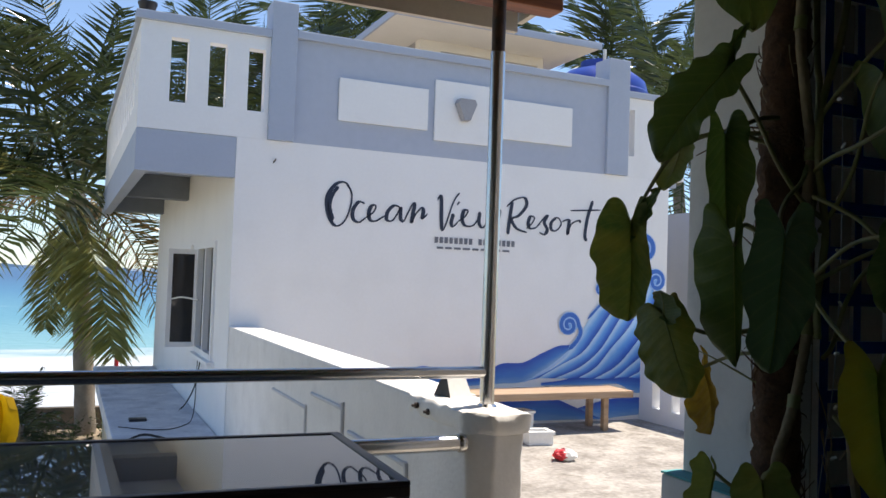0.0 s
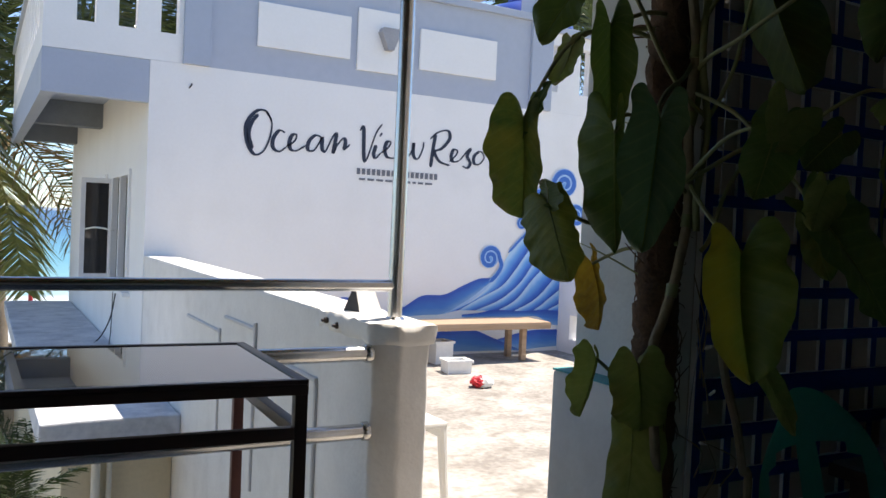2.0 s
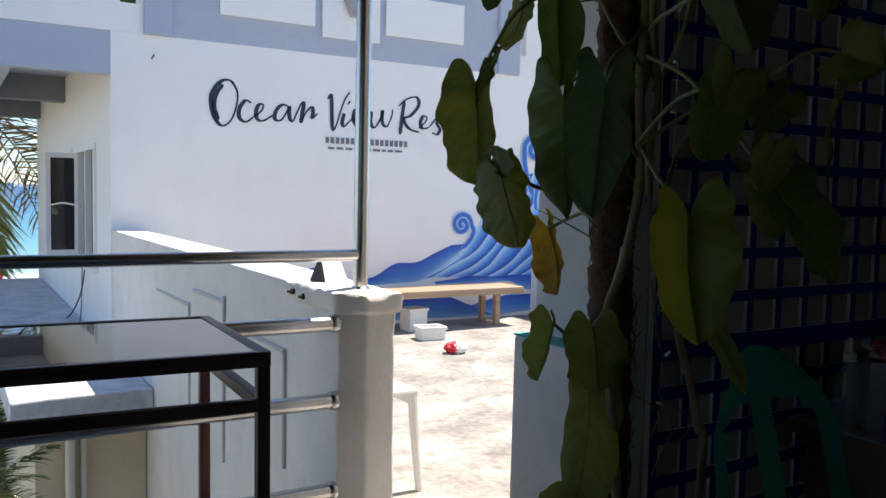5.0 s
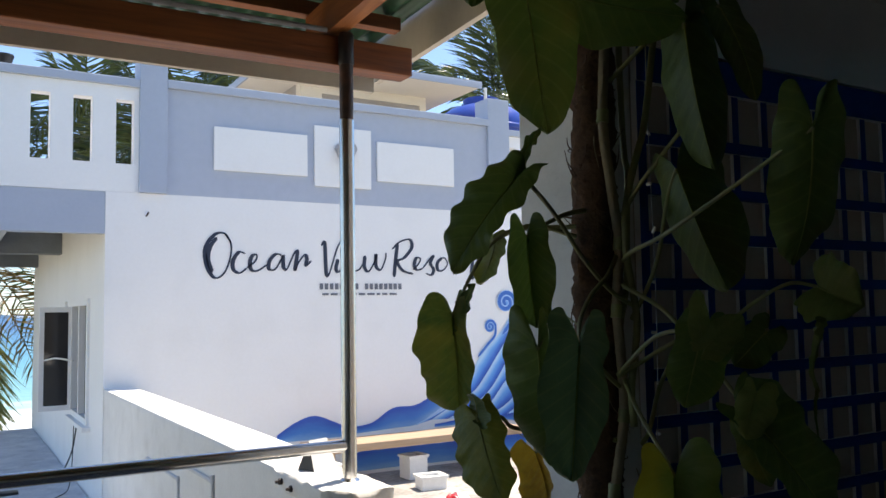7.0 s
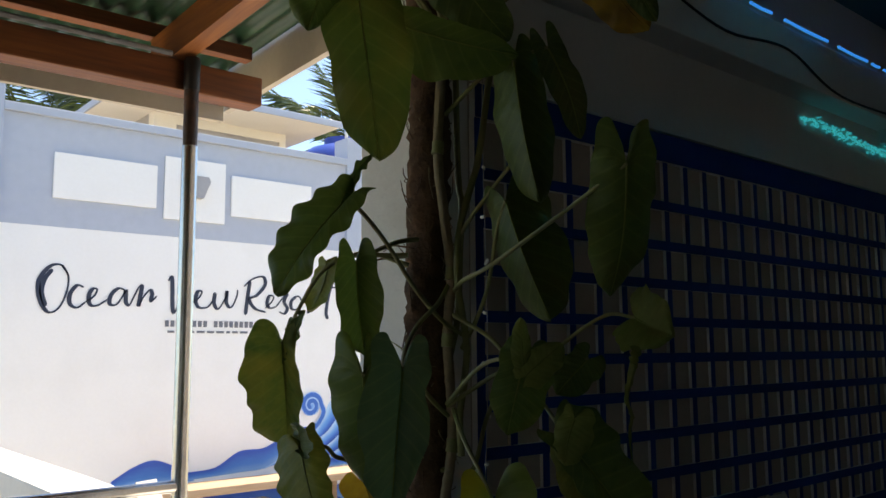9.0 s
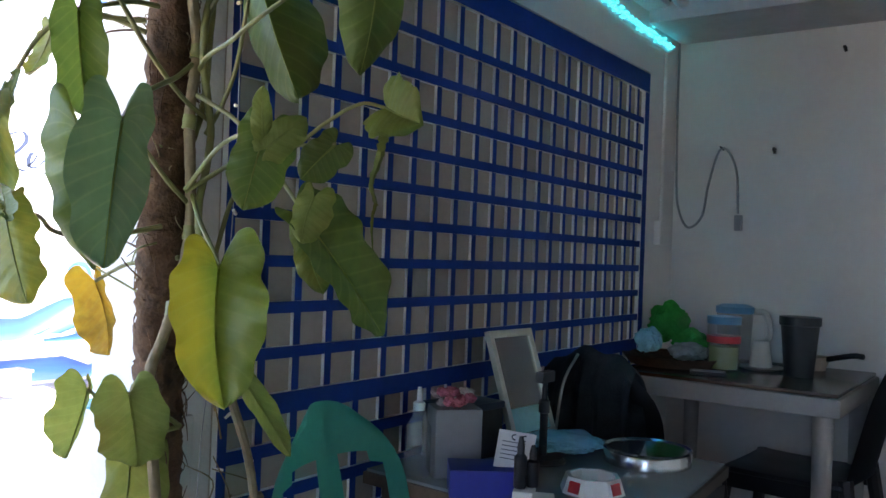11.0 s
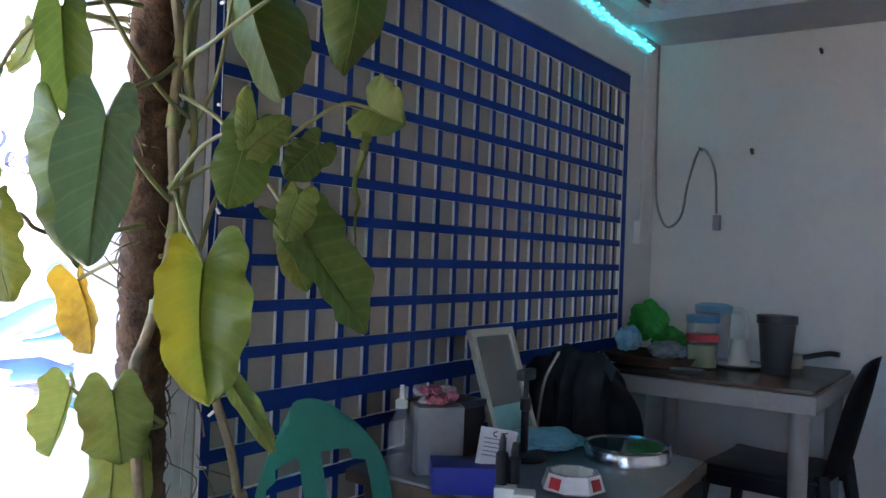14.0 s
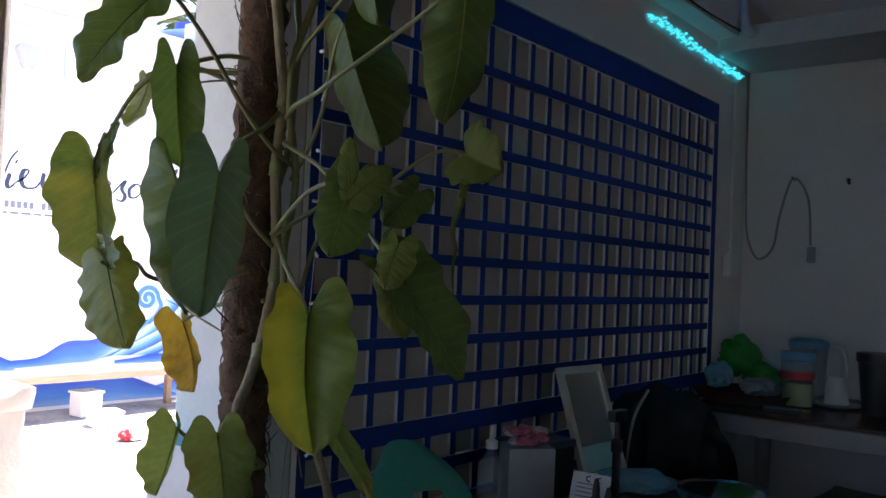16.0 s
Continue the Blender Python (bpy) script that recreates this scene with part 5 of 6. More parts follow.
part("nail", tube([(0.012, -5.405, 1.64), (-0.03, -5.405, 1.648)], 0.004, 6), CABLE, cord)
for y, z in ((-5.864, 2.017), (-5.614, 1.633)):
    nl = thing("wall_hook", pose(BX, y, z), "small dark hook in the cream wall", "hook", "hooks in the wall")
    part("hook_body", tube([(0.01, 0, 0), (-0.03, 0, 0), (-0.035, -0.008, -0.02)], 0.006, 6), CABLE, nl)
sw = thing("wall_switch", pose(2.51, TV - 0.006, 1.28), "cream switch box on the wall strip", "switch")
part("switch_box", box(-0.05, 0.05, -0.03, 0.001, -0.05, 0.05, 0.006), INNER, sw)
part("conduit", tube([(0, -0.01, 0.05), (0, -0.01, 0.75)], 0.007, 6), INNER, sw)

# ---- climbing plant ----
plant = thing("climbing_plant", pose(0, 0, 0), "climbing philodendron on a coconut-fibre pole beside the pillar", "climbing plant")
PX, PY = 0.036, -5.286
random.seed(3)
bm = tube([(PX + 0.01, PY, 0.0), (PX + 0.004, PY, 0.6), (PX - 0.005, PY, 1.2), (PX + 0.004, PY, 1.8), (PX, PY, 2.55)], 0.039, 20, n=60, lump=0.15)
smooth(part("fibre_pole", bm, COIR, plant, "brown coconut-fibre pole"), 85)
for k in range(260):          # loose fibres
    z = random.uniform(0.3, 2.3)
    a = random.uniform(2.2, 6.6)
    p = Vector((PX + 0.036 * math.cos(a), PY + 0.036 * math.sin(a), z))
    o, d = Vector((math.cos(a), math.sin(a), 0)), random.uniform(-0.030, 0.030)
    part("root", tube([p, p + o * 0.010 + Vector((0, 0, d)), p + o * random.uniform(0.008, 0.020) + Vector((random.uniform(-0.014, 0.014), 0, 2.2 * d))], 0.0015, 4, taper=0.0006, n=3), VINEGREY if k % 4 == 0 else COIR, plant)
for k in range(9):           # aerial roots that reach over to the pillar
    z = random.choice((1.02, 1.08, 1.15, 1.30, 1.46, 1.52, 1.62, 1.75)) + random.uniform(-0.03, 0.03)
    p = Vector((PX - 0.034, PY + random.uniform(-0.03, 0.02), z))
    e = p + Vector((random.uniform(-0.06, 0.03), random.uniform(0.02, 0.15), random.uniform(-0.06, 0.06)))
    part("aerial_root", tube([p, p.lerp(e, 0.5) + Vector((-0.012, 0, 0.008)), e], 0.0021, 5, taper=0.0010, n=4, lump=0.2), COIR if k % 3 else VINE, plant)
STEM_KNOTS = [(0.022, 2.4), (0.030, 1.95), (0.017, 1.71), (0.030, 1.596), (0.047, 1.482), (0.041, 1.421), (0.037, 1.362), (0.045, 1.246), (0.046, 1.178), (0.033, 1.11), (0.018, 1.052), (-0.002, 0.997), (-0.019, 0.956), (-0.022, 0.886), (-0.008, 0.80), (0.02, 0.55), (0.03, 0.05)]
part("main_stem", tube([(x, -5.338, z) for x, z in STEM_KNOTS], 0.0092, 10, n=10, lump=0.07), VINEGREY, plant)
for x, z in STEM_KNOTS[2:12:2]:
    part("node", tube([(x - 0.002, -5.338, z - 0.012), (x, -5.338, z), (x + 0.001, -5.338, z + 0.012)], 0.0112, 10, n=3, lump=0.05), VINE, plant)
part("main_stem", tube([(0.17, -5.33, 1.95), (0.119, -5.34, 1.721), (0.097, -5.34, 1.653), (0.068, -5.345, 1.585), (0.052, -5.35, 1.531), (0.050, -5.352, 1.462), (0.063, -5.35, 1.405), (0.072, -5.35, 1.347), (0.065, -5.35, 1.286), (0.052, -5.352, 1.227), (0.055, -5.352, 1.16)], 0.0066, 10, n=10, lump=0.05), VINE, plant)
part("main_stem", tube([(0.09, -5.30, 2.3), (0.098, -5.30, 1.722), (0.107, -5.30, 1.621), (0.100, -5.302, 1.516), (0.087, -5.31, 1.411), (0.059, -5.32, 1.337)], 0.0062, 10, n=8, lump=0.05), VINE, plant)
part("main_stem", tube([(0.02, -5.45, 1.02), (0.096, -5.40, 0.903), (0.133, -5.40, 0.811), (0.154, -5.40, 0.729), (0.169, -5.40, 0.657), (0.17, -5.36, 0.02)], 0.0078, 8, lump=0.05), VINEGREY, plant)
for k in range(9):
    x, z = random.uniform(0.08, 0.20), random.uniform(0.62, 0.95)
    part("twig", tube([(x, -5.33, z), (x + random.uniform(-0.05, 0.03), -5.34, z + 0.05), (x + random.uniform(-0.06, 0.06), -5.33, z + random.uniform(0.08, 0.16))], 0.0018, 5, taper=0.001, n=4, lump=0.2), VINEGREY, plant)
for k in range(5):
    z = 0.5 + k * 0.42
    part("wire_mesh", tube([(PX + 0.055, PY + 0.03, z), (PX + 0.05, PY + 0.055, z + 0.2), (PX + 0.056, PY + 0.04, z + 0.42)], 0.0022, 5), VINEGREY, plant)
HEART = [(0.0, 0.0), (-0.15, 0.085), (-0.27, 0.20), (-0.25, 0.35), (-0.07, 0.455), (0.14, 0.495), (0.36, 0.505), (0.58, 0.47), (0.77, 0.375), (0.90, 0.24), (0.97, 0.10), (1.0, 0.0)]


def leaf(base, tip, wide_a, wide_b, kind, stalk=()):
    """A heart-shaped blade from its stalk to its tip; wide_a and wide_b are where its two halves reach out widest."""
    b, t = Vector(base), Vector(tip)
    ax = t - b
    length = ax.length
    ax.normalize()
    reach = {}
    for s, wide in ((1, wide_a), (-1, wide_b)):
        v = Vector(wide) - b
        reach[s] = v - ax * v.dot(ax)
    width = (reach[1].length + reach[-1].length)
    out = (reach[1] - reach[-1]).cross(ax).normalized()
    if out.y > 0:
        out = -out
    ph = random.uniform(0, 6)
    sway = random.uniform(-0.05, 0.05)
    side = (reach[1] - reach[-1]).normalized()
    bm = bmesh.new()
    uvl = bm.loops.layers.uv.new("UVMap")
    edge = curve_pts([(x, y, 0) for x, y in HEART], 6)
    cols = 8
    spine = lambda x: b + ax * x * length + side * sway * length * math.sin(max(0, x) * 3.14) + out * length * (0.05 * math.sin(x * 2.8) - 0.05 * x * x)
    for s in (-1, 1):
        rows = []
        for e in edge:
            mx = max(0.0, min(1.0, e.x + 0.02))
            row = []
            for j in range(cols + 1):
                f = j / cols
                x = mx + (e.x - mx) * f
                scallop = 1 + (0.068 * math.sin(e.x * 10 + ph * 2 + s) + 0.035 * math.sin(e.x * 21 + ph * 3 + 2 * s)) * f
                lift = 0.030 * length * math.sin(x * 11 + ph + s * 1.7) * f * f + 0.024 * length * math.sin(x * 25 + ph * 3 + s) * f ** 3 + 0.012 * length * abs(math.sin((x - 0.35 * f) * 17)) * (1 - f) * f * 4 - 0.07 * width * f * f + 0.022 * width * math.sin(f * 3.14)
                row.append(bm.verts.new(spine(x) + reach[s] * (e.y * f / 0.495) * scallop + out * lift))
            rows.append(row)
        for i, (r, q) in enumerate(zip(rows, rows[1:])):
            for j in range(cols):
                if (r[j].co - r[j + 1].co).length > 1e-6:
                    fc = bm.faces.new((r[j], q[j], q[j + 1], r[j + 1]))
                    for lp, (e, k) in zip(fc.loops, ((edge[i], j), (edge[i + 1], j), (edge[i + 1], j + 1), (edge[i], j + 1))):
                        lp[uvl].uv = (e.x, s * k / cols)
    bmesh.ops.remove_doubles(bm, verts=bm.verts, dist=0.0005)
    lf = part("leaf", bm, LEAFMATS[kind], plant)
    part("midrib", tube([spine(k / 5) + out * 0.0006 for k in range(6)], 0.0019, 5, taper=0.0006, n=2), LEAFMATS["p" if kind in "gdby" else kind], lf)
    if stalk is None:
        return
    pts = [Vector(p) for p in stalk] or [b.lerp(Vector((PX, PY - 0.05, b.z - 0.08)), 0.5) + Vector((0, 0, 0.03)), Vector((PX, PY - 0.05, b.z - 0.08))]
    part("leaf_stalk", tube([b - ax * 0.003] + pts, 0.0032, 7, taper=0.0045, n=6, lump=0.04), VINE, plant)


random.seed(11)
leaf((-0.202, -5.401, 1.917), (-0.177, -5.426, 1.646), (-0.245, -5.371, 1.850), (-0.122, -5.443, 1.794), 'g', stalk=((-0.169, -5.397, 1.982), (-0.091, -5.400, 1.989), (-0.010, -5.381, 1.941), (0.057, -5.335, 1.849)))
leaf((-0.142, -5.406, 1.887), (0.025, -5.538, 1.831), (-0.070, -5.473, 1.895), (-0.042, -5.454, 1.794), 'g', stalk=((-0.160, -5.361, 1.938), (-0.131, -5.357, 1.996), (-0.034, -5.363, 1.963), (0.043, -5.335, 1.879)))
leaf((-0.281, -5.479, 1.556), (-0.366, -5.433, 1.425), (-0.329, -5.403, 1.538), (-0.313, -5.510, 1.506), 'g', stalk=((-0.225, -5.441, 1.556), (-0.149, -5.407, 1.514), (-0.070, -5.377, 1.450), (0.010, -5.354, 1.397), (0.085, -5.335, 1.369)))
leaf((-0.266, -5.457, 1.564), (-0.197, -5.431, 1.652), (-0.249, -5.452, 1.607), (-0.232, -5.465, 1.613), 'd', stalk=None)
leaf((-0.195, -5.388, 1.481), (-0.151, -5.350, 1.336), (-0.235, -5.395, 1.435), (-0.177, -5.433, 1.442), 'g', stalk=((-0.146, -5.366, 1.505), (-0.086, -5.353, 1.528), (-0.029, -5.335, 1.539)))
leaf((-0.138, -5.215, 1.489), (-0.165, -5.207, 1.412), (-0.146, -5.167, 1.448), (-0.154, -5.256, 1.443), 'p', stalk=((-0.139, -5.237, 1.498), (-0.102, -5.284, 1.515), (-0.049, -5.335, 1.492)))
leaf((-0.181, -5.134, 1.355), (-0.128, -5.063, 1.170), (-0.256, -5.119, 1.336), (-0.162, -5.160, 1.261), 'y', stalk=((-0.168, -5.173, 1.424), (-0.154, -5.214, 1.479), (-0.127, -5.259, 1.508), (-0.050, -5.335, 1.510)))
leaf((-0.178, -5.139, 1.350), (-0.192, -5.232, 1.415), (-0.187, -5.167, 1.384), (-0.189, -5.216, 1.378), 'd', stalk=None)
leaf((-0.251, -5.319, 1.194), (-0.249, -5.377, 1.071), (-0.266, -5.277, 1.122), (-0.232, -5.374, 1.148), 'y', stalk=((-0.201, -5.313, 1.192), (-0.167, -5.299, 1.171), (-0.104, -5.303, 1.164), (-0.007, -5.335, 1.186)))
leaf((-0.251, -5.319, 1.194), (-0.259, -5.319, 1.235), (-0.235, -5.278, 1.220), (-0.258, -5.368, 1.220), 'd', stalk=None)
leaf((-0.209, -5.525, 1.315), (-0.220, -5.516, 1.123), (-0.280, -5.526, 1.224), (-0.188, -5.563, 1.267), 'b', stalk=((-0.158, -5.467, 1.348), (-0.095, -5.419, 1.386), (-0.022, -5.380, 1.422), (0.042, -5.335, 1.461)))
leaf((-0.206, -5.424, 1.305), (-0.145, -5.370, 1.113), (-0.204, -5.341, 1.248), (-0.140, -5.381, 1.226), 'g', stalk=((-0.157, -5.396, 1.344), (-0.089, -5.375, 1.318), (-0.017, -5.357, 1.261), (0.044, -5.335, 1.226)))
leaf((0.019, -5.113, 1.084), (0.078, -5.074, 0.943), (-0.029, -5.110, 1.054), (0.082, -5.085, 0.972), 'o', stalk=((0.022, -5.166, 1.109), (0.020, -5.219, 1.123), (0.031, -5.281, 1.127), (0.030, -5.335, 1.137)))
leaf((-0.070, -5.244, 0.914), (-0.103, -5.248, 0.811), (-0.133, -5.259, 0.907), (-0.059, -5.227, 0.874), 'p', stalk=((-0.052, -5.269, 0.896), (-0.029, -5.298, 0.884), (-0.000, -5.335, 0.867)))
leaf((-0.065, -5.352, 0.922), (-0.022, -5.319, 0.795), (-0.122, -5.341, 0.910), (-0.027, -5.393, 0.895), 'p', stalk=((-0.064, -5.327, 0.915), (-0.026, -5.329, 0.901), (0.012, -5.334, 0.878), (0.044, -5.335, 0.855)))
leaf((-0.024, -5.300, 0.799), (-0.092, -5.333, 0.562), (-0.082, -5.284, 0.695), (0.002, -5.348, 0.724), 'p', stalk=((-0.017, -5.297, 0.819), (0.010, -5.311, 0.842), (0.042, -5.335, 0.854)))
leaf((-0.076, -5.299, 0.603), (-0.122, -5.291, 0.539), (-0.118, -5.270, 0.589), (-0.081, -5.312, 0.566), 'p')
leaf((-0.094, -5.587, 1.126), (-0.120, -5.639, 0.948), (-0.171, -5.596, 1.100), (-0.083, -5.673, 1.118), 'Y', stalk=((-0.042, -5.505, 1.156), (0.002, -5.418, 1.198), (0.049, -5.335, 1.246)))
leaf((0.025, -5.528, 1.822), (0.059, -5.549, 1.586), (0.062, -5.464, 1.698), (0.127, -5.531, 1.700), 'd', stalk=((0.078, -5.484, 1.699), (0.073, -5.425, 1.632), (0.063, -5.376, 1.583), (0.059, -5.335, 1.534)))
leaf((0.034, -5.743, 1.609), (0.119, -5.641, 1.425), (0.058, -5.635, 1.501), (0.112, -5.727, 1.561), 'd', stalk=((0.022, -5.620, 1.549), (0.009, -5.515, 1.497), (0.021, -5.451, 1.479), (0.030, -5.386, 1.464), (0.053, -5.335, 1.448)))
leaf((0.054, -5.474, 1.595), (0.078, -5.549, 1.394), (0.080, -5.437, 1.506), (0.160, -5.523, 1.523), 'd', stalk=((0.063, -5.441, 1.550), (0.077, -5.404, 1.461), (0.079, -5.370, 1.400), (0.074, -5.335, 1.347)))
leaf((-0.002, -5.562, 1.322), (-0.014, -5.572, 1.393), (-0.019, -5.555, 1.351), (0.004, -5.575, 1.353), 'p', stalk=None)
leaf((0.006, -5.557, 1.330), (-0.007, -5.530, 1.212), (-0.027, -5.524, 1.298), (0.039, -5.577, 1.274), 'g')
leaf((0.004, -5.564, 1.304), (0.041, -5.607, 1.353), (0.014, -5.581, 1.350), (0.034, -5.591, 1.302), 'p', stalk=None)
leaf((0.222, -5.610, 1.396), (0.219, -5.682, 1.367), (0.201, -5.691, 1.429), (0.174, -5.635, 1.342), 'p', stalk=((0.202, -5.568, 1.403), (0.177, -5.515, 1.371), (0.144, -5.455, 1.316), (0.113, -5.406, 1.285), (0.099, -5.374, 1.229), (0.091, -5.352, 1.149), (0.088, -5.335, 1.124)))
leaf((0.148, -5.565, 1.327), (0.115, -5.524, 1.270), (0.118, -5.535, 1.326), (0.150, -5.559, 1.272), 'd')
leaf((0.087, -5.582, 1.189), (0.217, -5.629, 1.022), (0.102, -5.609, 1.109), (0.190, -5.595, 1.200), 'd', stalk=((0.088, -5.535, 1.240), (0.078, -5.483, 1.300), (0.061, -5.429, 1.361), (0.044, -5.375, 1.395), (0.045, -5.335, 1.412)))
leaf((0.064, -5.606, 1.237), (0.055, -5.592, 1.166), (0.043, -5.582, 1.200), (0.085, -5.623, 1.197), 'p', stalk=None)
leaf((0.087, -5.568, 1.180), (0.109, -5.590, 1.089), (0.078, -5.558, 1.142), (0.120, -5.600, 1.130), 'y', stalk=None)
leaf((-0.021, -5.567, 0.963), (0.070, -5.572, 0.838), (-0.000, -5.565, 0.908), (0.024, -5.583, 0.924), 'p', stalk=((0.030, -5.495, 0.965), (0.077, -5.417, 0.991), (0.119, -5.335, 1.021)))
leaf((0.094, -5.543, 1.857), (0.155, -5.558, 1.705), (0.098, -5.524, 1.804), (0.137, -5.570, 1.798), 'd')
leaf((0.146, -5.610, 2.005), (0.229, -5.654, 1.890), (0.170, -5.592, 1.927), (0.211, -5.665, 1.951), 'o')
leaf((0.152, -5.666, 1.995), (0.210, -5.683, 1.892), (0.159, -5.648, 1.955), (0.204, -5.698, 1.929), 'd')
leaf((-0.246, -5.413, 2.004), (-0.259, -5.338, 1.863), (-0.304, -5.350, 1.956), (-0.220, -5.390, 1.922), 'g')
leaf((-0.085, -5.464, 2.014), (0.037, -5.507, 1.868), (-0.073, -5.433, 1.938), (0.010, -5.524, 1.956), 'd')

part("dried_tip", tube([(0.180, -5.64, 1.345), (0.195, -5.62, 1.31), (0.178, -5.62, 1.27), (0.190, -5.62, 1.235)], 0.0075, 6, taper=0.003, lump=0.5), LEAFMATS["p"], plant)
part("dried_tip", tube([(0.190, -5.62, 1.235), (0.182, -5.62, 1.205), (0.187, -5.62, 1.16)], 0.004, 5, taper=0.001, lump=0.4), LEAFMATS["y"], plant)

# ---- furniture in the porch ----
def monoblock(m, material, label, arms=True, slots=True):
    """Moulded plastic chair facing local -y."""
    t = thing("plastic_chair", m, label, "chair")
    bm = box(-0.21, 0.21, -0.21, 0.20, 0.415, 0.44, 0.012)
    bmesh.ops.subdivide_edges(bm, edges=bm.edges[:], cuts=2, use_grid_fill=True)
    for v in bm.verts:
        v.co.z -= 0.018 * math.cos(v.co.x * 5) * math.cos(v.co.y * 5)
    part("seat", bm, material, t)
    for sx in (-1, 1):
        part("leg", tube([(sx * 0.19, -0.19, 0.43), (sx * 0.215, -0.215, 0.2), (sx * 0.235, -0.235, 0)], 0.026, 8, taper=0.02), material, t)
        part("leg", tube([(sx * 0.18, 0.20, 0.45), (sx * 0.205, 0.24, 0.2), (sx * 0.225, 0.28, 0)], 0.026, 8, taper=0.02), material, t)
        part("side_rail", box(sx * 0.205 - 0.01, sx * 0.205 + 0.01, -0.19, 0.19, 0.36, 0.415, 0.004), material, t)
    part("front_rail", box(-0.19, 0.19, -0.215, -0.195, 0.36, 0.415, 0.004), material, t)
    # backrest: rounded plate with two tall slots
    bm = bmesh.new()
    nx, nz = 24, 20
    V = {}
    def bp(i, k):
        if (i, k) not in V:
            f, g = -1 + 2 * i / nx, k / nz
            half = 0.205 * (1 - max(0, (g - 0.55) / 0.45) ** 2.6 * 0.62)
            x = f * half
            z = 0.44 + 0.42 * g - 0.03 * abs(f) ** 3
            y = 0.20 + 0.10 * g + 0.05 * (1 - f * f) * 0.8
            V[(i, k)] = bm.verts.new((x, y, z))
        return V[(i, k)]
    for i in range(nx):
        for k in range(nz):
            f, g = -1 + 2 * (i + 0.5) / nx, (k + 0.5) / nz
            slot = slots and 0.16 < abs(f) < 0.78 and g < 0.74 - 0.5 * max(0, abs(f) - 0.45) ** 2
            if not slot:
                bm.faces.new((bp(i, k), bp(i + 1, k), bp(i + 1, k + 1), bp(i, k + 1)))
    bmesh.ops.solidify(bm, geom=bm.faces[:], thickness=0.014)
    part("backrest", bm, material, t)
    if arms:
        for sx in (-1, 1):
            part("armrest", tube([(sx * 0.195, 0.235, 0.66), (sx * 0.255, 0.08, 0.645), (sx * 0.265, -0.12, 0.635), (sx * 0.245, -0.21, 0.58), (sx * 0.22, -0.21, 0.43)], 0.021, 8), material, t)
    return t


monoblock(pose(0.375, -5.69, 0, 0, 0, 3), GREENPLASTIC, "green moulded plastic chair beside the desk", arms=False)
monoblock(pose(2.42, -5.80, 0, 0, 0, 176), BLACKPLASTIC, "black moulded plastic chair at the small table", arms=False, slots=False)
stool = thing("plastic_stool", pose(0.37, -3.55, 0), "white plastic stool behind the wall post", "stool")
part("seat", box(-0.15, 0.15, -0.15, 0.15, 0.375, 0.40, 0.014), WHITEPLASTIC, stool)
for sx in (-1, 1):
    for sy in (-1, 1):
        part("leg", tube([(sx * 0.13, sy * 0.13, 0.385), (sx * 0.14, sy * 0.14, 0.2), (sx * 0.155, sy * 0.155, 0)], 0.02, 8, taper=0.015), WHITEPLASTIC, stool)
    part("apron", box(sx * 0.14 - 0.006, sx * 0.14 + 0.006, -0.13, 0.13, 0.33, 0.376, 0.003), WHITEPLASTIC, stool)
jc = monoblock(pose(1.86, -5.42, 0, 0, 0, 84), BLACKPLASTIC, "black plastic chair with a dark jacket hung over it", arms=False)
jacket = thing("jacket", pose(1.86, -5.42, 0, 0, 0, 84), "dark grey jacket draped over the chair back", "jacket")
bm = bmesh.new()
rows = []
for j in range(15):
    g = j / 14
    row = []
    for i in range(25):
        f = -1 + i / 12
        ov = 1 - 2 * g
        y = 0.33 + (0.055 if g < 0.5 else -0.065) * min(1, abs(ov) * 4) + (0.03 if g < 0.5 else -0.02) * abs(ov) + 0.024 * math.sin(f * 13 + g * 4 + 0.8 * math.sin(f * 5)) * min(1, abs(ov) * 2)
        z = 0.885 - 0.50 * max(0, abs(ov) - 0.08) - 0.05 * f * f + 0.01 * math.sin(f * 7)
        row.append(bm.verts.new((f * (0.145 + 0.06 * abs(ov)), y, z)))
    rows.append(row)
for a, b in zip(rows, rows[1:]):
    for i in range(24):
        bm.faces.new((a[i], a[i + 1], b[i + 1], b[i]))
bmesh.ops.solidify(bm, geom=bm.faces[:], thickness=0.006)
part("cloth_body", bm, mat("dark_jacket_cloth", (0.065, 0.075, 0.085), 0.85, (0.025, 0.03, 0.037), 18, 200, 0.3), jacket)
part("zip_edge", tube([(0.03, 0.375, 0.868), (0.045, 0.428, 0.78), (0.06, 0.440, 0.62), (0.07, 0.446, 0.46)], 0.0045, 6), mat("pale_zip", (0.5, 0.5, 0.46), 0.6), jacket)

TABLEGREY = mat("grey_table_plastic", (0.42, 0.40, 0.38), 0.5, (0.35, 0.33, 0.31), 6, 60, 0.1)
st = thing("small_table", pose(1.92, -6.02, 0), "grey plastic table with a brown printed top", "table")
part("tabletop", box(0.01, 0.74, 0.01, 0.74, 0.762, 0.774, 0.004), wood("dark_table_print", (0.13, 0.07, 0.045), (0.06, 0.03, 0.02), 1, 0.25), st, "dark brown printed table top")
part("apron", box(0.0, 0.75, 0.0, 0.75, 0.70, 0.761, 0.01), TABLEGREY, st)
for x, y in ((0.06, 0.06), (0.69, 0.06), (0.06, 0.69), (0.69, 0.69)):
    part("leg", turned([(0.024, 0), (0.029, 0.45), (0.032, 0.70)], 14, m=pose(x, y, 0)), TABLEGREY, st)
TZ = 0.775
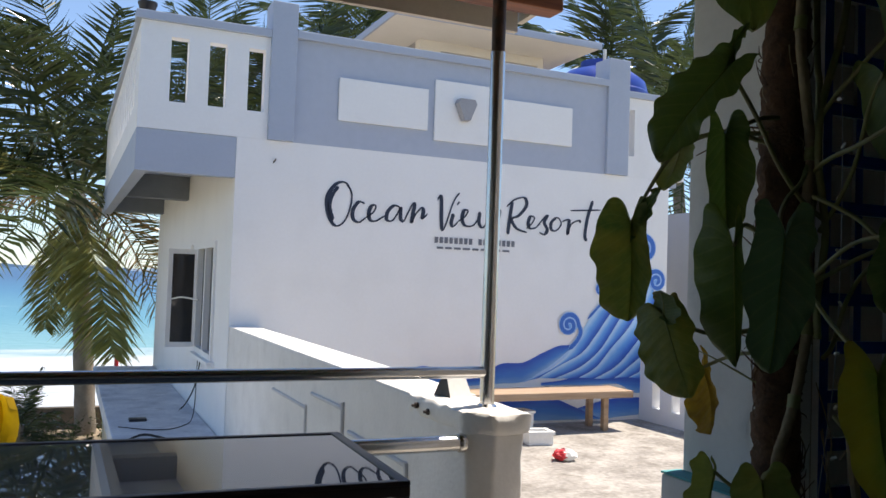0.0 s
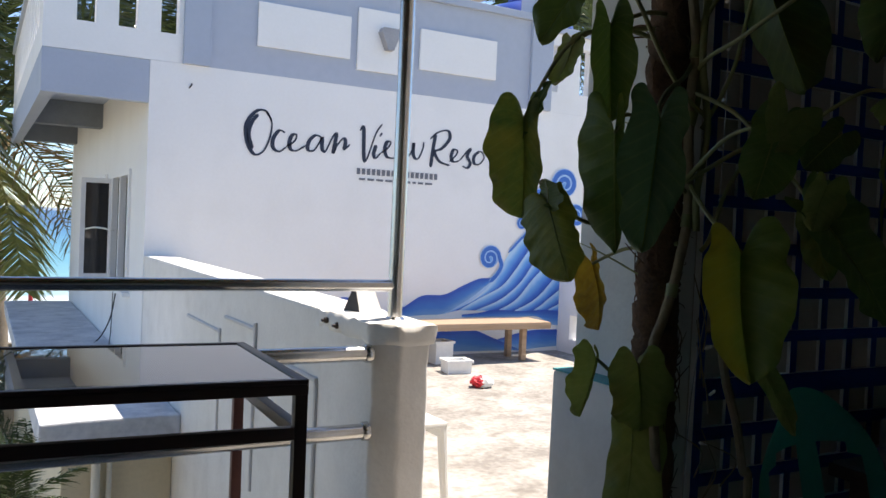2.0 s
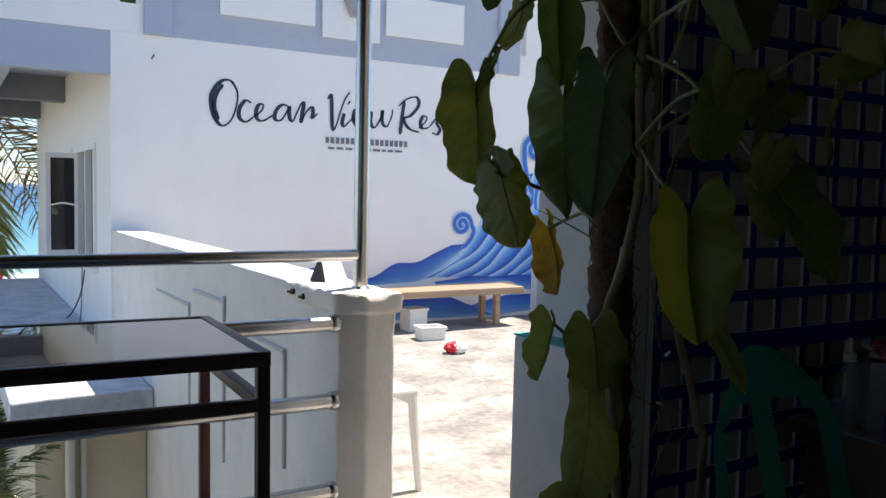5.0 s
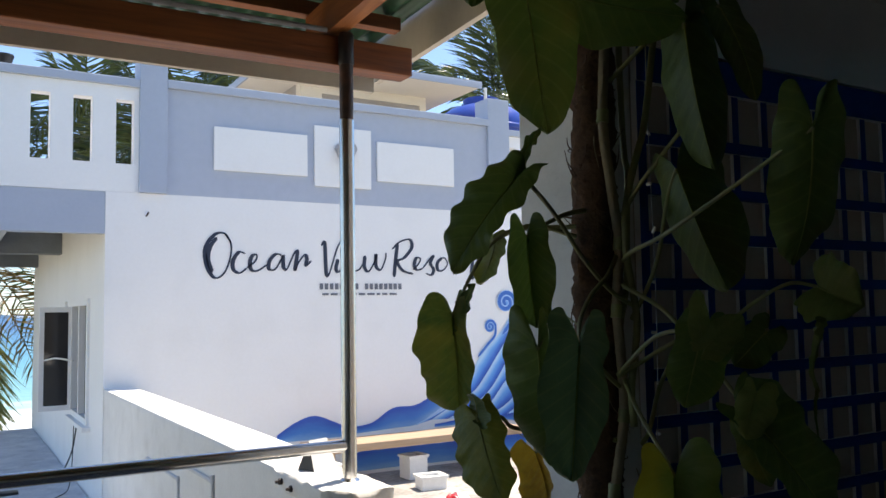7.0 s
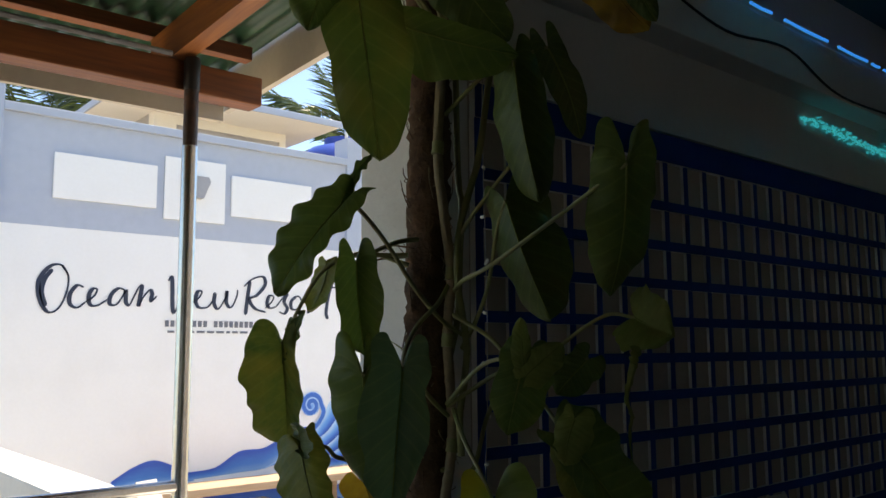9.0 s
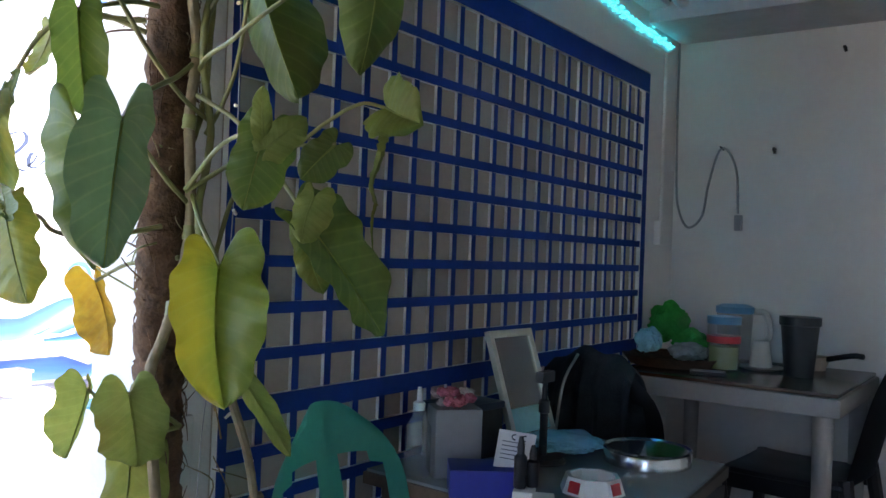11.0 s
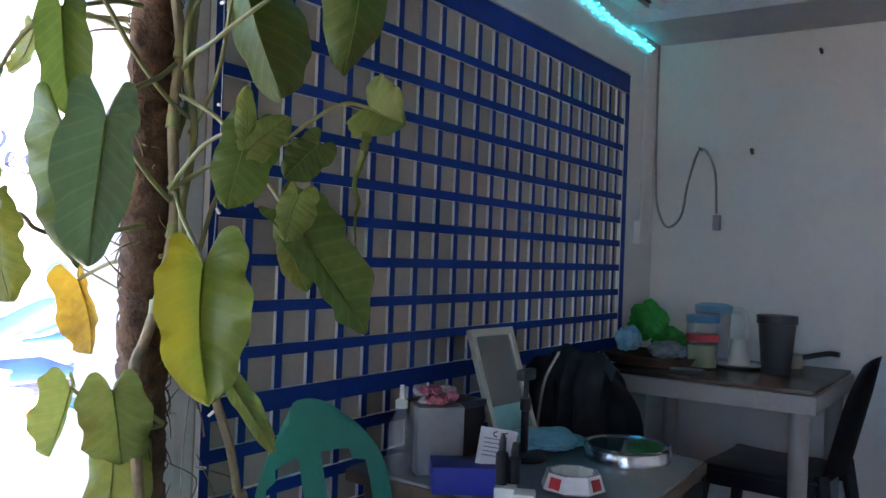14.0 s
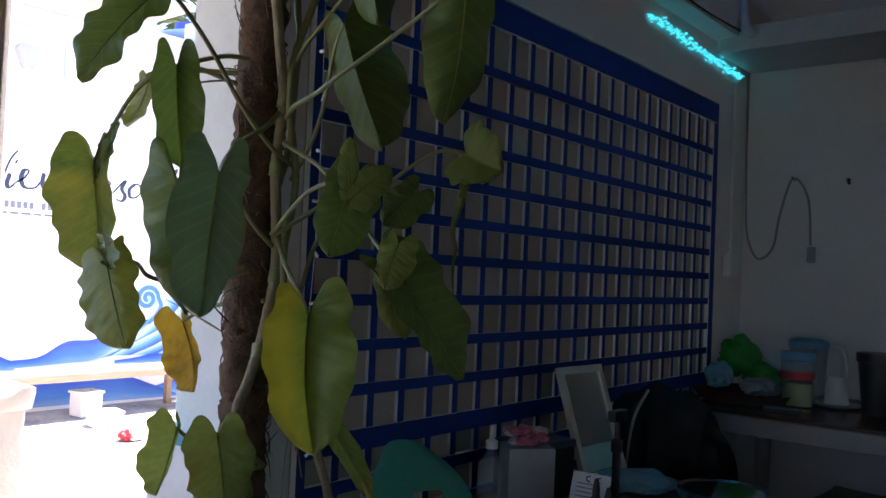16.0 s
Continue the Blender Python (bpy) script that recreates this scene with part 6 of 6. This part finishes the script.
bin_ = thing("grey_bin", pose(2.285, -5.817, TZ), "small dark grey plastic tumbler bin on the table", "bin")
part("bin_body", turned([(0.047, 0), (0.049, 0.004), (0.066, 0.205), (0.068, 0.205), (0.064, 0.20), (0.047, 0.01), (0.0, 0.008)], 26), mat("dark_grey_plastic", (0.05, 0.052, 0.055), 0.4), bin_)
part("rim", turned([(0.0660, 0.178), (0.0700, 0.180), (0.0700, 0.209), (0.0660, 0.210)], 26), BLACKPLASTIC, bin_)
jar = thing("storage_jar", pose(2.233, -5.568, TZ), "clear jar with a blue lid and a red band", "jar")
ob = part("jar_body", turned([(0.055, 0), (0.058, 0.01), (0.058, 0.16), (0.05, 0.17)], 22), clear_film("clear_plastic", (0.55, 0.66, 0.66), 0.28), jar)
part("contents", turned([(0.05, 0.006), (0.05, 0.085), (0.0, 0.09)], 18), mat("green_contents", (0.30, 0.36, 0.10), 0.7), jar, "green packets inside")
part("band", turned([(0.0585, 0.10), (0.0605, 0.10), (0.0605, 0.125), (0.0585, 0.125)], 22), RED, jar)
part("lid", turned([(0.06, 0.168), (0.061, 0.195), (0.0, 0.20)], 22), mat("pale_blue_plastic", (0.10, 0.35, 0.55), 0.4), jar, "pale blue lid")
pit = thing("pitcher", pose(2.44, -5.545, TZ), "clear plastic pitcher with a blue lid and white handle", "pitcher")
part("pitcher_body", turned([(0.056, 0), (0.058, 0.01), (0.068, 0.20)], 22), clear_film("pitcher_plastic", (0.55, 0.64, 0.66), 0.32), pit)
part("lid", turned([(0.070, 0.198), (0.072, 0.222), (0.05, 0.232), (0.0, 0.234)], 22), mat("blue_lid", (0.10, 0.33, 0.52), 0.4), pit)
part("handle", tube([(0.02, -0.06, 0.205), (0.02, -0.11, 0.20), (0.02, -0.122, 0.11), (0.02, -0.066, 0.05)], 0.012, 8), WHITEPLASTIC, pit)
cup = thing("white_cup", pose(2.357, -5.668, TZ + 0.012), "white cup turned upside down on a saucer", "cup")
part("cup_body", turned([(0.042, 0), (0.028, 0.095), (0.0, 0.097)], 20), WHITEPLASTIC, cup)
sau = thing("saucer", pose(2.357, -5.668, TZ), "small white saucer on the table", "saucer")
part("plate", turned([(0.05, 0), (0.085, 0.008), (0.088, 0.012), (0.05, 0.006), (0, 0.006)], 24), WHITEPLASTIC, sau)
tray = thing("wicker_tray", pose(2.25, -5.38, TZ), "round brown wicker tray holding plastic bags", "tray")
part("tray_base", turned([(0.0, 0.004), (0.16, 0.0), (0.19, 0.035), (0.196, 0.036), (0.165, 0.0), (0.0, 0.0)], 28), mat("dark_wicker", (0.10, 0.055, 0.03), 0.8, (0.05, 0.03, 0.02), 40, 160, 0.8), tray)


def crumple(bm_r, squash, seed):
    bm = bmesh.new()
    bmesh.ops.create_icosphere(bm, subdivisions=4, radius=1)
    for v in bm.verts:
        d = noise.noise(v.co * 1.6 + Vector((seed, 0, 0))) * 0.35 + abs(noise.noise(v.co * 5 + Vector((0, seed, 0)))) * 0.26 - abs(noise.noise(v.co * 9 + Vector((seed, seed, 0)))) * 0.14
        v.co *= bm_r * (1 + d)
        v.co.z *= squash
    return bm


THINGREEN = mat("green_film", (0.03, 0.52, 0.10), 0.25, (0.02, 0.38, 0.07), 20, 90, 0.3, trans=0.4)
THINCYAN = mat("pale_blue_film", (0.35, 0.75, 0.85), 0.25, (0.25, 0.62, 0.74), 20, 90, 0.3, trans=0.3)
CLEARFILM = mat("clear_film", (0.55, 0.62, 0.62), 0.2, (0.35, 0.42, 0.42), 25, 120, 0.4, trans=0.4)
for p, r, sq, m_, lb in (((2.30, -5.33, TZ + 0.15), 0.068, 1.15, THINGREEN, "crumpled bright green plastic bag"), ((2.29, -5.42, TZ + 0.085), 0.062, 0.8, THINGREEN, "crumpled bright green plastic bag"), ((2.16, -5.31, TZ + 0.09), 0.048, 1.0, THINCYAN, "knotted pale blue plastic bag"), ((2.22, -5.44, TZ + 0.055), 0.07, 0.5, CLEARFILM, "crumpled clear plastic wrapping")):
    t = thing("plastic_bag", pose(*p), lb + " on the tray", "plastic bag", "bags on the tray")
    part("bag_body", crumple(r, sq, p[0] * 7 + p[1]), m_, t)
ph = thing("phone", pose(2.06, -5.57, TZ, 0, 0, 20), "small dark phone lying on the table edge", "phone")
part("phone_body", box(-0.035, 0.035, -0.06, 0.06, 0, 0.012, 0.004), BLACKPLASTIC, ph)
part("screen", box(-0.030, 0.030, -0.05, 0.05, 0.0121, 0.0128), mat("pale_screen", (0.5, 0.5, 0.5), 0.2), ph)
pan = thing("pan", pose(2.54, -5.795, TZ), "small pale pan with a black handle", "pan")
part("pan_body", turned([(0.06, 0), (0.075, 0.05), (0.07, 0.05), (0.055, 0.006), (0, 0.006)], 22), mat("cream_enamel", (0.6, 0.55, 0.45), 0.4), pan)
part("handle", tube([(-0.02, -0.07, 0.045), (-0.06, -0.16, 0.07), (-0.07, -0.2, 0.07)], 0.010, 8), BLACKPLASTIC, pan)

# desk
DZ = 0.655
desk = thing("desk", pose(0, 0, 0), "old wooden desk with a glass sheet on top", "desk")
c0, c1, c2, c3 = Vector((0.60, -5.92)), Vector((1.31, -5.87)), Vector((1.38, -5.24)), Vector((0.64, -5.23))
bm = bmesh.new()
lo, hi = [bm.verts.new((*c, DZ - 0.035)) for c in (c0, c1, c2, c3)], [bm.verts.new((*c, DZ - 0.008)) for c in (c0, c1, c2, c3)]
bm.faces.new(hi); bm.faces.new(lo[::-1])
for i in range(4):
    bm.faces.new((lo[i], lo[(i + 1) % 4], hi[(i + 1) % 4], hi[i]))
part("desktop", bm, DESKWOOD, desk, soft=False)
bm = bmesh.new()
cs = [c0.lerp(c2, 0.01), c1.lerp(c3, 0.012), c2.lerp(c0, 0.01), c3.lerp(c1, 0.01)]
lo, hi = [bm.verts.new((*c, DZ - 0.0075)) for c in cs], [bm.verts.new((*c, DZ - 0.001)) for c in cs]
bm.faces.new(hi); bm.faces.new(lo[::-1])
for i in range(4):
    bm.faces.new((lo[i], lo[(i + 1) % 4], hi[(i + 1) % 4], hi[i]))
part("glass_sheet", bm, mat("grey_glass_sheet", (0.30, 0.33, 0.34), 0.08, (0.26, 0.29, 0.30), 3, 12, 0, spec=0.9), desk, "pale glass sheet", soft=False)
part("side_panel", box(1.24, 1.28, -5.82, -5.27, 0, DZ - 0.036, 0.004), DESKWOOD, desk)
part("side_panel", box(0.66, 0.69, -5.86, -5.27, 0, DZ - 0.036, 0.004), DESKWOOD, desk)
part("front_rail", box(0.69, 1.24, -5.82, -5.80, DZ - 0.16, DZ - 0.036, 0.004), DESKWOOD, desk)
part("drawer", box(0.78, 1.12, -5.835, -5.82, DZ - 0.145, DZ - 0.05, 0.004), DESKWOOD, desk)
tin = thing("round_tin", pose(1.168, -5.71, DZ - 0.0005), "flat round shiny tin on the desk", "tin")
part("tin_body", turned([(0.104, 0), (0.108, 0.003), (0.108, 0.030), (0.104, 0.036)], 40), STEEL, tin)
part("lid", turned([(0.106, 0.034), (0.1095, 0.037), (0.106, 0.041), (0.098, 0.037), (0.0, 0.037)], 40), mat("smoky_mirror", (0.30, 0.36, 0.38), 0.08, metal=0.8, bump=0), tin, "grey glossy lid", soft=False)
ash = thing("ashtray", pose(0.82, -5.725, DZ, 0, 0, -35), "white ceramic ashtray with red square labels", "ashtray")
part("tray_body", turned([(0.062, 0), (0.072, 0.006), (0.060, 0.040), (0.050, 0.040), (0.045, 0.010), (0.0, 0.010)], 8), mat("white_ceramic", (0.78, 0.77, 0.74), 0.2), ash, soft=False)
for a in (-67.5, -112.5 - 45, 22.5):
    part("label_patch", box(-0.014, 0.014, -0.0015, 0.0015, -0.012, 0.012), RED, ash, "red square label").matrix_basis = pose(0.0645 * math.cos(radians(a)) * 0.96, 0.0645 * math.sin(radians(a)) * 0.96, 0.022, -17, 0, a + 90)
stand = thing("phone_stand", pose(0.99, -5.51, DZ), "black round-based phone stand on the desk", "phone stand")
part("base", turned([(0.056, 0), (0.058, 0.006), (0.05, 0.014), (0.0, 0.018)], 28), BLACKPLASTIC, stand)
part("post", turned([(0.010, 0.015), (0.010, 0.12), (0.014, 0.122), (0.014, 0.15), (0.007, 0.155), (0.006, 0.197), (0, 0.198)], 14), BLACKPLASTIC, stand)
part("clamp", box(-0.032, 0.032, -0.012, 0.012, 0.196, 0.224, 0.005), BLACKPLASTIC, stand)
mir = thing("standing_mirror", pose(1.160, -5.395, DZ, -19, 0, -4), "cream-framed standing mirror leaning back by the lattice", "mirror")
part("mirror_frame", wall_with_holes(-0.103, 0.103, 0, 0.315, -0.008, 0.008, [(-0.085, 0.085, 0.03, 0.295)]), mat("cream_frame", (0.70, 0.68, 0.58), 0.5), mir, soft=False)
part("mirror_glass", box(-0.085, 0.085, -0.002, 0.002, 0.03, 0.295), mat("mirror_silver", (0.62, 0.66, 0.64), 0.22, (0.5, 0.54, 0.52), 6, 40, 0.02, metal=0.8), mir, "dusty mirror glass")
part("label_strip", box(-0.084, 0.084, -0.006, -0.003, 0.032, 0.10), mat("pale_teal_card", (0.34, 0.72, 0.68), 0.6), mir, "pale teal card")
part("prop", tube([(0, 0.01, 0.25), (0, 0.02, 0.03)], 0.005, 6), BLACKPLASTIC, mir)
bb = thing("blue_box", pose(0.665, -5.545, DZ, 0, 0, -52), "blue cardboard box on the desk", "box")
part("box_body", box(-0.075, 0.075, -0.05, 0.05, 0, 0.055, 0.003), mat("blue_card", (0.02, 0.035, 0.34), 0.5), bb)
part("lid_flap", box(-0.075, 0.075, -0.052, 0.052, 0.0552, 0.058, 0.001), mat("dark_blue_card", (0.015, 0.03, 0.26), 0.5), bb)
crd = thing("instruction_tag", pose(0.69, -5.60, DZ + 0.062, -65, 8, -52), "small white printed tag standing on the blue box", "tag")
part("tag_sheet", box(-0.04, 0.04, -0.001, 0.001, -0.008, 0.072, 0.0008), mat("white_card", (0.75, 0.75, 0.76), 0.6), crd).matrix_basis = pose(0, 0, 0, 65, 0, 0)
for k in range(5):
    part("print_bar", box(-0.03, 0.02 - 0.006 * (k % 2), -0.0022, -0.0012, 0.012 + k * 0.009, 0.0138 + k * 0.009), FADED, crd).matrix_basis = pose(0, 0, 0, 65, 0, 0)
for x0, col in ((-0.010, INK), (0.012, INK)):
    part("print_mark", tube([(x0 + 0.007, -0.002, 0.066), (x0, -0.002, 0.063), (x0, -0.002, 0.057), (x0 + 0.007, -0.002, 0.054)], 0.0016, 4), col, crd).matrix_basis = pose(0, 0, 0, 65, 0, 0)
for p, hgt in (((0.655, -5.64), 0.105), ((0.68, -5.655), 0.085)):
    vp = thing("small_bottle", pose(*p, DZ + 0.03), "small black bottle with a pointed cap standing on chargers", "bottle", "bottles on the desk")
    part("bottle_body", turned([(0.012, 0), (0.0135, 0.003), (0.0135, hgt * 0.6), (0.006, hgt * 0.68)], 16), BLACKPLASTIC, vp)
    part("cap", turned([(0.0075, hgt * 0.66), (0.008, hgt * 0.8), (0.004, hgt), (0, hgt)], 14), BLACKPLASTIC, vp)
for p, w in (((0.665, -5.645), 0.03), ((0.645, -5.70), 0.026)):
    ch = thing("charger", pose(*p, DZ, 0, 0, 25), "white plastic charger block on the desk", "charger", "chargers on the desk")
    part("charger_body", box(-w, w, -0.022, 0.022, 0, 0.028, 0.005), WHITEPLASTIC, ch)
bas = thing("flower_bin", pose(0.745, -5.41, DZ, 0, 0, -40), "grey square plastic bin holding dried pink flowers", "flower bin")
part("bin_body", box(-0.055, 0.055, -0.045, 0.045, 0, 0.155, 0.006), mat("cloudy_plastic", (0.27, 0.275, 0.28), 0.3, (0.21, 0.215, 0.22), 7, 50, 0.05), bas)
PINK = mat("dried_pink_petals", (0.45, 0.12, 0.16), 0.8, (0.30, 0.07, 0.10), 30, 120, 0.3)
for k in range(14):
    part("petal", crumple(0.014, 0.8, k * 3.3), PINK if k % 3 else mat("dusty_petals", (0.5, 0.42, 0.40), 0.8), bas).matrix_basis = pose(random.uniform(-0.04, 0.04), random.uniform(-0.03, 0.03), 0.165 + random.uniform(-0.006, 0.03))
bt = thing("spray_bottle", pose(0.675, -5.36, DZ), "clear plastic pump bottle on the desk", "bottle")
part("bottle_body", turned([(0.028, 0), (0.030, 0.004), (0.030, 0.11), (0.012, 0.14), (0.012, 0.15)], 20), clear_film("bottle_plastic", (0.50, 0.55, 0.56), 0.30), bt)
part("pump", turned([(0.014, 0.148), (0.014, 0.165), (0.006, 0.17), (0.005, 0.20), (0.0, 0.20)], 14), WHITEPLASTIC, bt)
bk = thing("black_box", pose(0.90, -5.33, DZ, 0, 0, -8), "black cardboard box with a worn lid", "box")
part("box_body", box(-0.085, 0.085, -0.06, 0.06, 0, 0.12, 0.004), BLACKPLASTIC, bk)
part("lid", box(-0.088, 0.088, -0.063, 0.063, 0.1202, 0.138, 0.003), mat("dark_lid", (0.03, 0.05, 0.09), 0.3), bk)
film = thing("plastic_sheet", pose(1.13, -5.50, DZ), "crumpled thin pale plastic bag on the desk", "plastic bag")
part("bag_body", crumple(0.095, 0.22, 4.4), THINCYAN, film).matrix_basis = pose(0, 0, 0.026)
lts = thing("string_lights", pose(0, 0, 0), "thin string of unlit fairy lights hung beside the plant", "string lights")
part("wire", tube([(0.175, -5.30, 2.3), (0.17, -5.295, 1.8), (0.173, -5.298, 1.4), (0.165, -5.295, 1.1), (0.12, -5.30, 0.85), (0.11, -5.30, 0.6)], 0.0010, 5, lump=0.3), GREYCABLE, lts)
for k in range(16):
    part("bulb", turned([(0.003, 0), (0.0035, 0.012), (0, 0.016)], 6, m=pose(0.171, -5.297, 0.75 + k * 0.095, random.uniform(40, 140), 0, random.uniform(0, 360))), WHITEPLASTIC, lts)
